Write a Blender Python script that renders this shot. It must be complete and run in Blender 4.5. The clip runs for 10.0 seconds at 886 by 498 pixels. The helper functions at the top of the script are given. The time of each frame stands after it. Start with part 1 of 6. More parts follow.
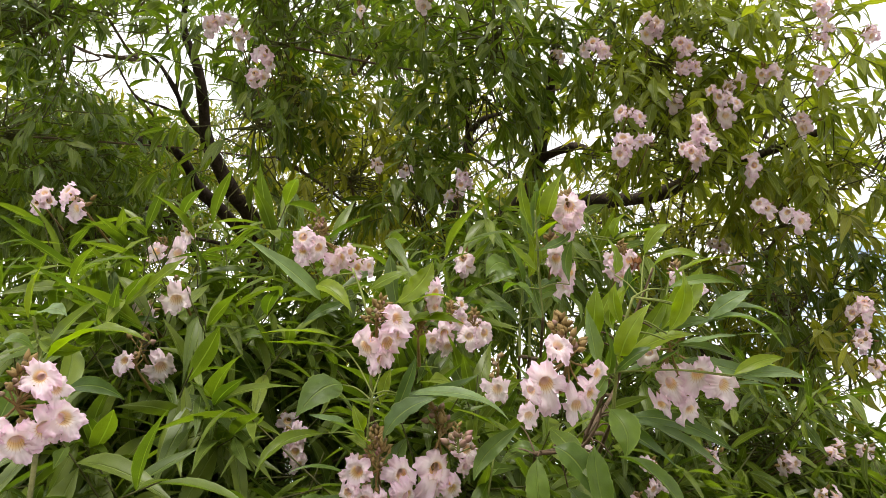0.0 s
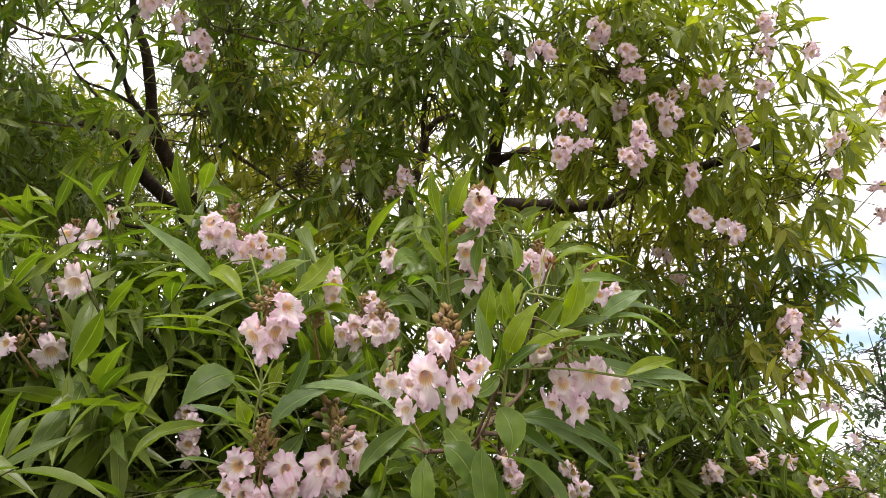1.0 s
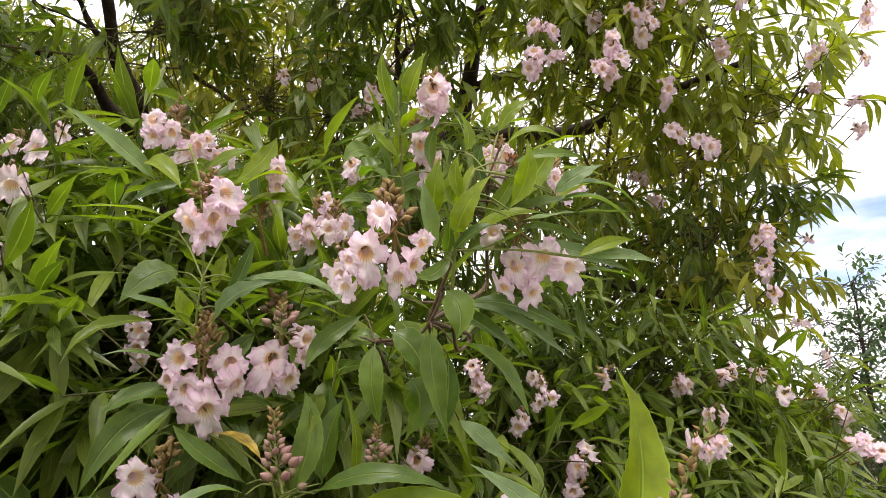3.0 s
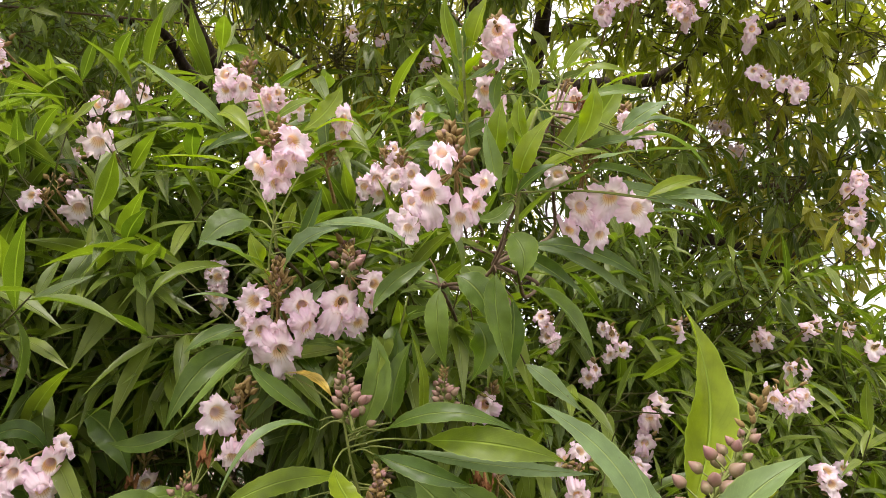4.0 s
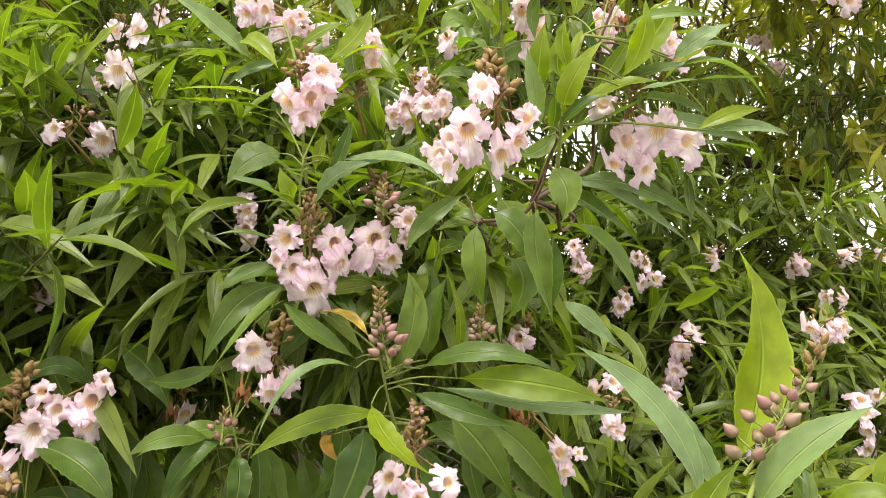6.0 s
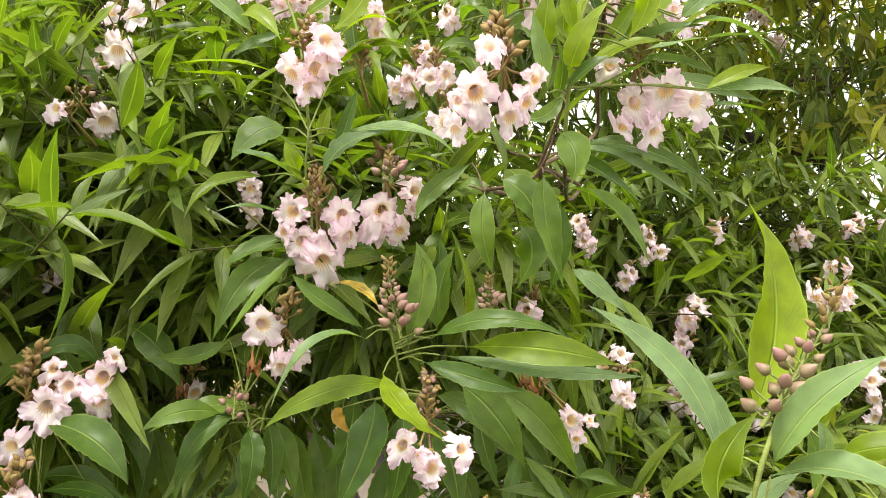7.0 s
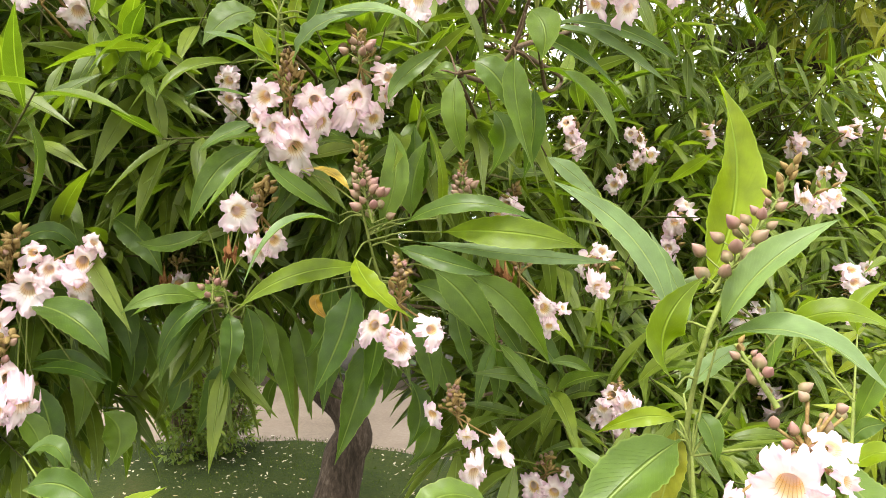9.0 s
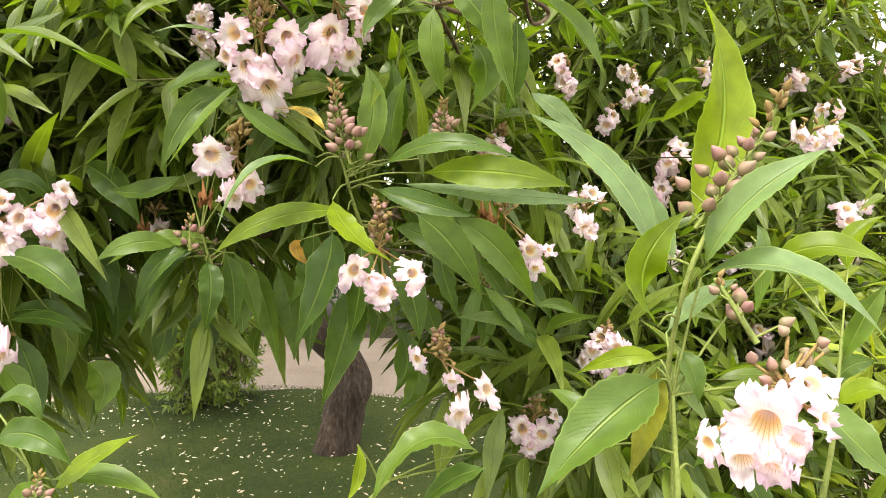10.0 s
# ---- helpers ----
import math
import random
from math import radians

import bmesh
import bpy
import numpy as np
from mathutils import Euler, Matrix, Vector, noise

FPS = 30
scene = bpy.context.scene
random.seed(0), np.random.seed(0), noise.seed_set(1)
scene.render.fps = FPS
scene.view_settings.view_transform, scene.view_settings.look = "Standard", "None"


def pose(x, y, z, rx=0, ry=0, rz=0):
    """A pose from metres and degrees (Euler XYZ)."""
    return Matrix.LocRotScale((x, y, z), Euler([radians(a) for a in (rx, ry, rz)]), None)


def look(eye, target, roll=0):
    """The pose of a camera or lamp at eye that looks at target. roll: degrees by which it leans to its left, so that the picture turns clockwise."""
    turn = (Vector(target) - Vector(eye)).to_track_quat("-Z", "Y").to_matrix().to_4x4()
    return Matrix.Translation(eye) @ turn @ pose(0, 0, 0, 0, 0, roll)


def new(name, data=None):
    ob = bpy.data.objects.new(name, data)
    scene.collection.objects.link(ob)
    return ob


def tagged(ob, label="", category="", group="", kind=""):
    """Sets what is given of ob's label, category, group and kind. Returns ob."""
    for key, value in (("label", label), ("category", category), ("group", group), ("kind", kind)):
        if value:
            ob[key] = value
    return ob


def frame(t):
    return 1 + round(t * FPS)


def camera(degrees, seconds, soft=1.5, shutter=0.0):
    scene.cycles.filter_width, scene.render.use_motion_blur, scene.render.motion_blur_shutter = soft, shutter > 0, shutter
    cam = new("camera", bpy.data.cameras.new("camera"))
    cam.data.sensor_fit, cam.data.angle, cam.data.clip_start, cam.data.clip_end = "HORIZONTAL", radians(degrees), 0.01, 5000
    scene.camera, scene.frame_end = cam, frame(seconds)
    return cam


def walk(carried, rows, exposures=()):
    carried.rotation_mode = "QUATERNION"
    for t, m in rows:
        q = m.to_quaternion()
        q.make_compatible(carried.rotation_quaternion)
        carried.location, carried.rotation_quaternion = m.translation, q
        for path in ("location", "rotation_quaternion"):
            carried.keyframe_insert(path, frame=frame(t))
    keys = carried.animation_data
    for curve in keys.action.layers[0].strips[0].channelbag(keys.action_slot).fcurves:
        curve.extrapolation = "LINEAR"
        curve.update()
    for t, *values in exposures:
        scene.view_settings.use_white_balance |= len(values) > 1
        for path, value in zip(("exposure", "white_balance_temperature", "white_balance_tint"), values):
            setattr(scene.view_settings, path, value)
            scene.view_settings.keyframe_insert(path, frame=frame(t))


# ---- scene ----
cam = camera(65.33, 10.0, soft=0.6)
# seconds, place, yaw, pitch, roll
PATH = [
    (0.0, 0.0000, 0.0000, 1.6000, -0.00, 20.00, 0.01),
    (0.5, 0.0229, 0.0075, 1.5934, -1.02, 20.34, -0.58),
    (1.0, 0.0701, 0.0233, 1.5959, -3.27, 20.34, -1.21),
    (1.5, 0.0739, 0.0294, 1.6199, -5.65, 18.51, -1.35),
    (2.0, 0.0708, 0.0594, 1.5551, -6.74, 18.16, -1.12),
    (2.2, 0.0853, 0.0739, 1.5464, -6.63, 17.97, -0.98),
    (3.3, 0.1087, 0.0692, 1.5517, -2.76, 14.88, -0.15),
    (3.5, 0.0959, 0.0696, 1.5471, -1.69, 14.20, -0.39),
    (4.0, 0.1175, 0.0735, 1.5358, 1.93, 12.59, -1.10),
    (4.5, 0.1222, 0.0787, 1.5446, 3.53, 10.78, -0.93),
    (5.0, 0.1253, 0.0787, 1.5633, 4.04, 7.21, -1.29),
    (5.5, 0.0974, 0.0884, 1.5705, 3.18, 5.71, -1.27),
    (5.7, 0.1025, 0.0918, 1.5674, 3.41, 5.85, -1.34),
    (6.8, 0.0958, 0.0871, 1.5230, 3.91, 5.69, -0.18),
    (7.0, 0.0939, 0.0937, 1.5365, 3.71, 4.97, 0.13),
    (7.5, 0.0961, 0.0941, 1.5373, 3.55, 3.12, -0.39),
    (8.0, 0.1083, 0.1015, 1.5271, 4.11, 0.96, 0.17),
    (8.5, 0.1253, 0.1002, 1.4934, 4.76, 0.40, 0.32),
    (9.0, 0.1257, 0.0955, 1.5008, 4.34, -1.20, -0.05),
    (9.5, 0.1358, 0.1108, 1.4940, 4.10, -3.24, 0.39),
    (10.0, 0.1402, 0.1136, 1.4935, 4.24, -5.41, 0.83),
]
walk(cam, [(t, pose(x, y, z, 90 + pitch, roll, yaw)) for t, x, y, z, yaw, pitch, roll in PATH], [(0.0, 0.58, 6500, 12), (1.0, 0.62, 6450, 16), (2.0, 0.62, 6400, 17), (3.5, 0.67, 6450, 17), (4.5, 1.10, 6500, 20), (5.5, 1.20, 6550, 18), (7.0, 1.36, 6600, 5), (8.5, 1.52, 6600, 5), (10.0, 1.53, 6650, 7)])

# ---- light ----
world = bpy.data.worlds.new("sky")
scene.world = world
world.use_nodes = True
wn, wl = world.node_tree.nodes, world.node_tree.links
wn.clear()
SUN_ELEV, SUN_TURN = 70.0, 205.0
sky = wn.new("ShaderNodeTexSky")
sky.sky_type, sky.sun_disc = "NISHITA", False
sky.sun_elevation, sky.sun_rotation = radians(SUN_ELEV), radians(SUN_TURN)
sky.dust_density, sky.ozone_density = 1.0, 2.0
dim = wn.new("ShaderNodeVectorMath")
dim.operation = "SCALE"
dim.inputs["Scale"].default_value = 0.15
wl.new(sky.outputs[0], dim.inputs[0])
geo = wn.new("ShaderNodeTexCoord")
stretch = wn.new("ShaderNodeMapping")
stretch.inputs["Scale"].default_value = (1.0, 1.0, 3.2)
stretch.inputs["Location"].default_value = (0.35, 0.1, 0.62)
wl.new(geo.outputs["Generated"], stretch.inputs["Vector"])
puff = wn.new("ShaderNodeTexNoise")
puff.inputs["Scale"].default_value, puff.inputs["Detail"].default_value = 5.0, 6.0
wl.new(stretch.outputs[0], puff.inputs["Vector"])
toward = wn.new("ShaderNodeVectorMath")
toward.operation = "DISTANCE"
toward.inputs[1].default_value = (0.343, 0.411, 0.601)
flat = wn.new("ShaderNodeVectorMath")
flat.operation = "NORMALIZE"
wl.new(geo.outputs["Generated"], flat.inputs[0])
squash = wn.new("ShaderNodeVectorMath")
squash.operation = "MULTIPLY"
squash.inputs[1].default_value = (0.55, 0.55, 2.6)
wl.new(flat.outputs[0], squash.inputs[0])
wl.new(squash.outputs[0], toward.inputs[0])
ragged = wn.new("ShaderNodeMath")
ragged.operation = "MULTIPLY_ADD"
ragged.inputs[1].default_value, ragged.inputs[2].default_value = 0.55, -0.12
wl.new(puff.outputs["Fac"], ragged.inputs[0])
gap = wn.new("ShaderNodeMath")
gap.operation = "ADD"
wl.new(toward.outputs["Value"], gap.inputs[0])
wl.new(ragged.outputs[0], gap.inputs[1])
cover = wn.new("ShaderNodeValToRGB")
cover.color_ramp.elements[0].color = (0.08, 0.08, 0.08, 1)
cover.color_ramp.elements[0].position, cover.color_ramp.elements[1].position = 0.22, 0.38
wl.new(gap.outputs[0], cover.inputs[0])
cloud = wn.new("ShaderNodeMix")
cloud.data_type = "RGBA"
wl.new(cover.outputs[0], cloud.inputs["Factor"])
wl.new(dim.outputs[0], cloud.inputs["A"])
# an overcast sky is brightest overhead
height = wn.new("ShaderNodeSeparateXYZ")
wl.new(flat.outputs[0], height.inputs[0])
grey = wn.new("ShaderNodeMath")
grey.operation = "MULTIPLY_ADD"
grey.inputs[1].default_value, grey.inputs[2].default_value = 0.45, 1.08
wl.new(height.outputs["Z"], grey.inputs[0])
veil = wn.new("ShaderNodeCombineColor")
for socket in ("Red", "Green", "Blue"):
    wl.new(grey.outputs[0], veil.inputs[socket])
wl.new(veil.outputs[0], cloud.inputs["B"])
back = wn.new("ShaderNodeBackground")
back.inputs["Strength"].default_value = 1.0
wl.new(cloud.outputs["Result"], back.inputs["Color"])
out = wn.new("ShaderNodeOutputWorld")
wl.new(back.outputs[0], out.inputs["Surface"])
sun_data = bpy.data.lights.new("sun", "SUN")
sun_data.energy, sun_data.angle, sun_data.color = 2.3, radians(12), (1.0, 0.95, 0.86)
sun = new("sun", sun_data)
se, sr = radians(SUN_ELEV), radians(SUN_TURN)
sun.matrix_world = look((math.sin(sr) * math.cos(se) * 20, math.cos(sr) * math.cos(se) * 20, math.sin(se) * 20), (0, 0, 0))


# ---- materials ----
def material(name):
    m = bpy.data.materials.new(name)
    m.use_nodes = True
    m.node_tree.nodes.clear()
    return m, m.node_tree.nodes, m.node_tree.links


def node(nodes, kind, **sockets):
    n = nodes.new(kind)
    for key, value in sockets.items():
        n.inputs[key.replace("_", " ")].default_value = value
    return n


def ramp(nodes, *stops):
    r = nodes.new("ShaderNodeValToRGB")
    e = r.color_ramp.elements
    while len(e) < len(stops):
        e.new(0.5)
    for k, (p, c) in enumerate(stops):
        e[k].position = p
        e[k].color = (*c, 1) if len(c) == 3 else c
    return r


def mixed(nodes, links, fac, a, b, how="MIX"):
    m = nodes.new("ShaderNodeMix")
    m.data_type, m.blend_type = "RGBA", how
    for key, value in (("Factor", fac), ("A", a), ("B", b)):
        if isinstance(value, (int, float)):
            m.inputs[key].default_value = value
        elif isinstance(value, tuple):
            m.inputs[key].default_value = (*value, 1)
        else:
            links.new(value, m.inputs[key])
    return m.outputs["Result"]


def sums(nodes, links, how, a, b):
    m = nodes.new("ShaderNodeMath")
    m.operation = how
    for k, value in enumerate((a, b)):
        if isinstance(value, (int, float)):
            m.inputs[k].default_value = value
        else:
            links.new(value, m.inputs[k])
    return m.outputs[0]


def leaf_material(name, dark, light, rib, glow, islands, blotch=0.18, gloss=0.40, through_light=0.40):
    """A leaf with a pale midrib and side veins (from its UV), thin enough for light to come through."""
    m, n, l = material(name)
    if islands:
        chance = n.new("ShaderNodeNewGeometry").outputs["Random Per Island"]
    else:
        chance = n.new("ShaderNodeObjectInfo").outputs["Random"]
    uv = n.new("ShaderNodeTexCoord")
    split = n.new("ShaderNodeSeparateXYZ")
    l.new(uv.outputs["UV"], split.inputs[0])
    across = sums(n, l, "ABSOLUTE", sums(n, l, "SUBTRACT", split.outputs["X"], 0.5), 0)
    tone = mixed(n, l, chance, dark, light)
    spread = node(n, "ShaderNodeMapping", Scale=(1, 1, 1))
    l.new(uv.outputs["Object"], spread.inputs["Vector"])
    patch = node(n, "ShaderNodeTexNoise", Scale=38.0 if islands else 70.0, Detail=6.0)
    l.new(spread.outputs[0], patch.inputs["Vector"])
    spots = ramp(n, (0.35, (1 - blotch,) * 3), (0.7, (1 + blotch,) * 3))
    l.new(patch.outputs["Fac"], spots.inputs[0])
    tone = mixed(n, l, 1.0, tone, spots.outputs[0], "MULTIPLY")
    if not islands:
        cells = node(n, "ShaderNodeTexVoronoi", Scale=45.0)
        l.new(spread.outputs[0], cells.inputs["Vector"])
        dot = ramp(n, (0.03, (1, 1, 1)), (0.06, (0, 0, 0)))
        l.new(cells.outputs["Distance"], dot.inputs[0])
        few = ramp(n, (0.55, (0, 0, 0)), (0.7, (1, 1, 1)))
        l.new(patch.outputs["Fac"], few.inputs[0])
        tone = mixed(n, l, sums(n, l, "MULTIPLY", dot.outputs[0], few.outputs[0]), tone, (0.05, 0.035, 0.012))
    slant = sums(n, l, "ADD", sums(n, l, "MULTIPLY", split.outputs["Y"], 26.0), sums(n, l, "MULTIPLY", across, -12.0))
    vein = sums(n, l, "POWER", sums(n, l, "ABSOLUTE", sums(n, l, "SINE", sums(n, l, "MULTIPLY", slant, math.pi), 0), 0), 0.35)
    thin = ramp(n, (0.0, (1, 1, 1)), (0.35, (0, 0, 0)))
    l.new(vein, thin.inputs[0])
    mid = ramp(n, (0.012, (1, 1, 1)), (0.045, (0, 0, 0)))
    l.new(across, mid.inputs[0])
    tone = mixed(n, l, sums(n, l, "MULTIPLY", thin.outputs[0], 0.55), tone, rib)
    tone = mixed(n, l, sums(n, l, "MULTIPLY", mid.outputs[0], 0.75), tone, rib)
    margin = ramp(n, (0.462, (0, 0, 0)), (0.49, (1, 1, 1)))
    l.new(across, margin.inputs[0])
    tone = mixed(n, l, sums(n, l, "MULTIPLY", margin.outputs[0], 0.5), tone, rib)
    height = sums(n, l, "SUBTRACT", sums(n, l, "MULTIPLY", patch.outputs["Fac"], 0.5), sums(n, l, "ADD", mid.outputs[0], sums(n, l, "MULTIPLY", thin.outputs[0], 0.5)))
    bump = node(n, "ShaderNodeBump", Strength=0.8, Distance=0.0022)
    l.new(height, bump.inputs["Height"])
    skin = node(n, "ShaderNodeBsdfPrincipled", Roughness=gloss, IOR=1.45)
    skin.inputs["Specular IOR Level"].default_value = 0.36
    l.new(tone, skin.inputs["Base Color"])
    l.new(bump.outputs[0], skin.inputs["Normal"])
    thru = n.new("ShaderNodeBsdfTranslucent")
    l.new(mixed(n, l, 1.0, tone, glow, "MULTIPLY"), thru.inputs["Color"])
    both = node(n, "ShaderNodeMixShader", Fac=through_light)
    l.new(skin.outputs[0], both.inputs[1])
    l.new(thru.outputs[0], both.inputs[2])
    end = n.new("ShaderNodeOutputMaterial")
    l.new(both.outputs[0], end.inputs["Surface"])
    return m


GREEN = ((0.052, 0.096, 0.013), (0.114, 0.172, 0.024), (0.23, 0.30, 0.075), (1.8, 2.1, 0.25))
BRIGHT = ((0.118, 0.172, 0.004), (0.195, 0.252, 0.010), (0.31, 0.41, 0.07), (1.7, 1.9, 0.25))
PALE = ((0.104, 0.160, 0.058), (0.152, 0.220, 0.080), (0.30, 0.38, 0.13), (1.7, 1.8, 0.4))
leaf_green = leaf_material("leaf_green", *GREEN, islands=False, through_light=0.38)
leaf_bright = leaf_material("leaf_bright", *BRIGHT, islands=False, through_light=0.45)
leaf_pale = leaf_material("leaf_pale", *PALE, islands=False, gloss=0.45, through_light=0.34)
leaf_old = leaf_material("leaf_old", (0.42, 0.22, 0.03), (0.36, 0.27, 0.04), (0.5, 0.36, 0.12), (1.4, 1.2, 0.6), islands=False, blotch=0.5)
leaf_yellowing = leaf_material("leaf_yellowing", (0.24, 0.24, 0.020), (0.30, 0.31, 0.035), (0.40, 0.42, 0.10), (1.5, 1.5, 0.4), islands=False, blotch=0.4)
crown_green = leaf_material("crown_green", (0.065, 0.101, 0.014), (0.152, 0.192, 0.024), (0.24, 0.30, 0.08), (1.6, 1.9, 0.35), islands=True, through_light=0.36)
# lighter copies of crown_green: sun and backlight on some boughs put into the colour
crown_olive = leaf_material("crown_olive", (0.135, 0.150, 0.014), (0.270, 0.278, 0.030), (0.31, 0.33, 0.12), (1.9, 1.9, 0.45), islands=True)
crown_lit = leaf_material("crown_lit", (0.120, 0.158, 0.013), (0.255, 0.295, 0.030), (0.31, 0.38, 0.12), (1.9, 1.9, 0.45), islands=True)
crown_dark = leaf_material("crown_dark", (0.025, 0.05, 0.02), (0.06, 0.10, 0.035), (0.10, 0.15, 0.07), (1.6, 1.8, 0.8), islands=True)


def rough_material(name, colors, scale, bump=0.6, distance=0.01, rough=0.9, stretched=(1, 1, 1), fine=8.0):
    """Mottled stone, bark or soil: two scales of noise between the given colours."""
    m, n, l = material(name)
    uv = n.new("ShaderNodeTexCoord")
    lay = n.new("ShaderNodeMapping")
    lay.inputs["Scale"].default_value = stretched
    l.new(uv.outputs["Object"], lay.inputs["Vector"])
    big = node(n, "ShaderNodeTexNoise", Scale=scale, Detail=6.0, Roughness=0.65)
    small = node(n, "ShaderNodeTexNoise", Scale=scale * fine, Detail=5.0, Roughness=0.7)
    for t in (big, small):
        l.new(lay.outputs[0], t.inputs["Vector"])
    both = sums(n, l, "ADD", sums(n, l, "MULTIPLY", big.outputs["Fac"], 0.55), sums(n, l, "MULTIPLY", small.outputs["Fac"], 0.45))
    step = 0.36 / max(1, len(colors) - 1)
    tone = ramp(n, *[(0.32 + k * step, c) for k, c in enumerate(colors)])
    l.new(both, tone.inputs[0])
    b = node(n, "ShaderNodeBump", Strength=bump, Distance=distance)
    l.new(both, b.inputs["Height"])
    skin = node(n, "ShaderNodeBsdfPrincipled", Roughness=rough)
    skin.inputs["Specular IOR Level"].default_value = 0.15
    l.new(tone.outputs[0], skin.inputs["Base Color"])
    l.new(b.outputs[0], skin.inputs["Normal"])
    end = n.new("ShaderNodeOutputMaterial")
    l.new(skin.outputs[0], end.inputs["Surface"])
    return m


bark = rough_material("bark", [(0.011, 0.007, 0.005), (0.026, 0.018, 0.012), (0.054, 0.038, 0.027), (0.11, 0.083, 0.063)], 9.0, 1.0, 0.02, 0.9, (1, 1, 0.28))
twig_brown = rough_material("twig_brown", [(0.05, 0.032, 0.02), (0.11, 0.075, 0.045), (0.17, 0.13, 0.085)], 40.0, 0.5, 0.002)
twig_olive = rough_material("twig_olive", [(0.05, 0.05, 0.02), (0.10, 0.10, 0.035), (0.15, 0.14, 0.06)], 40.0, 0.4, 0.002)
twig_green = rough_material("twig_green", [(0.09, 0.11, 0.025), (0.16, 0.19, 0.045), (0.22, 0.24, 0.07)], 60.0, 0.3, 0.001, 0.6)
sand = rough_material("sand", [(0.118, 0.090, 0.070), (0.170, 0.131, 0.105), (0.218, 0.174, 0.146)], 1.3, 0.35, 0.01, 0.95, fine=30.0)
turf = rough_material("turf", [(0.009, 0.014, 0.002), (0.019, 0.029, 0.004), (0.030, 0.040, 0.006), (0.050, 0.042, 0.014)], 2.2, 0.8, 0.02, 0.95, fine=22.0)
blade_green = leaf_material("blade_green", (0.020, 0.031, 0.003), (0.062, 0.078, 0.010), (0.11, 0.13, 0.04), (1.6, 1.9, 0.5), islands=True, gloss=0.8)
calyx = rough_material("calyx", [(0.12, 0.065, 0.025), (0.21, 0.14, 0.05), (0.29, 0.23, 0.09)], 90.0, 0.3, 0.001, 0.6)


def bud_material():
    m, n, l = material("bud_skin")
    uv = n.new("ShaderNodeTexCoord")
    split = n.new("ShaderNodeSeparateXYZ")
    l.new(uv.outputs["UV"], split.inputs[0])
    chance = n.new("ShaderNodeObjectInfo").outputs["Random"]
    tip = ramp(n, (0.0, (0.14, 0.13, 0.045)), (0.3, (0.17, 0.098, 0.058)), (0.6, (0.195, 0.088, 0.078)), (1.0, (0.26, 0.125, 0.118)))
    l.new(split.outputs["Y"], tip.inputs[0])
    young = mixed(n, l, sums(n, l, "MULTIPLY", chance, 0.45), tip.outputs[0], (0.19, 0.17, 0.07))
    grain = node(n, "ShaderNodeTexNoise", Scale=420.0, Detail=3.0)
    l.new(uv.outputs["Object"], grain.inputs["Vector"])
    tone = mixed(n, l, 0.5, young, grain.outputs["Color"], "SOFT_LIGHT")
    skin = node(n, "ShaderNodeBsdfPrincipled", Roughness=0.55)
    skin.inputs["Subsurface Weight"].default_value = 0.0
    l.new(tone, skin.inputs["Base Color"])
    end = n.new("ShaderNodeOutputMaterial")
    l.new(skin.outputs[0], end.inputs["Surface"])
    return m


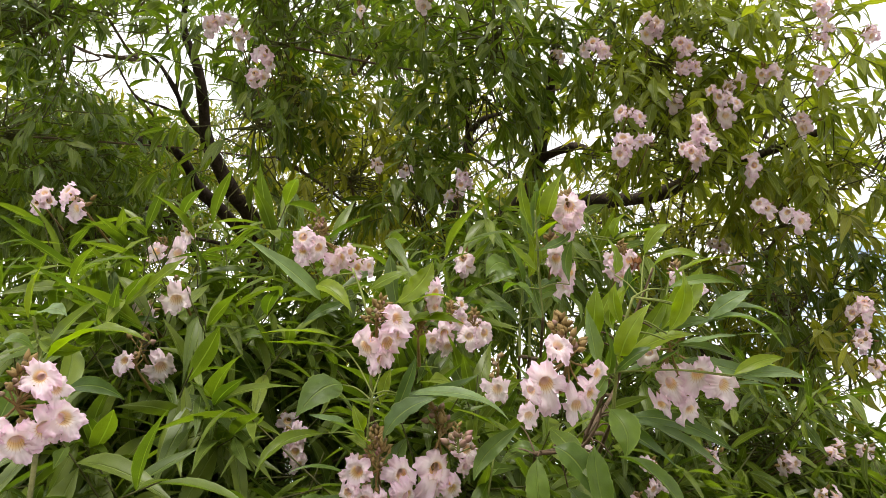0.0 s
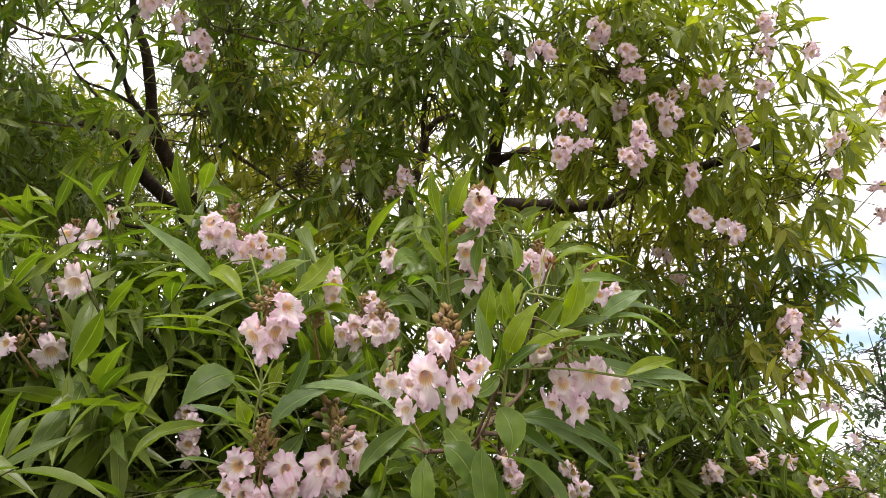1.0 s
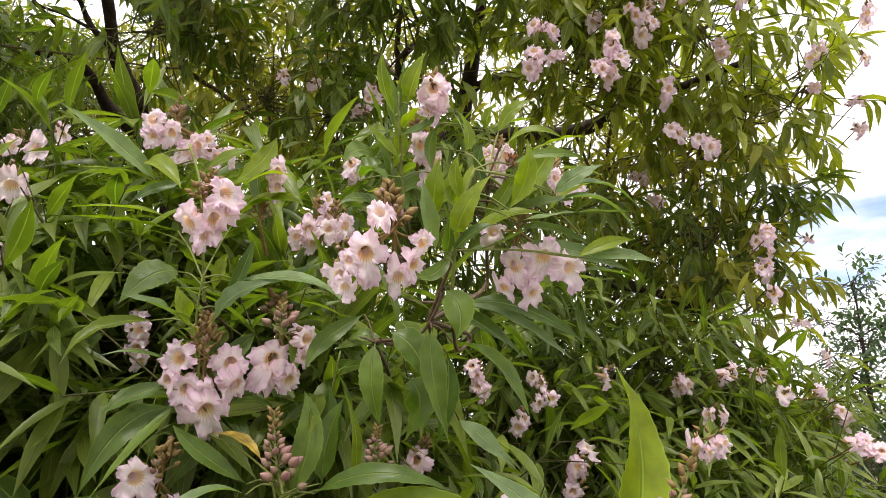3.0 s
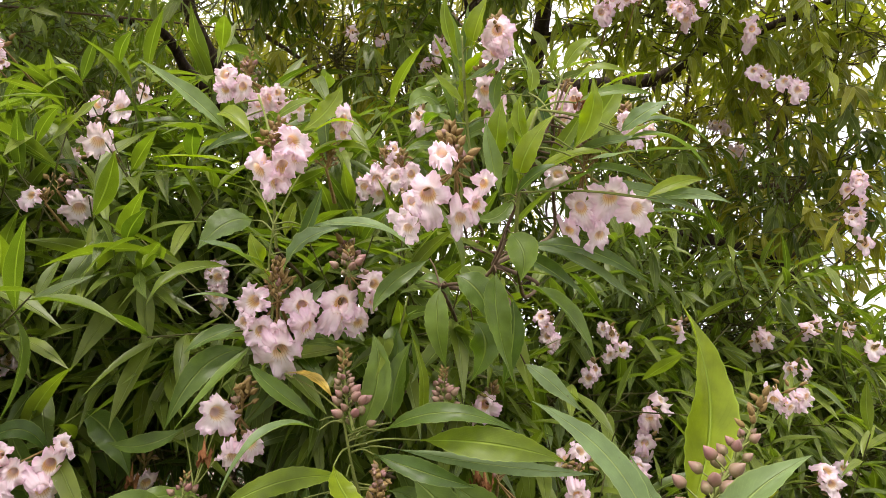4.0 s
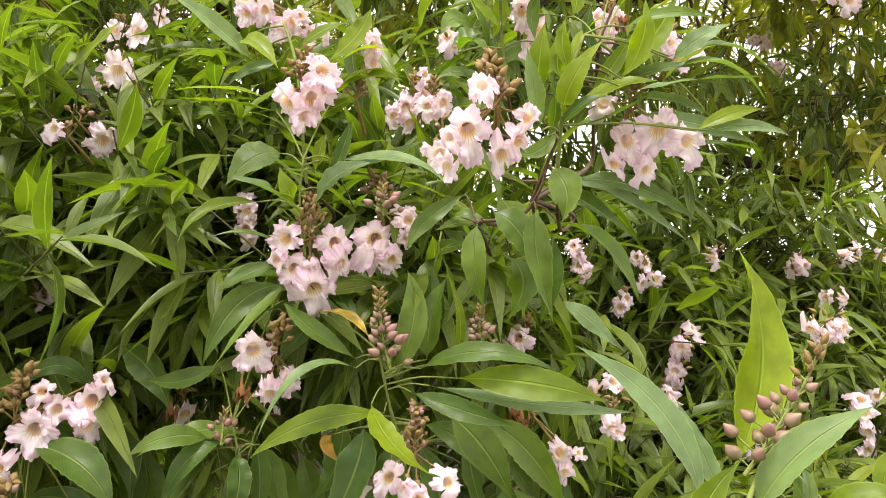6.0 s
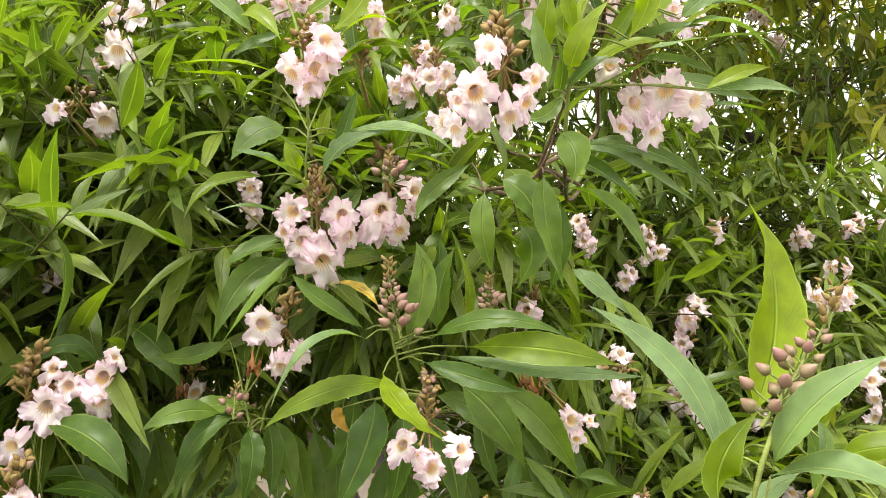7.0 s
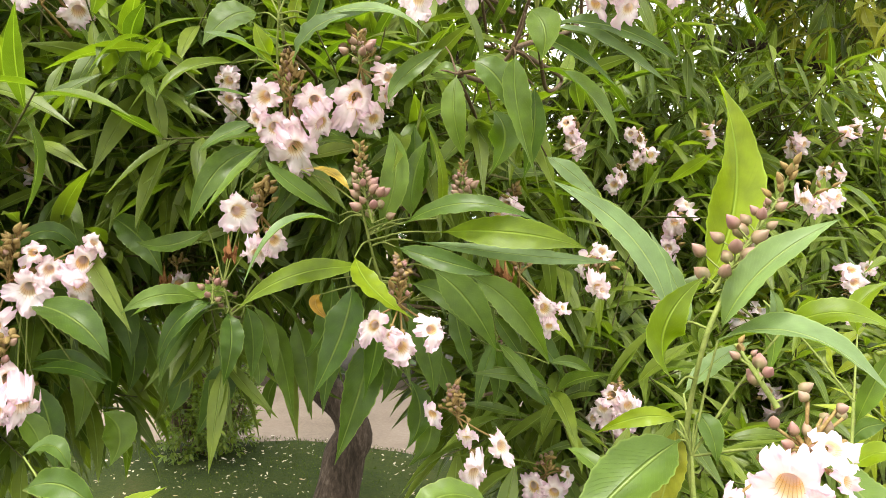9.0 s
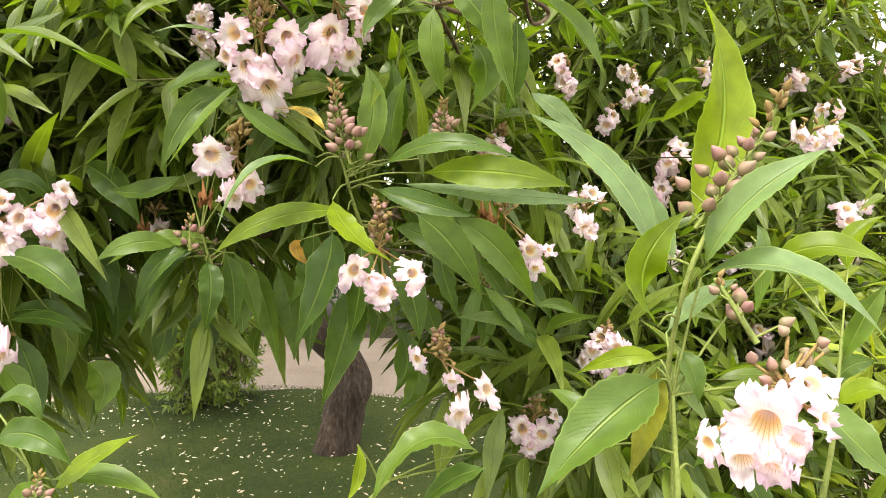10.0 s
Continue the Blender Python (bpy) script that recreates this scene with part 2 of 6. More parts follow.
def petal_material():
    """Pale pink bell: pinker tube, yellow throat with fine lines, nearly white lobes with a pink blush. UV: round the bell, and from its foot to its rim."""
    m, n, l = material("petal")
    uv = n.new("ShaderNodeTexCoord")
    split = n.new("ShaderNodeSeparateXYZ")
    l.new(uv.outputs["UV"], split.inputs[0])
    along, turn = split.outputs["Y"], split.outputs["X"]
    base = ramp(n, (0.0, (0.60, 0.40, 0.34)), (0.2, (0.84, 0.60, 0.58)), (0.29, (0.90, 0.55, 0.14)), (0.38, (0.93, 0.70, 0.28)), (0.45, (0.91, 0.78, 0.60)), (0.53, (0.92, 0.83, 0.83)), (0.78, (0.89, 0.74, 0.80)), (1.0, (0.85, 0.60, 0.76)))
    l.new(along, base.inputs[0])
    blush = node(n, "ShaderNodeTexNoise", Scale=85.0, Detail=4.0)
    l.new(uv.outputs["Object"], blush.inputs["Vector"])
    soft = ramp(n, (0.38, (0, 0, 0)), (0.68, (1, 1, 1)))
    l.new(blush.outputs["Fac"], soft.inputs[0])
    chance = n.new("ShaderNodeObjectInfo").outputs["Random"]
    tone = mixed(n, l, sums(n, l, "MULTIPLY", soft.outputs[0], 0.4), base.outputs[0], (0.90, 0.76, 0.78))
    tone = mixed(n, l, sums(n, l, "MULTIPLY", chance, 0.35), tone, (0.92, 0.83, 0.83))
    wave = sums(n, l, "ABSOLUTE", sums(n, l, "SINE", sums(n, l, "MULTIPLY", turn, 52.0), 0), 0)
    line = ramp(n, (0.0, (1, 1, 1)), (0.45, (0, 0, 0)))
    l.new(wave, line.inputs[0])
    lower = ramp(n, (0.46, (0, 0, 0)), (0.54, (1, 1, 1)))
    l.new(turn, lower.inputs[0])
    place = ramp(n, (0.18, (0, 0, 0)), (0.30, (1, 1, 1)), (0.48, (1, 1, 1)), (0.60, (0, 0, 0)))
    l.new(along, place.inputs[0])
    streak = sums(n, l, "MULTIPLY", sums(n, l, "MULTIPLY", line.outputs[0], place.outputs[0]), sums(n, l, "ADD", sums(n, l, "MULTIPLY", lower.outputs[0], 0.55), 0.1))
    tone = mixed(n, l, streak, tone, (0.50, 0.20, 0.05))
    nerve = ramp(n, (0.0, (1, 1, 1)), (0.5, (0, 0, 0)))
    l.new(sums(n, l, "ABSOLUTE", sums(n, l, "SINE", sums(n, l, "MULTIPLY", turn, 97.0), 0), 0), nerve.inputs[0])
    outer = ramp(n, (0.5, (0, 0, 0)), (0.8, (1, 1, 1)))
    l.new(along, outer.inputs[0])
    tone = mixed(n, l, sums(n, l, "MULTIPLY", sums(n, l, "MULTIPLY", nerve.outputs[0], outer.outputs[0]), 0.22), tone, (0.80, 0.50, 0.66))
    skin = node(n, "ShaderNodeBsdfPrincipled", Roughness=0.65)
    l.new(tone, skin.inputs["Base Color"])
    bump = node(n, "ShaderNodeBump", Strength=0.3, Distance=0.0006)
    l.new(blush.outputs["Fac"], bump.inputs["Height"])
    l.new(bump.outputs[0], skin.inputs["Normal"])
    thru = n.new("ShaderNodeBsdfTranslucent")
    l.new(tone, thru.inputs["Color"])
    both = node(n, "ShaderNodeMixShader", Fac=0.58)
    l.new(skin.outputs[0], both.inputs[1])
    l.new(thru.outputs[0], both.inputs[2])
    end = n.new("ShaderNodeOutputMaterial")
    l.new(both.outputs[0], end.inputs["Surface"])
    return m


bud_skin, petal = bud_material(), petal_material()
dry = rough_material("dry", [(0.10, 0.035, 0.015), (0.22, 0.09, 0.035), (0.32, 0.17, 0.07)], 3.0, 0.4, 0.002, 0.8)
soil = rough_material("soil", [(0.018, 0.013, 0.009), (0.035, 0.026, 0.018), (0.05, 0.04, 0.025)], 3.0, 0.8, 0.02)
fallen = rough_material("fallen", [(0.14, 0.08, 0.03), (0.34, 0.25, 0.15), (0.50, 0.44, 0.36), (0.55, 0.50, 0.44)], 9.0, 0.1, 0.001, 0.8)


# ---- building helpers ----
def mesh_of(name, verts, faces, mat, uvs=None, smooth=True):
    """A mesh from arrays made by code; uvs: one pair for each vertex."""
    me = bpy.data.meshes.new(name)
    me.from_pydata(verts, [], faces)
    if uvs is not None:
        loops = np.empty(len(me.loops), np.int32)
        me.loops.foreach_get("vertex_index", loops)
        me.uv_layers.new(name="UVMap").data.foreach_set("uv", np.asarray(uvs, np.float32)[loops].ravel())
    me.polygons.foreach_set("use_smooth", np.full(len(me.polygons), smooth))
    me.materials.append(mat)
    me.update()
    return me


def child(name, me, parent, label="", m=None, kind=""):
    """Links a mesh, whose vertices or pose m are in the world, as a part under its thing or part."""
    ob = new(name, me)
    ob.parent = parent
    ob.matrix_parent_inverse = parent.matrix_basis.inverted() if parent.type == "EMPTY" else Matrix()
    if m is not None:
        ob.matrix_basis = m
    return tagged(ob, label=label, kind=kind)


def thing(name, x, y, z, label, category, group="", kind=""):
    ob = new(name)
    ob.matrix_basis = pose(x, y, z)
    ob.empty_display_size = 0.1
    return tagged(ob, label, category, group, kind)


def smooth_line(points, steps=6):
    """A Catmull-Rom line through the points."""
    p = [Vector(q) for q in points]
    p = [p[0] * 2 - p[1]] + p + [p[-1] * 2 - p[-2]]
    line = []
    for k in range(1, len(p) - 2):
        for s in range(steps):
            t = s / steps
            a, b, c, d = p[k - 1], p[k], p[k + 1], p[k + 2]
            line.append(0.5 * ((2 * b) + (c - a) * t + (2 * a - 5 * b + 4 * c - d) * t * t + (3 * b - a - 3 * c + d) * t ** 3))
    line.append(p[-2])
    return line


def tube(points, r0, r1, sides=8, knots=0.0, steps=6, store=None):
    """Vertices and faces of a tapered round branch; knots: unevenness of its girth."""
    line = smooth_line(points, steps)
    verts, faces = store if store else ([], [])
    first = len(verts)
    side = Vector((0.31, 0.87, 0.39))
    for k, q in enumerate(line):
        ahead = (line[min(k + 1, len(line) - 1)] - line[max(k - 1, 0)]).normalized()
        side = (side - ahead * side.dot(ahead)).normalized()
        up = ahead.cross(side)
        f = k / (len(line) - 1)
        r = r0 + (r1 - r0) * f
        for j in range(sides):
            a = 2 * math.pi * j / sides
            way = side * math.cos(a) + up * math.sin(a)
            g = r * (1 + knots * noise.noise((q + way * r) * (0.35 / max(r0, 0.01))))
            verts.append(tuple(q + way * g))
    rings = len(line)
    for k in range(rings - 1):
        for j in range(sides):
            a, b = first + k * sides + j, first + k * sides + (j + 1) % sides
            faces.append((a, b, b + sides, a + sides))
    faces.append(tuple(first + (rings - 1) * sides + j for j in range(sides)))
    return verts, faces


def leaf_outline(v):
    """Half width of a lance-shaped leaf along its length, 0.5 at its widest: a wedge-shaped foot and a long drawn-out tip."""
    stalk = 0.05
    if v < stalk:
        return 0.028
    s = (v - stalk) / (1 - stalk)
    return 0.5 * 4.36 * s ** 0.90 * max(0.0, 1 - s) ** 1.32 + 0.028 * (1 - s)


TONES = (leaf_green, leaf_bright, leaf_pale, leaf_old, leaf_yellowing)


def leaf_blade(base, mid, tip, width, turn, mat, rnd, rows=26):
    """One leaf along a curve from base through mid to tip: folded on its midrib, with a wavy toothed margin and a slight twist."""
    base, mid, tip = Vector(base), Vector(mid), Vector(tip)
    bend = mid * 2 - (base + tip) * 0.5
    fold, twist = rnd.uniform(0.10, 0.85), rnd.uniform(-1.0, 1.0)
    waves, phase, deep = rnd.uniform(2.0, 5.0), rnd.uniform(0, 6.28), rnd.uniform(0.01, 0.06)
    lift = Vector((0.05, -0.70, 0.70))
    verts, uvs, faces = [], [], []
    for k in range(rows + 1):
        v = k / rows
        p = base * (1 - v) ** 2 + bend * 2 * v * (1 - v) + tip * v * v
        y = ((bend - base) * (1 - v) + (tip - bend) * v)
        y = y.normalized() if y.length > 1e-6 else (tip - base).normalized()
        z = lift - y * lift.dot(y)
        if z.length < 0.2:
            z = Vector((0.9, 0.1, 0.4)) - y * y.dot(Vector((0.9, 0.1, 0.4)))
        z.normalize()
        z = Matrix.Rotation(radians(turn) + twist * (v - 0.4), 3, y) @ z
        x = y.cross(z)
        w = leaf_outline(v)
        tooth = 1 + (0.035 if k % 2 else -0.03)
        for u in (-1, -0.6, -0.2, 0, 0.2, 0.6, 1):
            h = fold * abs(u) ** 1.3 * w * 0.55 + deep * math.sin(v * waves * 6.28 + phase + (1.9 if u > 0 else 0)) * u * u * min(1.0, w * 3)
            h -= 0.05 * math.sin(min(1.0, abs(u) * 1.2) * math.pi) * w
            verts.append(tuple(p + x * (u * w * width * (tooth if abs(u) == 1 else 1)) + z * (h * width)))
            uvs.append((0.5 + 0.5 * u, v))
    for k in range(rows):
        for j in range(6):
            a = k * 7 + j
            faces.append((a, a + 1, a + 8, a + 7))
    return mesh_of("leaf", verts, faces, mat, uvs)


def bell_mesh(name, seed, around=110, rings=16, mat=petal):
    """A two-lipped trumpet flower, one wide across five frilled and crumpled lobes, its mouth's middle at the origin, facing +Z with the lower lip at -Y."""
    rnd = random.Random(seed)
    lobes = [(90 + 37, 0.46, -0.24), (90 - 37, 0.46, -0.24), (197, 0.50, -0.12), (270, 0.60, 0.0), (343, 0.50, -0.12)]
    lobes = [(at + rnd.uniform(-10, 10), far * rnd.uniform(0.84, 1.14), back + rnd.uniform(-0.14, 0.10)) for at, far, back in lobes]
    shift = Vector((rnd.uniform(0, 50), rnd.uniform(0, 50), rnd.uniform(0, 50)))
    squeeze = rnd.uniform(0.72, 1.0)
    verts, uvs, faces = [], [], []
    for k in range(rings):
        v = k / (rings - 1)
        for j in range(around + 1):
            a = 2 * math.pi * (j % around) / around
            reach, back = 0.22, -0.03
            for at, far, bend in lobes:
                off = math.radians(abs((math.degrees(a) - at + 180) % 360 - 180))
                out, disc = far * 0.62, far * 0.40
                if off < 0.8 and out * math.sin(off) < disc:
                    r = out * math.cos(off) + math.sqrt(disc ** 2 - (out * math.sin(off)) ** 2)
                    if r > reach:
                        reach, back = r, bend * min(1.0, (1 - out * math.sin(off) / disc) * 3)
            if v < 0.46:
                s = v / 0.46
                r = (0.05 if k else 0.004) + 0.115 * s ** 1.4
                z = -0.56 + 0.54 * s ** 0.85
                x, y = r * math.cos(a) * (1 + 0.1 * math.cos(2 * a) * s), r * math.sin(a) + 0.22 * (1 - s) ** 1.6
            else:
                s = (v - 0.46) / 0.54
                r = 0.165 + (reach - 0.165) * s
                x, y = r * math.cos(a), r * math.sin(a)
                n1 = noise.noise(Vector((x * 4.0, y * 4.0, 0)) + shift)
                n2 = noise.noise(Vector((x * 10, y * 10, 3)) + shift)
                n3 = noise.noise(Vector((math.cos(a) * 6.5, math.sin(a) * 6.5, 9)) + shift)
                n4 = noise.noise(Vector((math.cos(a) * 19, math.sin(a) * 19, 5)) + shift)
                frill = math.sin(a * 13 + 6 * n1) + 0.8 * math.sin(a * 21 + 5 * n3)
                z = -0.02 + 0.08 * math.sin(min(1.0, s * 1.3) * math.pi * 0.5) + back * s * s * 1.3 + s * (0.32 * n1 + 0.22 * s * n2) + 0.055 * s ** 3 * frill
                g = 1 + s ** 3 * (0.12 * n3 + 0.10 * n4)
                x, y = x * g * squeeze, y * g
            verts.append((x, y, z))
            uvs.append((j / around, v))
    w = around + 1
    for k in range(rings - 1):
        for j in range(around):
            a = k * w + j
            faces.append((a, a + 1, a + w + 1, a + w))
    return mesh_of(name, verts, faces, mat, uvs)


def bud_mesh(name, mat, long=1.6, sides=10, rings=8):
    """A plump, bluntly pointed bud with faint ridges, one wide, from its stalk at the origin along +Z."""
    verts, uvs, faces = [], [], []
    for k in range(rings):
        v = k / (rings - 1)
        r = 0.5 * math.sin(math.pi * (0.1 + 0.88 * v ** 0.76)) * (1 if v > 0 else 0.5)
        for j in range(sides):
            a = 2 * math.pi * j / sides
            g = r * (1 + (0.07 if j % 2 else -0.07) * math.sin(math.pi * v) + 0.10 * noise.noise(Vector((math.cos(a) * 2, math.sin(a) * 2, v * 3))))
            verts.append((g * math.cos(a) + 0.06 * v * v, g * math.sin(a), v * long))
            uvs.append((j / sides, v))
    for k in range(rings - 1):
        for j in range(sides):
            a, b = k * sides + j, k * sides + (j + 1) % sides
            faces.append((a, b, b + sides, a + sides))
    faces.append(tuple((rings - 1) * sides + j for j in range(sides)))
    return mesh_of(name, verts, faces, mat, uvs)


bells = [bell_mesh("flower", s) for s in (3, 8, 21, 34, 55, 72, 88, 101)]
small_bells = [bell_mesh("flower", s, 56, 11) for s in (5, 13, 27, 44, 61, 83)]
withered_bell = bell_mesh("withered_flower", 91, 30, 8, dry)
bud_shape = bud_mesh("bud", bud_skin, 1.4)
calyx_shape = bud_mesh("calyx", calyx, 2.0, 6, 6)


def facing(axis, spin=0.0):
    """The turn that points +Z along the axis, keeping +Y as upright as it can."""
    z = Vector(axis).normalized()
    y = Vector((0.02, 0.03, 1.0))
    y = y - z * y.dot(z)
    if y.length < 0.1:
        y = Vector((0, 1, 0)) - z * z.y
    y.normalize()
    x = y.cross(z)
    return Matrix((x, y, z)).transposed().to_4x4() @ Matrix.Rotation(spin, 4, "Z")


def rods(ends, mat, name, parent, kind="stuff"):
    """Many thin straight three-sided twigs in one mesh: rows of (from, to, radius at from, radius at to)."""
    a = np.array([e[0] for e in ends]); b = np.array([e[1] for e in ends])
    ra = np.array([e[2] for e in ends])[:, None]; rb = np.array([e[3] for e in ends])[:, None]
    d = b - a
    d /= np.linalg.norm(d, axis=1)[:, None] + 1e-9
    s = np.cross(d, np.array([0.37, 0.61, 0.70]))
    s /= np.linalg.norm(s, axis=1)[:, None] + 1e-9
    u = np.cross(d, s)
    k = len(a)
    v = np.empty((k, 6, 3))
    for j in range(3):
        w = s * math.cos(2.094 * j) + u * math.sin(2.094 * j)
        v[:, j], v[:, 3 + j] = a + w * ra, b + w * rb
    base = (np.arange(k) * 6)[:, None]
    f = np.concatenate([base + np.array([[j, (j + 1) % 3, 3 + (j + 1) % 3, 3 + j]]) for j in range(3)])
    return child(name, mesh_of(name, v.reshape(-1, 3).tolist(), f.tolist(), mat), parent, kind=kind)


def leaf_cloud(name, base, way, face, long, wide, bend, mat, parent, rows=4, label=""):
    """Many leaves as real blades in one mesh; bend: how far each droops along its length."""
    k = len(base)
    x = np.cross(way, face)
    x /= np.linalg.norm(x, axis=1)[:, None] + 1e-9
    z = np.cross(x, way)
    verts = np.empty((k, (rows + 1) * 3, 3))
    uv = np.empty(((rows + 1) * 3, 2))
    chance = np.random.default_rng(k)
    fold, turn, swing = chance.uniform(0.1, 0.6, k), chance.normal(0, 0.7, k), chance.normal(0, 0.10, k)
    for r in range(rows + 1):
        t = r / rows
        w = leaf_outline(t)
        mid = base + way * (t * long)[:, None] - z * (bend * t * t * long)[:, None] + x * (swing * t * t * long)[:, None]
        c, s = np.cos(turn * (t - 0.3))[:, None], np.sin(turn * (t - 0.3))[:, None]
        xr, zr = x * c + z * s, z * c - x * s
        for e, u in enumerate((-1, 0, 1)):
            verts[:, r * 3 + e] = mid + xr * (u * w * wide)[:, None] + zr * (abs(u) * w * wide * fold)[:, None]
            uv[r * 3 + e] = (0.5 + 0.5 * u, t)
    quad = np.array([[r * 3 + c, r * 3 + c + 1, r * 3 + c + 4, r * 3 + c + 3] for r in range(rows) for c in range(2)])
    faces = (np.arange(k) * (rows + 1) * 3)[:, None, None] + quad[None]
    me = mesh_of(name, verts.reshape(-1, 3).tolist(), faces.reshape(-1, 4).tolist(), mat, np.tile(uv, (k, 1)))
    return child(name, me, parent, label, kind="stuff")


def unit(a):
    return a / (np.linalg.norm(a, axis=-1, keepdims=True) + 1e-9)


def spray_leaves(rng, foot, axis, span, per, long, droop):
    """Leaves set round each shoot in a spiral: arrays of base, way, face and length."""
    k = len(foot)
    s = np.tile(np.linspace(0.15, 1.0, per), (k, 1)) + rng.normal(0, 0.03, (k, per))
    turn = np.arange(per)[None] * 2.4 + rng.uniform(0, 6.28, (k, 1)) + rng.normal(0, 0.3, (k, per))
    side = unit(np.cross(axis, unit(rng.normal(size=(k, 3)))))
    up = np.cross(axis, side)
    out = side[:, None] * np.cos(turn)[..., None] + up[:, None] * np.sin(turn)[..., None]
    lean = (1.25 - 0.75 * s + rng.normal(0, 0.15, (k, per)))[..., None]
    way = axis[:, None] * np.cos(lean) + out * np.sin(lean)
    way[..., 2] -= droop * rng.uniform(0.3, 1.2, (k, per))
    way = unit(way)
    base = foot[:, None] + axis[:, None] * (s * span[:, None])[..., None]
    face = np.array([0, 0, 1.0]) + axis[:, None] * 0.4 + rng.normal(0, 0.35, (k, per, 3))
    face = unit(face - way * (face * way).sum(-1, keepdims=True))
    size = long * rng.uniform(0.6, 1.15, (k, per)) * (1.0 - 0.25 * np.abs(s - 0.55))
    return base.reshape(-1, 3), way.reshape(-1, 3), face.reshape(-1, 3), size.ravel()


# ---- ground ----
def ground_sheet():
    rings = [0, 1, 2, 4, 6, 8, 10, 14, 20, 30, 60, 150, 400, 1200]
    verts, faces, n = [(0, 4, 0)], [], 48
    for r in rings[1:]:
        for j in range(n):
            a = 2 * math.pi * j / n
            x, y = r * math.cos(a), 4 + r * math.sin(a)
            verts.append((x, y, 0.02 * noise.noise(Vector((x, y, 0)) * 0.5)))
    faces += [(0, 1 + j, 1 + (j + 1) % n) for j in range(n)]
    for k in range(len(rings) - 2):
        for j in range(n):
            a, b = 1 + k * n + j, 1 + k * n + (j + 1) % n
            faces.append((a, a + n, b + n, b))
    return tagged(new("ground", mesh_of("ground", verts, faces, sand)), "pale pinkish beige compacted sandy path and ground", "ground", kind="structure")


ground_sheet()
LAWN = (-1.5, 1.0, 3.1, 3.92)


def lawn_sheet():
    """A mown island of turf with a rounded rim, 5 cm above the path."""
    verts, faces, n = [], [], 96
    steps = [0, 0.25, 0.5, 0.7, 0.85, 0.94, 0.985, 1.0, 1.004]
    for k, s in enumerate(steps):
        for j in range(n):
            a = 2 * math.pi * j / n
            w = 1 + 0.012 * math.sin(7 * a) + 0.01 * math.sin(13 * a + 1) + 0.006 * math.sin(31 * a)
            x, y = LAWN[0] + LAWN[2] * s * w * math.cos(a), LAWN[1] + LAWN[3] * s * w * math.sin(a)
            z = 0.05 + 0.012 * noise.noise(Vector((x, y, 0)) * 1.7)
            verts.append((x, y, z if k < 6 else (0.045, 0.02, -0.06)[k - 6]))
    for k in range(len(steps) - 1):
        for j in range(n):
            a, b = k * n + j, k * n + (j + 1) % n
            faces.append((a, a + n, b + n, b))
    return tagged(new("lawn", mesh_of("lawn", verts, faces, turf)), "mown green lawn island with a rounded edge", "lawn", kind="structure")


lawn_sheet()


def planting_bed():
    """Dark ground beyond the path, added so nothing pale shows under the hedge."""
    verts, faces, n = [], [], 40
    for k, (off, z) in enumerate(((0.0, -0.03), (0.08, 0.05), (1.0, 0.07), (5.0, 0.05))):
        for j in range(n + 1):
            x = -13 + 17.0 * j / n
            verts.append((x, 6.62 - 0.04 * x + off + 0.05 * math.sin(x * 3.1) + 0.03 * math.sin(x * 8.3), z + 0.02 * noise.noise(Vector((x, off * 2, 0)))))
    for k in range(3):
        for j in range(n):
            a = k * (n + 1) + j
            faces.append((a, a + 1, a + n + 2, a + n + 1))
    return tagged(new("planting_bed", mesh_of("planting_bed", verts, faces, soil)), "dark ground strip along the sandy path", "soil", kind="structure")


planting_bed()


def on_lawn(rng, k, x0, x1, y0, y1, margin=0.985):
    p = np.stack([rng.uniform(x0, x1, k), rng.uniform(y0, y1, k)], 1)
    keep = ((p[:, 0] - LAWN[0]) / LAWN[2]) ** 2 + ((p[:, 1] - LAWN[1]) / LAWN[3]) ** 2 < margin
    return p[keep]


def lawn_grass():
    rng = np.random.default_rng(11)
    p = on_lawn(rng, 42000, -3.2, 1.6, 2.2, 5.4, 1.0)
    k = len(p)
    base = np.column_stack([p, np.full(k, 0.035)])
    way = unit(np.column_stack([rng.normal(0, 0.5, (k, 2)), np.ones(k)]))
    face = unit(rng.normal(size=(k, 3)))
    root = thing("grass", -0.6, 3.6, 0.04, "short mown green grass blades on the lawn", "grass", kind="stuff")
    leaf_cloud("blades", base, way, face, rng.uniform(0.014, 0.034, k), np.full(k, 0.005), rng.uniform(0, 0.5, k), blade_green, root, rows=2)


lawn_grass()


def lawn_petals():
    rng = np.random.default_rng(5)
    p = on_lawn(rng, 4400, -4.6, 1.6, 0.4, 5.4)
    p = p[rng.uniform(size=len(p)) < np.exp(-(((p - (-0.8, 3.8)) / (2.4, 1.9)) ** 2).sum(1) ** 2)]
    verts, faces = [], []
    for x, y in p:
        r, a, tilt = 0.005 + 0.013 * rng.uniform() ** 2, rng.uniform(0, 6.28), rng.uniform(-0.5, 0.5)
        first = len(verts)
        verts.append((x, y, 0.082))
        for j in range(6):
            b = a + j * 1.047
            q = r * rng.uniform(0.5, 1.2) * (1.25 if j % 3 == 0 else 0.7)
            verts.append((x + q * math.cos(b), y + q * math.sin(b), 0.078 + tilt * q * math.cos(b - a) + 0.003 * (j % 2)))
        faces += [(first, first + 1 + j, first + 1 + (j + 1) % 6) for j in range(6)]
    ob = new("fallen_petals", mesh_of("fallen_petals", verts, faces, fallen))
    tagged(ob, "small withered whitish fallen petals scattered on the lawn", "petals", kind="stuff")


lawn_petals()


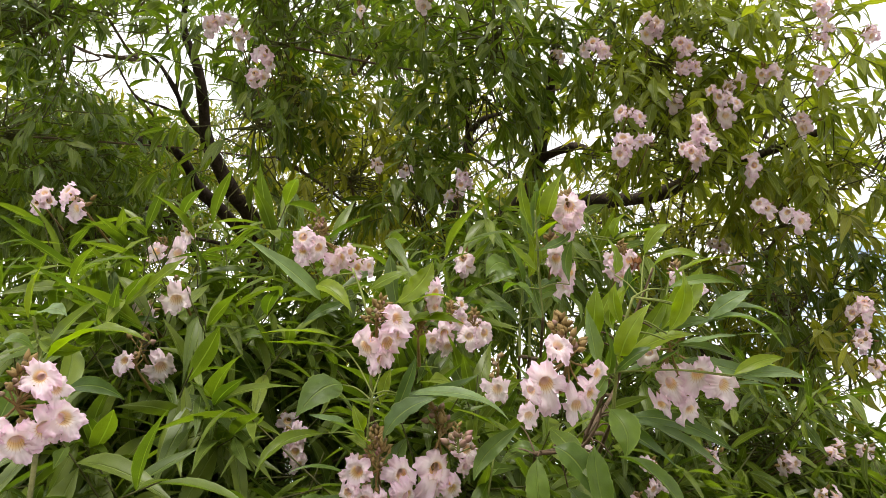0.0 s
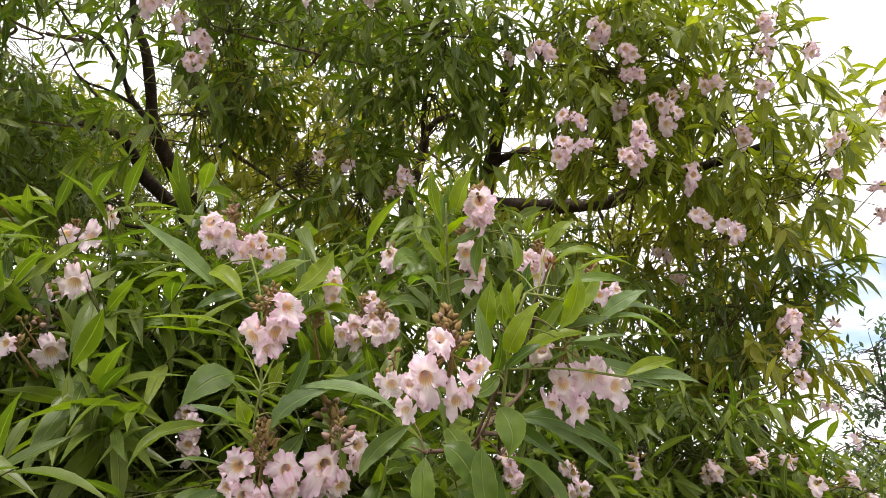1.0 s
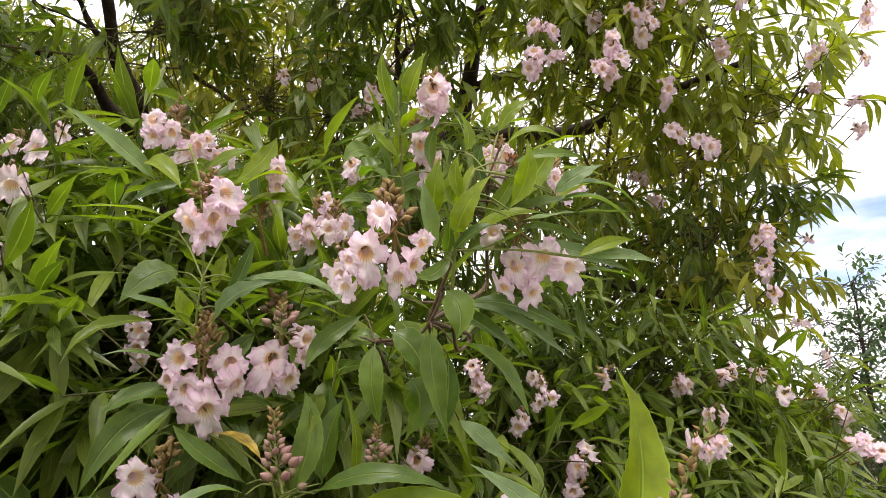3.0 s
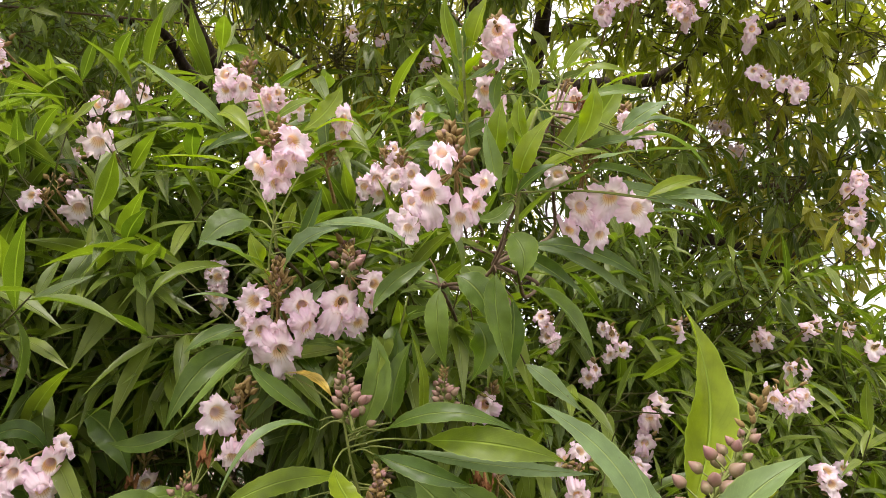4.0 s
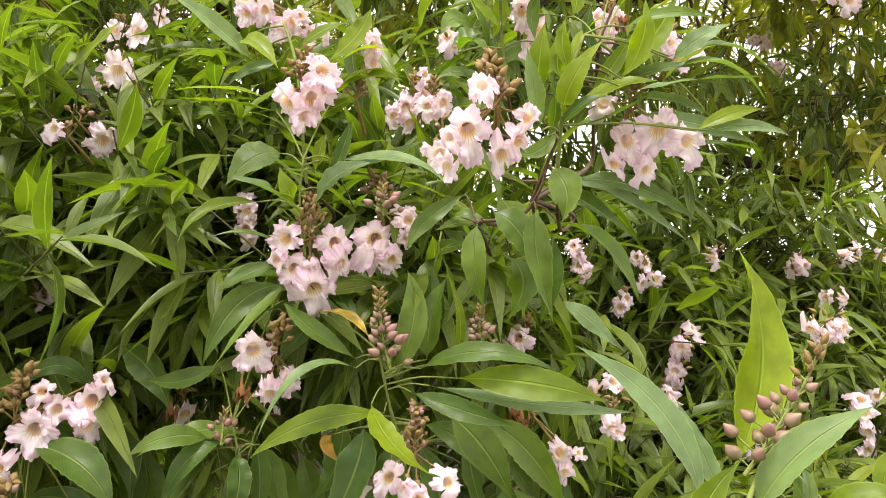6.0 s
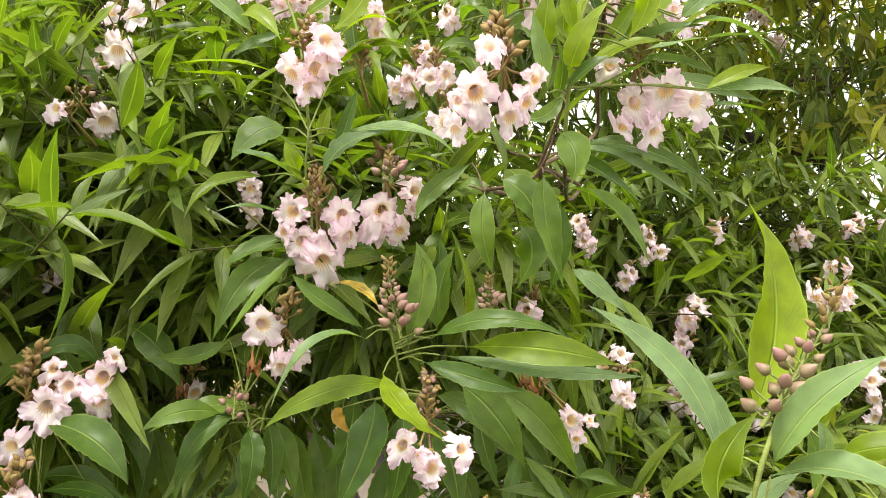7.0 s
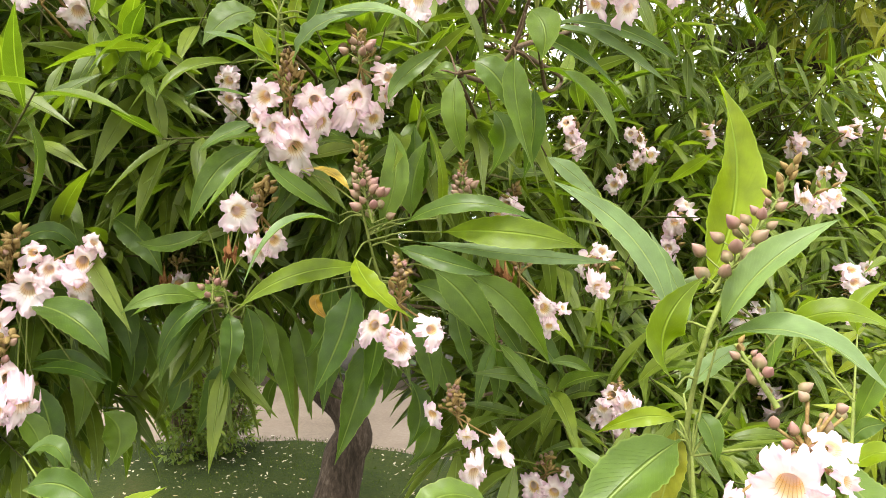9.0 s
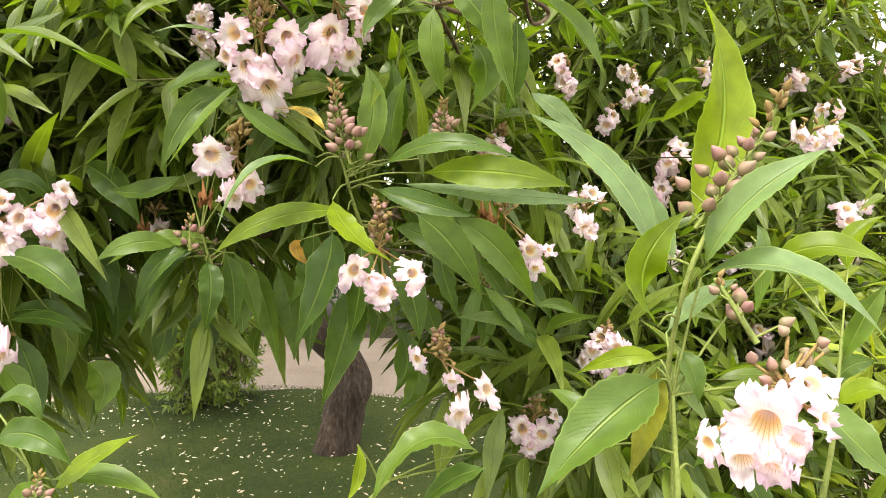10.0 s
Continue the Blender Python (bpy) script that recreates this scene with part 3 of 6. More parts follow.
# ---- the flowering tree ----
tree = thing("flowering_tree", -0.80, 3.74, 0.03, "tree with twisted dark trunk, lance-shaped leaves and pale pink flowers", "tree")
young = thing("flowering_shrub", 0.32, 0.5, 0.03, "young upright shrub with pale green leaves, pinkish buds and flowers", "shrub")
limb_spots = []
flower_hearts = []
view_gaps = []  # openings round limbs and sky patches: no leaves before or behind, within a half width
VIEW_SPOT = Vector((0.1, 0.0, 1.6))  # near the viewpoint; leaves between it and the flowers are left out


def limb(points, r0, r1, name="limb", sides=10, knots=0.35, mat=bark, label=""):
    v, f = tube(points, r0, r1, sides, knots)
    limb_spots.extend(smooth_line(points, 5))
    return child(name, mesh_of(name, v, f, mat), tree, label)


def from_limb(spot):
    """The nearest place on the limbs laid so far."""
    spot = Vector(spot)
    return min(limb_spots, key=lambda q: (q - spot).length)


def branch_to(spot, r0=0.009, r1=0.004, sag=0.06):
    spot = Vector(spot)
    start = from_limb(spot)
    deep = spot + Vector((0.02 * math.sin(spot.x * 9), 0.16, -0.02))
    mid = start.lerp(deep, 0.5) + Vector((0.04 * math.sin(spot.x * 9), 0.12, sag))
    if (start - deep).length > 0.7:
        a, b = start.lerp(mid, 0.5), mid.lerp(deep, 0.5)
        bend = Vector((math.sin(spot.x * 17), math.cos(spot.z * 13), math.sin(spot.y * 11 + spot.x * 5))) * 0.07
        limb((start, a + bend, mid - bend * 0.6, b + bend * 0.7, deep, spot), r0, r1, "branch", 6, 0.2, twig_brown)
    else:
        limb((start, mid, deep, spot), r0, r1, "branch", 6, 0.2, twig_brown)


crown_kinds = {"green": crown_green, "olive": crown_olive, "bright": crown_lit, "dark": crown_dark}


def foliage(x, y, z, rx, ry, rz, count, long=0.11, kind="green", seed=1, per=11, droop=0.5, branch=True, span=0.15):
    """A bough's foliage: leafy shoots spread through an uneven rounded volume, on fine twigs from its core."""
    rng = np.random.default_rng(seed)
    core = np.array([x, y, z])
    if branch:
        branch_to(core, 0.007 if y > 1.8 else 0.0034, 0.004 if y > 1.8 else 0.002)
    ways = unit(rng.normal(size=(count, 3)))
    far = rng.uniform(0.25, 1.0, count) ** 0.6
    off = ways * far[:, None] * np.array([rx, ry, rz])
    foot = core + off
    axis = unit(unit(off) * 0.8 + rng.normal(0, 0.45, (count, 3)) + np.array([0, -0.15, 0.08]))
    spans = span * rng.uniform(0.7, 1.3, count)
    base, way, face, size = spray_leaves(rng, foot, axis, spans, per, long, droop)
    clear = np.ones(len(base), bool)
    mid = base + way * (size * 0.5)[:, None]
    for heart, wide in flower_hearts:
        out = np.array((VIEW_SPOT - heart).normalized())
        gap = mid - np.array(heart)
        along = np.clip(gap @ out, 0, 0.4)
        clear &= np.linalg.norm(gap - along[:, None] * out, axis=1) > wide
    # openings along the line of sight; wide ones are cleared far behind as well
    for spot, wide in view_gaps:
        out = np.array((VIEW_SPOT - spot).normalized())
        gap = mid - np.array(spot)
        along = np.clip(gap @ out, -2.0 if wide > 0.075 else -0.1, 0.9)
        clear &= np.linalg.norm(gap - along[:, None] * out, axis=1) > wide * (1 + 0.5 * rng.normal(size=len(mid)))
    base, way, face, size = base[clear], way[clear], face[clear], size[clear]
    leaf_cloud("foliage", base, way, face, size, size * (rng.uniform(0.15, 0.23, len(size)) + (0.06 if long < 0.084 else 0.0)), rng.uniform(0.05, 0.55, len(size)), crown_kinds[kind], tree, 7 if y < 1.3 else 5 if y < 1.9 else 4)
    inner = core + off * rng.uniform(0.2, 0.55, (count, 1)) + rng.normal(0, 0.03, (count, 3))
    leafy = clear.reshape(count, per).mean(1) > 0.45
    inner, foot, axis, spans = inner[leafy], foot[leafy], axis[leafy], spans[leafy]
    ends = [(a, b, 0.0022, 0.0016) for a, b in zip(inner, foot)]
    ends += [(a, a + d * s, 0.0016, 0.0009) for a, d, s in zip(foot, axis, spans)]
    ends += [(core + rng.normal(0, 0.01, 3), b, 0.0035, 0.0022) for b in inner[:: 3]]
    rods(ends, twig_olive, "twig", tree)


def shoot(stem, leaves, seed=1, woody=False, under=None):
    """A leafy shoot: its stem, and rows of base, tip (metres), width, tone (0 green, 1 bright, 2 pale, 3 orange, 4 yellowing)."""
    rnd = random.Random(seed)
    store = ([], [])
    tube(stem, 0.0021 if under else 0.0018, 0.0012 if under else 0.0011, 7, 0.35, 5, store)
    line = smooth_line(stem, 6)
    for bx, by, bz, *_ in leaves:
        b = Vector((bx, by, bz))
        q = min(line, key=lambda s: (s - b).length)
        if 0.003 < (q - b).length < 0.2:
            tube((q, q.lerp(b, 0.5) + Vector((0, 0, 0.004)), b), 0.001, 0.0007, 5, 0, 3, store)
    if under:
        x, y, z = stem[0]
        v, f = tube(((x + 0.02, y + 0.12, -0.05), (x, y + 0.08, z * 0.5), (x, y, z)), 0.0034, 0.0020, 7, 0.5)
        child("cane", mesh_of("cane", v, f, twig_olive), under)
    else:
        branch_to(stem[0], 0.0025, 0.0018, 0.02)
    part = child("shoot", mesh_of("shoot", *store, twig_brown if woody else twig_green), under or tree)
    for bx, by, bz, *rest in leaves:
        base = Vector((bx, by, bz))
        tip, (w, tone) = Vector(rest[-5:-2]), rest[-2:]
        way = tip - base
        if len(rest) == 8:
            mid = Vector(rest[:3])
        else:
            up = Vector((0, -0.25, 1)) - way * (way.z - 0.25 * way.y) / max(way.length_squared, 1e-6)
            side = way.cross(Vector((0.1, -1, 0.2))).normalized()
            mid = base.lerp(tip, 0.5) + (up.normalized() * rnd.uniform(0.03, 0.12) + side * rnd.uniform(-0.06, 0.06)) * way.length
        child("leaf", leaf_blade(base, mid, tip, w * 0.92, rnd.uniform(-28, 28), TONES[int(tone)], rnd), part)
    return part


def cluster(heart, flowers, buds=6, seed=1, under=None):
    """A flower cluster: stalks from its heart, flowers (mouth, facing, width) and buds round the heart."""
    rnd = random.Random(seed)
    heart = Vector(heart)
    flower_hearts.append((heart, 0.05))
    store = ([], [])
    size = flowers[0][6] if flowers else 0.04
    root = heart + Vector((0.0, 0.05, -0.02))
    tube((root, heart.lerp(root, 0.5), heart), 0.0022, 0.0014, 6, 0, 3, store)
    spots = []
    for x, y, z, ax, ay, az, s in flowers:
        a = Vector((ax, ay, az)).normalized()
        foot = Vector((x, y, z)) - a * s * 0.50 + Vector((0, 0, 0.19 * s))
        tube((heart, heart.lerp(foot, 0.6) - a * s * 0.15, foot), 0.001, 0.001, 5, 0, 3, store)
        spots.append((foot, a, s))
    points = []
    top = heart + Vector((rnd.uniform(-0.15, 0.15) * size, 0.1 * size, (0.3 + 0.045 * buds) * size))
    if not under:
        tube((heart, heart.lerp(top, 0.5), top), 0.0011, 0.0007, 5, 0, 3, store)
    total = int(buds * 2.8)
    for k in range(total):
        w = Vector((rnd.gauss(0, 0.7), rnd.gauss(-0.35, 0.6), rnd.gauss(0.3, 0.7))).normalized()
        if under:
            q = heart
            w = Vector((w.x * 1.6, w.y * 0.4 + 0.1, abs(w.z) + 0.35)).normalized()
            b = q + w * size * rnd.uniform(0.10, 0.55) + Vector((0, 0, rnd.gauss(0, 0.12) * size))
        else:
            f = k / total
            q = heart.lerp(top, f)
            w = Vector((w.x, w.y, abs(w.z) + 0.3)).normalized()
            b = q + w * max(size, 0.034) * (0.36 - 0.26 * f) * rnd.uniform(0.6, 1.2)
        tube((q, q.lerp(b, 0.5), b), 0.0009, 0.0008, 4, 0, 2, store)
        points.append((b, w))
    part = child("inflorescence", mesh_of("inflorescence", *store, calyx), under or tree)
    for (x, y, z, ax, ay, az, s), (foot, a, _) in zip(flowers, spots):
        kind = bells if s > 0.03 else small_bells
        m = Matrix.Translation((x, y, z)) @ facing((ax + rnd.gauss(0, 0.20), ay, az + rnd.gauss(0, 0.18)), rnd.uniform(-0.6, 0.6)) @ Matrix.Diagonal((s * rnd.uniform(0.85, 1.08), s * rnd.uniform(0.85, 1.08), s * rnd.uniform(0.7, 1.1), 1))
        child("flower", rnd.choice(kind), part, m=m)
        m = Matrix.Translation(foot - a * s * 0.1) @ facing(a) @ Matrix.Diagonal((s * 0.19, s * 0.19, s * 0.11, 1))
        child("calyx", calyx_shape, part, m=m)
    for b, w in points:
        s = size * rnd.uniform(0.10, 0.14) if under else max(size, 0.034) * rnd.uniform(0.095, 0.155)
        child("bud", rnd.choice((bud_shape, bud_shape, calyx_shape) if under else (bud_shape, calyx_shape, calyx_shape, calyx_shape)), part, m=Matrix.Translation(b) @ facing(w + Vector((rnd.gauss(0, 0.5), rnd.gauss(0, 0.5), rnd.gauss(0, 0.5)))) @ Matrix.Diagonal((s, s, s * rnd.uniform(0.7, 1.1), 1)))
    return part


def bunch(x, y, z, count, size=0.042, seed=1):
    """A flower cluster farther off: a few bells crowded round its heart, facing out."""
    rnd = random.Random(seed)
    heart = Vector((x, y, z))
    flower_hearts.append((heart, 0.02 + 0.008 * count))
    rows = []
    for k in range(count):
        w = Vector((rnd.gauss(0, 0.8), rnd.gauss(-0.7, 0.4), rnd.gauss(-0.05, 0.75))).normalized()
        p = heart + w * size * (0.25 + 0.42 * rnd.random() * count ** 0.4) * (1.0 if count > 1 else 0.2)
        a = (w + Vector((0, -0.5, -0.15))).normalized()
        rows.append((p.x, p.y, p.z, a.x, a.y, a.z, size * rnd.uniform(0.85, 1.15)))
    store = ([], [])
    for x1, y1, z1, ax, ay, az, s in rows:
        foot = Vector((x1, y1, z1)) - Vector((ax, ay, az)) * s * 0.6 + Vector((0, 0, 0.19 * s))
        tube((heart, foot), 0.0012, 0.001, 4, 0, 1, store)
    tube((heart + Vector((0, 0.09, -0.02)), heart), 0.0018, 0.0012, 5, 0, 2, store)
    part = child("inflorescence", mesh_of("inflorescence", *store, calyx), tree)
    for x1, y1, z1, ax, ay, az, s in rows:
        m = Matrix.Translation((x1, y1, z1)) @ facing((ax, ay, az), rnd.uniform(-0.4, 0.4)) @ Matrix.Diagonal((s, s, s, 1))
        child("flower", rnd.choice(small_bells), part, m=m)
    for _ in range(3):
        w = Vector((rnd.gauss(0, 0.8), rnd.gauss(-0.5, 0.5), rnd.gauss(0.4, 0.6))).normalized()
        q = heart + w * size * rnd.uniform(0.1, 0.5)
        child("calyx", calyx_shape, part, m=Matrix.Translation(q) @ facing(w) @ Matrix.Diagonal((0.006, 0.006, 0.007, 1)))
    return part


def withered(x, y, z, ax, ay, az, size=0.03):
    """A spent flower, brown and shrunken, still hanging."""
    m = Matrix.Translation((x, y, z)) @ facing((ax, ay, az), 0.4) @ Matrix.Diagonal((size * 0.55, size * 0.5, size * 1.2, 1))
    return child("withered_flower", withered_bell, tree, "shrunken rust brown spent flower", m)


def bud_spike(points, buds, seed=1, size=0.008, under=None):
    """A spike of closed buds on short stalks, larger towards its foot."""
    rnd = random.Random(seed)
    line = smooth_line(points, 8)
    store = ([], [])
    tube(points, 0.0015, 0.0008, 6, 0, 5, store)
    rows = []
    for k in range(buds):
        f = ((k + 0.5) / buds) ** 0.9
        q = line[min(len(line) - 1, int(f * (len(line) - 1)))]
        a = k * 2.4 + rnd.uniform(-0.4, 0.4)
        w = Vector((math.cos(a), math.sin(a), 0.5 + 0.7 * f + rnd.uniform(-0.2, 0.3))).normalized()
        big = 1.0 if f < 0.45 else 0.68 if f < 0.62 else 0.46
        s = size * big * rnd.uniform(0.75, 1.1)
        b = q + w * s * rnd.uniform(0.5, 2.6 - 1.9 * f)
        tube((q, b), 0.0006, 0.0006, 4, 0, 1, store)
        rows.append((b, w, s, f))
    part = child("bud_spike", mesh_of("bud_spike", *store, twig_green), under or tree)
    for b, w, s, f in rows:
        child("bud", bud_shape if f < 0.72 else calyx_shape, part, m=Matrix.Translation(b) @ facing(w) @ Matrix.Diagonal((s, s, s, 1)))
    return part


limb(((-0.750, 3.730, -0.093), (-0.731, 3.744, 0.040), (-0.711, 3.759, 0.185), (-0.698, 3.772, 0.315), (-0.653, 3.786, 0.426), (-0.690, 3.794, 0.538), (-0.782, 3.796, 0.633), (-0.856, 3.800, 0.730), (-0.889, 3.814, 0.901), (-0.794, 3.838, 1.085)), 0.135, 0.058, "trunk", 20, 0.55, label="twisted dark brown bark trunk")
limb(((-0.763, 3.841, 1.035), (-0.883, 3.100, 2.050), (-0.740, 2.576, 2.564), (-0.810, 2.415, 2.712), (-0.851, 2.276, 2.803), (-0.858, 2.205, 2.851), (-0.851, 2.123, 2.929), (-0.852, 2.040, 3.013), (-0.880, 1.951, 3.110), (-0.846, 1.852, 3.237)), 0.046, 0.006)
limb(((-0.854, 2.212, 2.832), (-0.921, 2.167, 2.898), (-0.949, 2.110, 2.967), (-1.003, 2.049, 3.047), (-1.083, 2.016, 3.079)), 0.013, 0.004)
limb(((-0.945, 2.110, 2.967), (-0.926, 2.052, 3.068), (-0.959, 1.993, 3.142), (-0.950, 1.953, 3.253)), 0.007, 0.003)
limb(((-0.900, 2.174, 2.879), (-0.994, 2.139, 2.916), (-1.085, 2.108, 2.943), (-1.146, 2.050, 3.043)), 0.006, 0.003)
limb(((-0.731, 2.593, 2.546), (-0.848, 2.493, 2.646), (-0.940, 2.409, 2.728), (-0.965, 2.335, 2.787), (-1.009, 2.269, 2.823), (-1.112, 2.216, 2.822)), 0.030, 0.011)
limb(((-0.620, 3.450, 1.420), (-0.300, 3.300, 1.900), (0.217, 2.843, 2.697), (0.343, 2.586, 2.760), (0.363, 2.437, 2.828), (0.375, 2.269, 2.914), (0.374, 2.230, 2.883), (0.376, 2.067, 2.956), (0.373, 1.889, 3.032)), 0.05, 0.014)
limb(((0.352, 2.590, 2.750), (0.458, 2.487, 2.704), (0.652, 2.314, 2.632), (0.755, 2.187, 2.599), (0.807, 2.055, 2.594), (0.875, 1.896, 2.614), (0.893, 1.843, 2.553), (1.071, 1.675, 2.567)), 0.032, 0.01)
limb(((0.362, 2.486, 2.842), (0.412, 2.363, 2.846), (0.506, 2.248, 2.817), (0.531, 2.087, 2.659)), 0.022, 0.008)
limb(((-0.200, 3.200, 2.000), (0.086, 2.683, 2.940), (0.107, 2.528, 3.017), (0.160, 2.406, 3.024), (0.218, 2.305, 2.989)), 0.024, 0.008)
limb(((0.107, 2.534, 3.007), (0.099, 2.439, 3.070), (0.115, 2.326, 3.154)), 0.014, 0.006)
limb(((-0.600, 3.400, 1.500), (-0.100, 2.900, 1.750), (0.580, 2.384, 2.064), (0.747, 2.033, 2.019), (0.910, 1.884, 1.923), (0.978, 1.763, 1.789)), 0.035, 0.008)
limb(((-0.600, 2.800, 1.700), (-0.476, 1.460, 1.620), (-0.361, 1.098, 1.597), (-0.380, 0.978, 1.501)), 0.02, 0.006)
limb(((-0.660, 3.200, 1.950), (-1.054, 2.504, 2.616), (-1.183, 2.263, 2.478), (-1.313, 2.104, 2.379)), 0.02, 0.006)
limb(((-0.100, 2.900, 1.750), (0.299, 1.897, 1.545), (0.402, 1.414, 1.363), (0.485, 1.212, 1.250), (0.482, 1.097, 1.128)), 0.010, 0.003)
limb(((-0.678, 2.507, 2.483), (-0.710, 2.311, 2.441), (-0.820, 2.211, 2.438), (-0.944, 2.114, 2.426), (-1.079, 2.014, 2.427)), 0.008, 0.003)

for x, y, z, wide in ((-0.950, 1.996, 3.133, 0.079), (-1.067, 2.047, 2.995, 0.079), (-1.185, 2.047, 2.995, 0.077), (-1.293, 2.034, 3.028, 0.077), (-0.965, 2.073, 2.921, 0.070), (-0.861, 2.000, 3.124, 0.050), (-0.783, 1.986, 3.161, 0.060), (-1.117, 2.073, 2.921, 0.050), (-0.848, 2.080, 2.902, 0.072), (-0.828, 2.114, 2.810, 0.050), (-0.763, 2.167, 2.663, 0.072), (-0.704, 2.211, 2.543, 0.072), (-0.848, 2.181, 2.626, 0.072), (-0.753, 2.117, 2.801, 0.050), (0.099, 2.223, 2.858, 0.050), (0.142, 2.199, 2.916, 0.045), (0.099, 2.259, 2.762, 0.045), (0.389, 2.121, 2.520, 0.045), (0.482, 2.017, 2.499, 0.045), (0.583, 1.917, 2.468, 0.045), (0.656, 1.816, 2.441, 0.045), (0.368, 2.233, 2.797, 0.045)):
    view_gaps.append((Vector((x, y, z)), wide))

# flower clusters among the boughs
bunch(-0.413, 1.291, 2.468, 3, 0.040, 1)
bunch(-0.491, 1.245, 2.575, 3, 0.040, 2)
bunch(-0.449, 1.266, 2.568, 2, 0.040, 3)
bunch(-0.385, 1.269, 2.514, 3, 0.040, 4)
bunch(0.363, 1.353, 2.583, 4, 0.040, 5)
bunch(0.492, 1.334, 2.632, 5, 0.040, 6)
bunch(0.537, 1.307, 2.565, 5, 0.040, 7)
bunch(0.549, 1.334, 2.521, 5, 0.040, 8)
bunch(0.401, 1.315, 2.384, 4, 0.040, 9)
bunch(0.390, 1.314, 2.295, 5, 0.040, 10)
bunch(0.445, 1.336, 2.323, 2, 0.040, 11)
bunch(0.548, 1.289, 2.335, 4, 0.040, 12)
bunch(0.540, 1.315, 2.295, 6, 0.040, 13)
bunch(0.630, 1.341, 2.457, 3, 0.040, 14)
bunch(0.643, 1.352, 2.429, 2, 0.040, 15)
bunch(0.718, 1.434, 2.317, 4, 0.040, 16)
bunch(0.725, 1.423, 2.214, 2, 0.040, 17)
bunch(0.800, 1.445, 2.199, 4, 0.040, 18)
bunch(0.560, 1.445, 2.504, 2, 0.040, 19)
bunch(0.684, 1.382, 2.517, 2, 0.040, 20)
bunch(0.736, 1.349, 2.525, 3, 0.040, 21)
bunch(0.298, 1.552, 2.711, 2, 0.040, 22)
bunch(-0.806, 1.276, 2.160, 3, 0.040, 23)
bunch(0.046, 1.491, 2.319, 3, 0.040, 24)
bunch(0.038, 1.509, 2.280, 2, 0.040, 25)
bunch(-0.164, 1.550, 2.391, 1, 0.040, 26)
bunch(-0.091, 1.561, 2.381, 1, 0.040, 27)
bunch(0.040, 1.135, 1.987, 2, 0.040, 28)
bunch(0.869, 1.302, 2.651, 4, 0.040, 29)
bunch(0.874, 1.338, 2.601, 3, 0.040, 30)
bunch(0.880, 1.377, 2.541, 3, 0.040, 31)
bunch(0.945, 1.300, 2.587, 3, 0.040, 32)
bunch(0.915, 1.437, 1.992, 2, 0.040, 33)
bunch(0.900, 1.464, 1.919, 1, 0.040, 34)
bunch(0.920, 1.462, 1.866, 1, 0.040, 35)
bunch(0.870, 1.444, 2.445, 3, 0.040, 36)
bunch(-0.043, 1.347, 2.713, 2, 0.040, 37)
bunch(-0.193, 1.349, 2.695, 1, 0.040, 38)
bunch(-0.553, 1.550, 2.778, 1, 0.040, 39)
bunch(-0.216, 1.065, 1.977, 1, 0.040, 40)
bunch(0.822, 1.944, 2.309, 3, 0.040, 41)
bunch(0.930, 2.088, 2.304, 2, 0.040, 42)
bunch(1.082, 1.444, 2.445, 3, 0.040, 43)
bunch(1.098, 1.479, 2.369, 2, 0.040, 44)
bunch(1.192, 1.490, 2.335, 3, 0.040, 45)
bunch(1.206, 1.505, 2.285, 2, 0.040, 46)
bunch(1.211, 1.407, 2.545, 3, 0.040, 47)
bunch(1.223, 1.463, 2.449, 1, 0.040, 48)
bunch(1.064, 1.540, 2.011, 1, 0.040, 49)
bunch(0.993, 1.601, 1.953, 2, 0.040, 50)
bunch(1.050, 1.593, 1.828, 1, 0.040, 51)
bunch(1.189, 1.733, 1.768, 1, 0.040, 52)
bunch(0.886, 1.982, 2.272, 2, 0.040, 53)
bunch(0.845, 1.972, 2.340, 1, 0.040, 54)
bunch(1.013, 1.529, 1.655, 2, 0.040, 55)
bunch(1.047, 1.508, 1.619, 2, 0.040, 56)
bunch(0.766, 1.413, 1.688, 1, 0.036, 57)
bunch(0.686, 1.453, 1.666, 1, 0.036, 58)
bunch(0.479, 1.275, 1.668, 1, 0.036, 59)
bunch(0.709, 1.357, 1.614, 2, 0.036, 60)
bunch(0.858, 1.365, 1.649, 1, 0.036, 61)
bunch(0.903, 1.244, 1.548, 3, 0.036, 62)
bunch(0.933, 1.222, 1.540, 2, 0.036, 63)
bunch(0.584, 1.153, 1.557, 2, 0.036, 64)
bunch(-0.508, 0.895, 1.989, 3, 0.036, 65)
bunch(0.681, 1.445, 1.676, 2, 0.036, 66)
bunch(0.777, 1.445, 1.691, 2, 0.036, 67)
bunch(0.873, 1.486, 1.697, 1, 0.036, 69)
bunch(0.614, 1.176, 1.567, 2, 0.036, 70)
bunch(0.608, 1.652, 1.719, 1, 0.040, 71)
bunch(0.413, 1.239, 1.536, 3, 0.040, 72)
bunch(0.406, 1.239, 1.481, 2, 0.040, 73)
bunch(0.373, 1.196, 1.442, 2, 0.040, 74)
bunch(0.405, 1.233, 1.378, 3, 0.040, 75)
bunch(0.257, 1.016, 1.464, 2, 0.040, 76)
bunch(0.834, 2.007, 2.350, 1, 0.040, 77)
bunch(0.954, 1.547, 2.001, 3, 0.040, 78)
bunch(0.948, 1.567, 1.945, 2, 0.040, 79)
bunch(-0.415, 0.929, 1.844, 1, 0.040, 80)
bunch(-0.431, 0.988, 1.823, 1, 0.040, 81)
bunch(-0.509, 1.285, 2.105, 1, 0.040, 82)
bunch(0.529, 1.237, 1.366, 2, 0.040, 83)
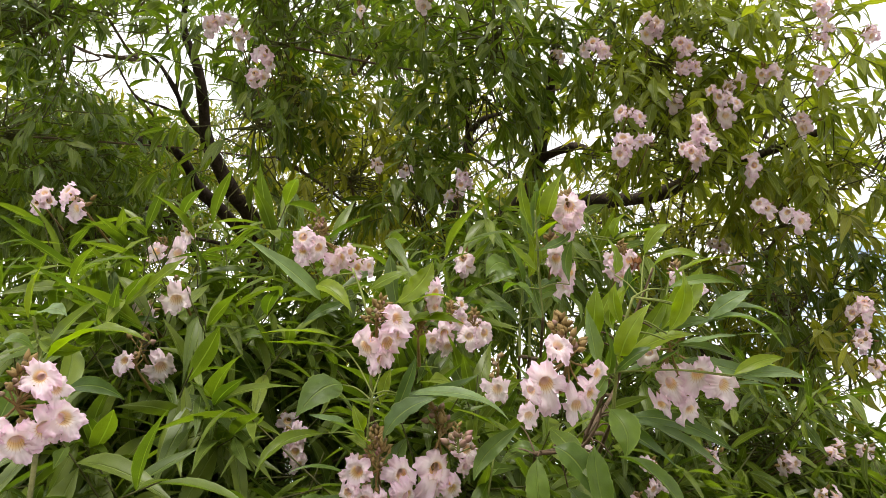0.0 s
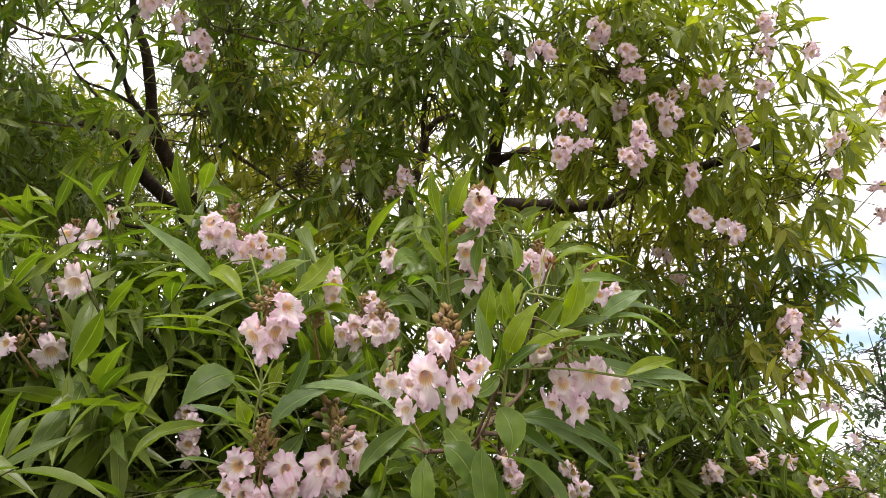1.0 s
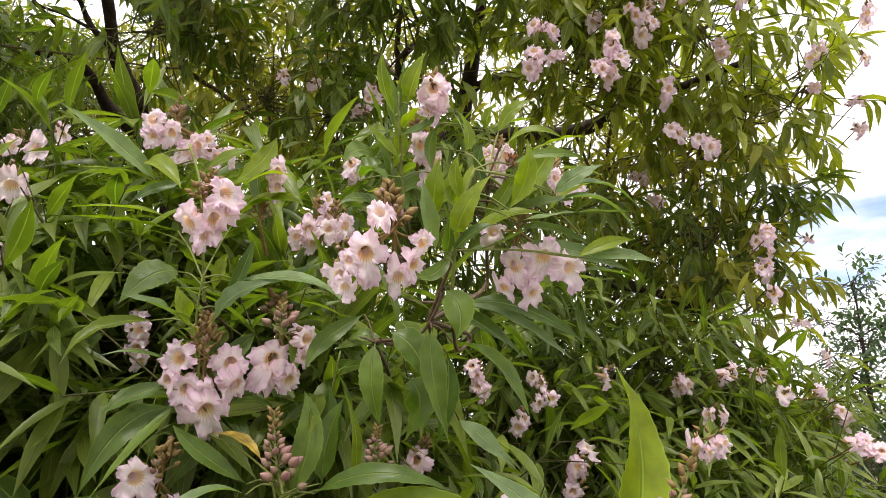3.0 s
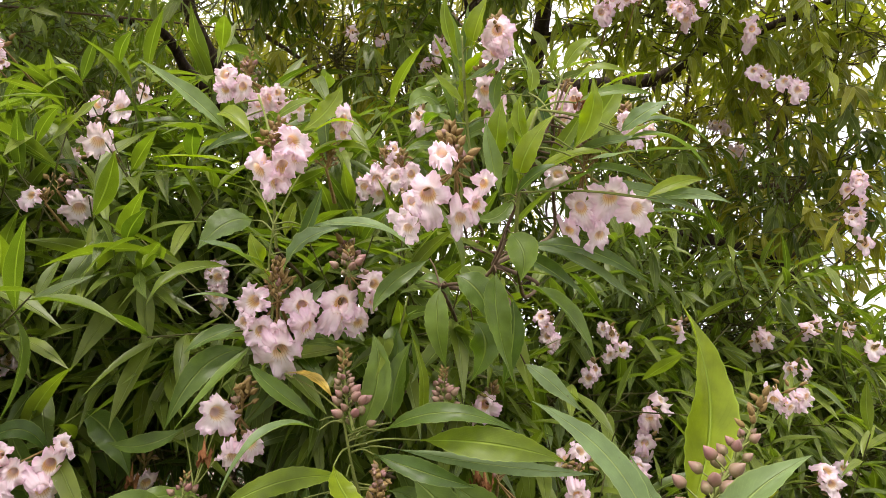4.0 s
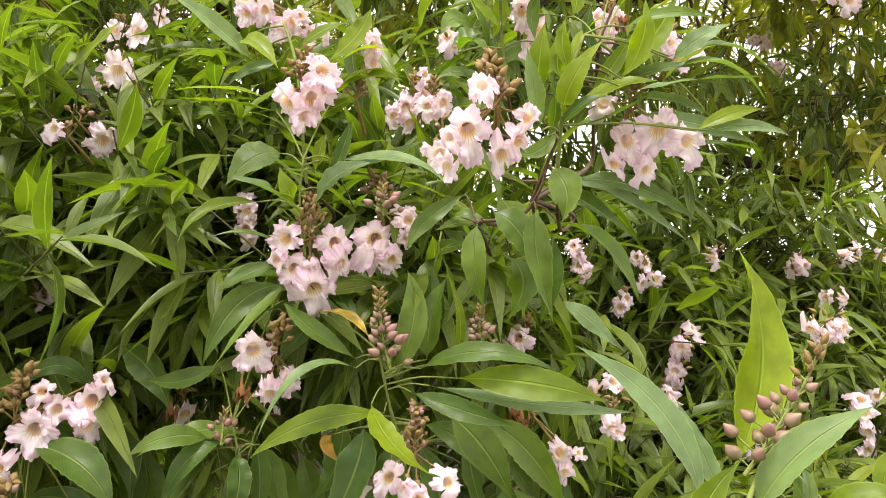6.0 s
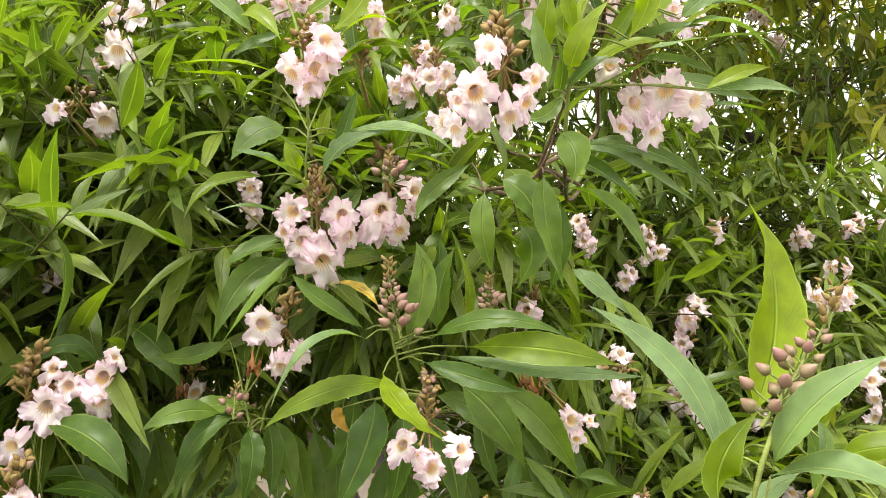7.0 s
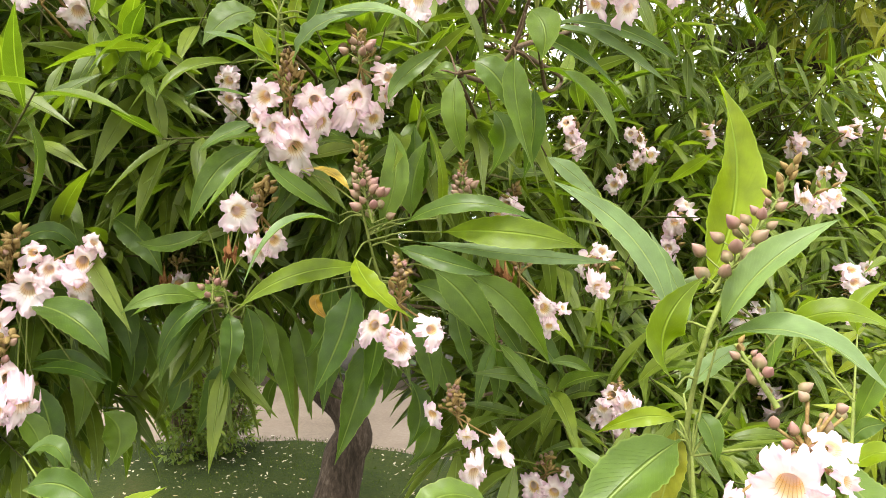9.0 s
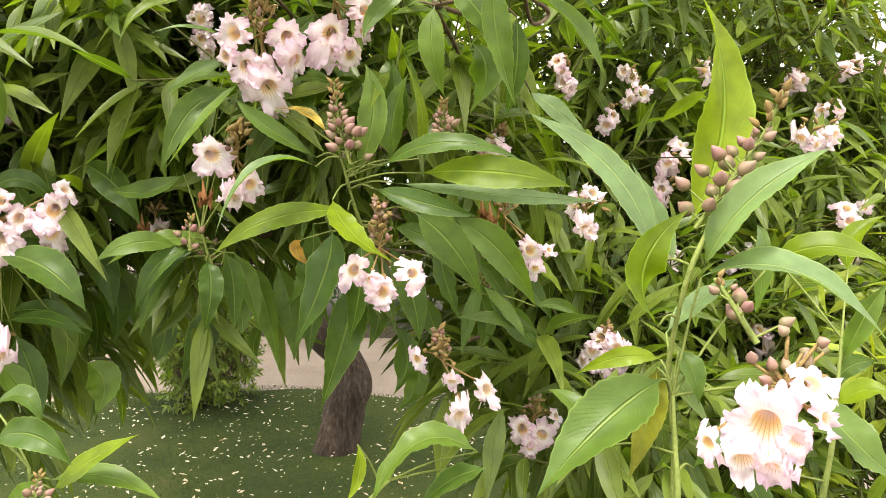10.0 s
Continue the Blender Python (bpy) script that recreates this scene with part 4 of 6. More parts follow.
bunch(0.659, 1.189, 1.430, 2, 0.040, 84)
bunch(0.516, 1.122, 1.265, 2, 0.040, 85)
bunch(-0.393, 0.834, 1.571, 1, 0.040, 86)

# leafy shoots that hang nearest
shoot(((-0.075, 0.742, 1.684), (-0.076, 0.727, 1.725), (-0.077, 0.713, 1.765), (-0.086, 0.719, 1.805), (-0.100, 0.724, 1.841)), (
    (-0.133, 0.736, 1.806, -0.164, 0.711, 1.833, -0.216, 0.695, 1.867, 0.022, 2),
    (-0.139, 0.724, 1.821, -0.117, 0.706, 1.809, -0.094, 0.700, 1.783, 0.024, 1),
    (-0.052, 0.721, 1.800, -0.025, 0.711, 1.819, -0.011, 0.709, 1.845, 0.030, 1),
    (-0.083, 0.728, 1.816, -0.056, 0.718, 1.829, -0.034, 0.719, 1.835, 0.016, 1),
    (-0.049, 0.722, 1.790, -0.012, 0.703, 1.804, 0.020, 0.696, 1.788, 0.016, 1),
    (-0.043, 0.724, 1.773, -0.014, 0.715, 1.787, 0.020, 0.717, 1.783, 0.020, 1),
    (-0.103, 0.722, 1.759, -0.142, 0.699, 1.764, -0.193, 0.687, 1.758, 0.015, 1),
    (-0.102, 0.738, 1.807, -0.132, 0.727, 1.792, -0.153, 0.728, 1.777, 0.014, 0),
), 1, False)
shoot(((-0.076, 0.751, 1.623), (-0.077, 0.740, 1.643), (-0.077, 0.728, 1.668), (-0.072, 0.717, 1.702)), (
    (-0.079, 0.729, 1.655, -0.099, 0.697, 1.669, -0.131, 0.684, 1.678, 0.021, 2),
    (-0.075, 0.729, 1.652, -0.082, 0.708, 1.669, -0.091, 0.706, 1.692, 0.023, 1),
    (-0.063, 0.730, 1.653, -0.042, 0.710, 1.682, -0.005, 0.711, 1.698, 0.033, 2),
    (-0.045, 0.738, 1.705, 0.025, 0.703, 1.699, 0.068, 0.697, 1.670, 0.020, 2),
    (-0.049, 0.758, 1.707, -0.007, 0.741, 1.705, 0.041, 0.742, 1.729, 0.027, 0),
    (-0.111, 0.774, 1.721, -0.132, 0.753, 1.712, -0.156, 0.743, 1.681, 0.044, 0),
    (-0.104, 0.732, 1.752, -0.141, 0.700, 1.751, -0.182, 0.677, 1.748, 0.016, 1),
    (-0.050, 0.744, 1.773, -0.014, 0.716, 1.781, 0.023, 0.699, 1.771, 0.020, 1),
    (-0.066, 0.738, 1.694, -0.061, 0.737, 1.718, -0.055, 0.736, 1.732, 0.015, 1),
    (-0.123, 0.746, 1.666, -0.164, 0.724, 1.654, -0.183, 0.704, 1.619, 0.017, 1),
    (-0.055, 0.739, 1.675, -0.037, 0.728, 1.716, -0.029, 0.727, 1.744, 0.015, 0),
), 2, False)
shoot(((-0.071, 0.740, 1.571), (-0.073, 0.738, 1.603), (-0.072, 0.734, 1.636)), (
    (-0.093, 0.721, 1.604, -0.144, 0.704, 1.575, 0.019, 0),
    (-0.087, 0.725, 1.585, -0.131, 0.665, 1.506, 0.020, 0),
    (-0.093, 0.719, 1.623, -0.153, 0.696, 1.623, 0.006, 0),
    (-0.041, 0.737, 1.587, -0.004, 0.776, 1.585, 0.010, 0),
    (-0.061, 0.732, 1.581, -0.050, 0.788, 1.528, 0.018, 0),
), 3, False)
shoot(((0.021, 0.757, 1.439), (0.015, 0.735, 1.468), (0.009, 0.723, 1.500), (0.005, 0.711, 1.526)), (
    (0.011, 0.715, 1.471, -0.046, 0.681, 1.466, -0.094, 0.670, 1.437, 0.024, 1),
    (-0.015, 0.711, 1.510, -0.050, 0.659, 1.508, -0.083, 0.649, 1.453, 0.018, 2),
    (0.003, 0.693, 1.481, 0.026, 0.656, 1.456, 0.061, 0.650, 1.432, 0.025, 1),
    (0.042, 0.724, 1.510, 0.101, 0.697, 1.528, 0.165, 0.702, 1.511, 0.021, 0),
    (0.076, 0.717, 1.503, 0.144, 0.691, 1.502, 0.203, 0.685, 1.489, 0.033, 1),
    (0.050, 0.726, 1.495, 0.146, 0.712, 1.483, 0.234, 0.728, 1.476, 0.020, 2),
    (0.035, 0.715, 1.490, 0.082, 0.699, 1.477, 0.126, 0.702, 1.465, 0.021, 0),
    (0.019, 0.723, 1.504, 0.035, 0.721, 1.557, 0.027, 0.729, 1.600, 0.028, 0),
    (0.045, 0.754, 1.517, 0.049, 0.752, 1.558, 0.063, 0.761, 1.597, 0.034, 0),
    (0.073, 0.736, 1.516, 0.077, 0.724, 1.557, 0.063, 0.711, 1.602, 0.012, 1),
    (-0.017, 0.720, 1.518, -0.056, 0.706, 1.545, -0.081, 0.703, 1.568, 0.019, 0),
    (-0.051, 0.716, 1.560, -0.023, 0.708, 1.557, -0.002, 0.700, 1.538, 0.016, 3),
), 4, False)
shoot(((0.031, 0.783, 1.529), (0.044, 0.783, 1.586), (0.055, 0.779, 1.643)), (
    (0.045, 0.774, 1.530, 0.046, 0.771, 1.610, 0.027, 0),
    (0.064, 0.776, 1.563, 0.054, 0.751, 1.620, 0.010, 0),
    (0.026, 0.772, 1.551, -0.013, 0.823, 1.612, 0.023, 0),
    (0.032, 0.773, 1.562, 0.066, 0.821, 1.637, 0.021, 0),
    (0.004, 0.768, 1.573, -0.032, 0.817, 1.636, 0.018, 0),
    (-0.023, 0.763, 1.550, -0.069, 0.813, 1.586, 0.015, 0),
), 5, False)
shoot(((0.091, 0.710, 1.643), (0.130, 0.692, 1.647), (0.145, 0.672, 1.665), (0.150, 0.666, 1.682)), (
    (0.153, 0.652, 1.680, 0.163, 0.634, 1.658, 0.160, 0.635, 1.634, 0.028, 0),
    (0.142, 0.673, 1.649, 0.143, 0.665, 1.607, 0.158, 0.679, 1.552, 0.025, 0),
    (0.106, 0.691, 1.649, 0.127, 0.683, 1.633, 0.144, 0.686, 1.598, 0.032, 0),
    (0.092, 0.700, 1.640, 0.090, 0.692, 1.605, 0.099, 0.705, 1.566, 0.024, 0),
    (0.161, 0.685, 1.640, 0.198, 0.668, 1.619, 0.227, 0.672, 1.574, 0.029, 0),
    (0.168, 0.673, 1.673, 0.221, 0.667, 1.669, 0.278, 0.672, 1.639, 0.022, 0),
    (0.168, 0.683, 1.672, 0.214, 0.677, 1.660, 0.275, 0.693, 1.624, 0.020, 2),
    (0.164, 0.693, 1.669, 0.194, 0.696, 1.655, 0.233, 0.710, 1.627, 0.019, 0),
    (0.122, 0.714, 1.612, 0.134, 0.716, 1.587, 0.118, 0.727, 1.552, 0.032, 0),
    (0.160, 0.725, 1.635, 0.160, 0.727, 1.593, 0.151, 0.739, 1.552, 0.022, 0),
    (0.174, 0.759, 1.575, 0.197, 0.751, 1.558, 0.229, 0.755, 1.529, 0.021, 2),
    (0.064, 0.728, 1.646, 0.085, 0.719, 1.649, 0.106, 0.722, 1.629, 0.017, 0),
    (0.080, 0.728, 1.672, 0.044, 0.717, 1.644, 0.030, 0.708, 1.617, 0.019, 0),
), 6, True)
shoot(((0.140, 0.696, 1.661), (0.158, 0.662, 1.706), (0.170, 0.650, 1.739), (0.189, 0.636, 1.780), (0.200, 0.624, 1.808)), (
    (0.163, 0.641, 1.716, 0.195, 0.621, 1.737, 0.234, 0.623, 1.743, 0.025, 1),
    (0.168, 0.652, 1.714, 0.201, 0.643, 1.722, 0.232, 0.643, 1.740, 0.024, 0),
    (0.140, 0.638, 1.738, 0.141, 0.625, 1.764, 0.145, 0.623, 1.792, 0.019, 1),
    (0.204, 0.640, 1.749, 0.230, 0.629, 1.781, 0.248, 0.627, 1.812, 0.028, 1),
    (0.243, 0.652, 1.753, 0.267, 0.642, 1.773, 0.298, 0.643, 1.782, 0.017, 1),
    (0.168, 0.639, 1.742, 0.156, 0.627, 1.754, 0.157, 0.626, 1.770, 0.021, 1),
    (0.219, 0.649, 1.775, 0.231, 0.647, 1.796, 0.225, 0.645, 1.819, 0.013, 1),
    (0.193, 0.658, 1.768, 0.183, 0.655, 1.796, 0.187, 0.652, 1.820, 0.015, 0),
    (0.182, 0.651, 1.735, 0.201, 0.639, 1.762, 0.217, 0.637, 1.789, 0.015, 1),
    (0.191, 0.650, 1.742, 0.221, 0.640, 1.765, 0.248, 0.639, 1.784, 0.014, 0),
    (0.145, 0.647, 1.752, 0.156, 0.645, 1.776, 0.168, 0.644, 1.796, 0.013, 1),
    (0.205, 0.650, 1.750, 0.237, 0.641, 1.759, 0.272, 0.643, 1.763, 0.012, 2),
    (0.212, 0.662, 1.740, 0.249, 0.654, 1.738, 0.286, 0.658, 1.724, 0.013, 0),
    (0.169, 0.657, 1.768, 0.178, 0.655, 1.794, 0.199, 0.654, 1.811, 0.013, 1),
    (0.158, 0.661, 1.716, 0.141, 0.652, 1.694, 0.120, 0.641, 1.692, 0.015, 0),
), 7, True)
shoot(((0.189, 0.636, 1.780), (0.219, 0.650, 1.766), (0.244, 0.652, 1.762)), (
    (0.244, 0.642, 1.758, 0.289, 0.634, 1.760, 0.323, 0.639, 1.726, 0.014, 2),
    (0.224, 0.654, 1.726, 0.270, 0.648, 1.716, 0.319, 0.652, 1.700, 0.017, 2),
    (0.279, 0.669, 1.705, 0.302, 0.671, 1.705, 0.330, 0.673, 1.700, 0.011, 0),
    (0.289, 0.668, 1.723, 0.312, 0.669, 1.725, 0.330, 0.671, 1.718, 0.009, 1),
    (0.225, 0.656, 1.807, 0.253, 0.646, 1.821, 0.284, 0.647, 1.827, 0.015, 1),
    (0.208, 0.654, 1.818, 0.232, 0.644, 1.830, 0.261, 0.646, 1.824, 0.015, 1),
    (0.170, 0.652, 1.810, 0.173, 0.651, 1.829, 0.163, 0.648, 1.850, 0.015, 1),
    (0.201, 0.652, 1.830, 0.215, 0.651, 1.854, 0.234, 0.651, 1.864, 0.015, 1),
), 8, False)
shoot(((0.108, 0.857, 1.768), (0.109, 0.837, 1.829), (0.111, 0.810, 1.893), (0.114, 0.785, 1.942)), (
    (0.106, 0.798, 1.895, 0.092, 0.761, 1.962, 0.017, 2),
    (0.111, 0.797, 1.897, 0.145, 0.763, 1.917, 0.030, 1),
    (0.094, 0.812, 1.864, 0.059, 0.815, 1.851, 0.041, 0),
    (0.111, 0.823, 1.838, 0.082, 0.798, 1.892, 0.014, 2),
    (0.114, 0.827, 1.827, 0.087, 0.810, 1.867, 0.017, 1),
    (0.113, 0.793, 1.905, 0.114, 0.758, 1.967, 0.019, 2),
    (0.114, 0.784, 1.921, 0.132, 0.755, 1.971, 0.017, 1),
    (0.111, 0.818, 1.849, 0.150, 0.846, 1.833, 0.024, 0),
    (0.113, 0.821, 1.844, 0.146, 0.813, 1.860, 0.019, 0),
    (0.207, 0.791, 1.898, 0.264, 0.776, 1.909, 0.017, 1),
    (0.209, 0.790, 1.901, 0.224, 0.773, 1.928, 0.016, 1),
    (0.195, 0.803, 1.876, 0.170, 0.784, 1.920, 0.011, 2),
), 9, False)
shoot(((-0.434, 0.906, 1.744), (-0.432, 0.891, 1.790), (-0.433, 0.876, 1.842), (-0.441, 0.872, 1.883)), (
    (-0.438, 0.877, 1.828, -0.451, 0.873, 1.866, -0.450, 0.869, 1.902, 0.019, 1),
    (-0.426, 0.878, 1.832, -0.371, 0.857, 1.870, -0.332, 0.846, 1.897, 0.033, 1),
    (-0.414, 0.871, 1.904, -0.442, 0.850, 1.894, -0.478, 0.841, 1.867, 0.020, 2),
    (-0.497, 0.882, 1.744, -0.460, 0.882, 1.770, -0.430, 0.882, 1.786, 0.027, 0),
    (-0.497, 0.883, 1.737, -0.430, 0.865, 1.757, -0.381, 0.858, 1.757, 0.020, 2),
    (-0.444, 0.883, 1.866, -0.464, 0.873, 1.855, -0.485, 0.875, 1.827, 0.019, 0),
    (-0.432, 0.889, 1.811, -0.395, 0.880, 1.823, -0.368, 0.882, 1.816, 0.019, 0),
    (-0.444, 0.871, 1.883, -0.418, 0.860, 1.914, -0.385, 0.860, 1.931, 0.021, 1),
), 10, False)
shoot(((-0.421, 0.945, 1.562), (-0.426, 0.940, 1.612), (-0.430, 0.935, 1.655)), (
    (-0.397, 0.917, 1.654, -0.371, 0.914, 1.605, -0.386, 0.918, 1.551, 0.033, 0),
    (-0.387, 0.918, 1.654, -0.344, 0.913, 1.626, -0.322, 0.920, 1.566, 0.036, 0),
    (-0.494, 0.910, 1.673, -0.476, 0.906, 1.623, -0.494, 0.911, 1.559, 0.039, 0),
    (-0.480, 0.926, 1.618, -0.431, 0.920, 1.604, -0.393, 0.926, 1.566, 0.036, 0),
    (-0.417, 0.927, 1.646, -0.343, 0.910, 1.655, -0.268, 0.906, 1.644, 0.021, 0),
    (-0.465, 0.933, 1.561, -0.434, 0.926, 1.547, -0.403, 0.930, 1.526, 0.027, 0),
    (-0.446, 0.927, 1.727, -0.391, 0.910, 1.731, -0.340, 0.905, 1.713, 0.023, 0),
    (-0.503, 0.924, 1.725, -0.468, 0.918, 1.710, -0.447, 0.912, 1.674, 0.025, 0),
    (-0.364, 0.946, 1.791, -0.317, 0.928, 1.790, -0.277, 0.923, 1.767, 0.023, 0),
), 11, False)
shoot(((-0.334, 0.923, 1.427), (-0.342, 0.918, 1.475), (-0.349, 0.914, 1.509)), (
    (-0.338, 0.895, 1.511, -0.306, 0.889, 1.482, -0.288, 0.895, 1.437, 0.037, 0),
    (-0.358, 0.900, 1.549, -0.288, 0.882, 1.561, -0.221, 0.877, 1.550, 0.027, 0),
    (-0.257, 0.917, 1.539, -0.276, 0.908, 1.515, -0.303, 0.899, 1.486, 0.026, 0),
    (-0.476, 0.896, 1.519, -0.409, 0.889, 1.528, -0.367, 0.888, 1.558, 0.030, 0),
    (-0.349, 0.761, 1.436, -0.295, 0.744, 1.427, -0.274, 0.750, 1.385, 0.044, 0),
    (-0.288, 0.760, 1.479, -0.310, 0.736, 1.504, -0.349, 0.726, 1.475, 0.020, 0),
    (-0.291, 0.927, 1.621, -0.265, 0.921, 1.593, -0.261, 0.925, 1.552, 0.027, 0),
    (-0.236, 0.923, 1.685, -0.255, 0.905, 1.655, -0.285, 0.895, 1.640, 0.024, 0),
    (-0.305, 0.931, 1.468, -0.284, 0.936, 1.427, -0.290, 0.941, 1.378, 0.033, 0),
), 12, False)
shoot(((-0.333, 0.717, 1.440), (-0.310, 0.709, 1.435), (-0.294, 0.710, 1.440)), (
    (-0.305, 0.699, 1.437, -0.247, 0.682, 1.424, -0.214, 0.681, 1.387, 0.038, 0),
    (-0.315, 0.712, 1.372, -0.269, 0.706, 1.376, -0.232, 0.707, 1.361, 0.020, 0),
    (-0.346, 0.768, 1.349, -0.327, 0.765, 1.303, -0.320, 0.761, 1.256, 0.032, 0),
    (-0.287, 0.790, 1.314, -0.267, 0.789, 1.291, -0.277, 0.785, 1.257, 0.037, 0),
    (-0.298, 0.828, 1.520, -0.253, 0.809, 1.496, -0.228, 0.807, 1.455, 0.034, 0),
    (-0.331, 0.813, 1.382, -0.317, 0.809, 1.334, -0.326, 0.804, 1.280, 0.031, 0),
    (-0.312, 0.761, 1.458, -0.278, 0.753, 1.447, -0.237, 0.746, 1.453, 0.026, 0),
    (-0.337, 0.727, 1.331, -0.316, 0.726, 1.309, -0.311, 0.725, 1.287, 0.026, 0),
    (-0.328, 0.839, 1.441, -0.291, 0.839, 1.409, -0.279, 0.834, 1.353, 0.036, 0),
), 13, False)
shoot(((-0.127, 0.815, 1.453), (-0.135, 0.803, 1.436), (-0.138, 0.800, 1.413)), (
    (-0.159, 0.780, 1.430, -0.189, 0.766, 1.412, -0.210, 0.760, 1.361, 0.024, 0),
    (-0.136, 0.790, 1.414, -0.144, 0.777, 1.387, -0.150, 0.774, 1.358, 0.023, 0),
    (-0.127, 0.799, 1.387, -0.120, 0.797, 1.361, -0.120, 0.795, 1.342, 0.019, 0),
    (-0.136, 0.782, 1.437, -0.178, 0.750, 1.444, -0.225, 0.734, 1.421, 0.026, 0),
    (-0.156, 0.805, 1.368, -0.165, 0.801, 1.336, -0.188, 0.795, 1.288, 0.036, 0),
    (-0.123, 0.831, 1.409, -0.105, 0.828, 1.367, -0.091, 0.823, 1.294, 0.033, 0),
    (-0.099, 0.853, 1.407, -0.084, 0.849, 1.357, -0.081, 0.844, 1.301, 0.035, 0),
    (-0.227, 0.859, 1.362, -0.233, 0.855, 1.324, -0.243, 0.852, 1.298, 0.030, 0),
    (-0.106, 0.847, 1.351, -0.124, 0.843, 1.326, -0.122, 0.841, 1.296, 0.020, 0),
), 14, False)
shoot(((0.033, 0.776, 1.469), (0.030, 0.777, 1.453), (0.040, 0.789, 1.434)), (
    (0.067, 0.748, 1.467, 0.101, 0.742, 1.437, 0.127, 0.746, 1.390, 0.037, 0),
    (0.102, 0.771, 1.460, 0.145, 0.765, 1.429, 0.180, 0.781, 1.372, 0.034, 0),
    (-0.017, 0.774, 1.448, -0.023, 0.756, 1.406, -0.054, 0.758, 1.340, 0.043, 0),
    (0.010, 0.777, 1.436, 0.009, 0.769, 1.393, -0.006, 0.771, 1.331, 0.036, 0),
    (0.034, 0.798, 1.433, 0.057, 0.792, 1.384, 0.063, 0.796, 1.333, 0.032, 0),
    (-0.041, 0.792, 1.455, -0.049, 0.795, 1.404, -0.075, 0.795, 1.369, 0.031, 0),
    (0.085, 0.801, 1.433, 0.091, 0.804, 1.393, 0.108, 0.818, 1.345, 0.030, 0),
    (-0.048, 0.773, 1.441, -0.053, 0.773, 1.430, -0.039, 0.775, 1.414, 0.014, 3),
    (0.123, 0.824, 1.425, 0.169, 0.819, 1.392, 0.198, 0.823, 1.351, 0.028, 0),
    (0.040, 0.788, 1.451, 0.080, 0.771, 1.438, 0.102, 0.764, 1.402, 0.024, 0),
), 15, False)
shoot(((0.112, 0.805, 1.334), (0.124, 0.818, 1.388), (0.127, 0.824, 1.422)), (
    (0.127, 0.809, 1.396, 0.106, 0.791, 1.321, 0.016, 0),
    (0.127, 0.808, 1.390, 0.171, 0.793, 1.338, 0.016, 0),
    (0.124, 0.813, 1.418, 0.159, 0.822, 1.365, 0.018, 0),
    (0.159, 0.812, 1.424, 0.210, 0.819, 1.378, 0.018, 1),
    (0.180, 0.800, 1.370, 0.231, 0.841, 1.350, 0.014, 0),
    (0.146, 0.800, 1.358, 0.187, 0.818, 1.320, 0.014, 0),
), 16, False)
shoot(((0.245, 0.520, 1.292), (0.247, 0.525, 1.338), (0.244, 0.533, 1.374), (0.250, 0.521, 1.431), (0.265, 0.530, 1.463), (0.282, 0.540, 1.489), (0.297, 0.549, 1.517)), (
    (0.263, 0.560, 1.465, 0.285, 0.567, 1.539, 0.266, 0.562, 1.611, 0.037, 1),
    (0.239, 0.550, 1.441, 0.218, 0.565, 1.497, 0.163, 0.580, 1.539, 0.027, 2),
    (0.254, 0.561, 1.442, 0.245, 0.569, 1.471, 0.229, 0.576, 1.506, 0.015, 2),
    (0.264, 0.531, 1.442, 0.282, 0.510, 1.482, 0.325, 0.511, 1.510, 0.027, 2),
    (0.235, 0.521, 1.408, 0.222, 0.498, 1.446, 0.248, 0.508, 1.477, 0.027, 1),
    (0.304, 0.554, 1.431, 0.306, 0.553, 1.453, 0.305, 0.563, 1.465, 0.009, 2),
), 17, False, young)
shoot(((0.245, 0.505, 1.291), (0.246, 0.513, 1.315), (0.246, 0.520, 1.336), (0.246, 0.527, 1.365)), (
    (0.262, 0.530, 1.436, 0.301, 0.494, 1.444, 0.347, 0.483, 1.404, 0.030, 2),
    (0.307, 0.544, 1.442, 0.334, 0.527, 1.454, 0.367, 0.519, 1.440, 0.023, 1),
    (0.238, 0.523, 1.376, 0.200, 0.498, 1.357, 0.162, 0.482, 1.321, 0.039, 0),
    (0.238, 0.533, 1.380, 0.233, 0.530, 1.353, 0.220, 0.525, 1.312, 0.021, 4),
    (0.240, 0.534, 1.385, 0.216, 0.532, 1.387, 0.189, 0.539, 1.374, 0.013, 1),
    (0.251, 0.535, 1.390, 0.257, 0.525, 1.380, 0.260, 0.523, 1.361, 0.016, 0),
    (0.334, 0.549, 1.362, 0.348, 0.528, 1.342, 0.372, 0.517, 1.318, 0.038, 0),
    (0.246, 0.546, 1.399, 0.271, 0.560, 1.418, 0.298, 0.573, 1.429, 0.016, 2),
    (0.262, 0.539, 1.315, 0.285, 0.532, 1.332, 0.308, 0.532, 1.310, 0.022, 0),
    (0.212, 0.566, 1.318, 0.196, 0.587, 1.338, 0.178, 0.606, 1.344, 0.017, 0),
), 18, False, young)
shoot(((-0.154, 0.515, 1.288), (-0.155, 0.516, 1.302), (-0.157, 0.518, 1.317)), (
    (-0.179, 0.518, 1.335, -0.140, 0.501, 1.345, -0.117, 0.501, 1.326, 0.021, 0),
    (-0.141, 0.517, 1.303, -0.112, 0.512, 1.325, -0.081, 0.516, 1.341, 0.020, 1),
    (-0.149, 0.527, 1.305, -0.107, 0.521, 1.311, -0.071, 0.522, 1.294, 0.019, 0),
    (-0.193, 0.538, 1.350, -0.167, 0.531, 1.360, -0.155, 0.530, 1.341, 0.016, 0),
    (-0.143, 0.508, 1.313, -0.147, 0.497, 1.308, -0.161, 0.496, 1.301, 0.015, 0),
), 19, False, young)
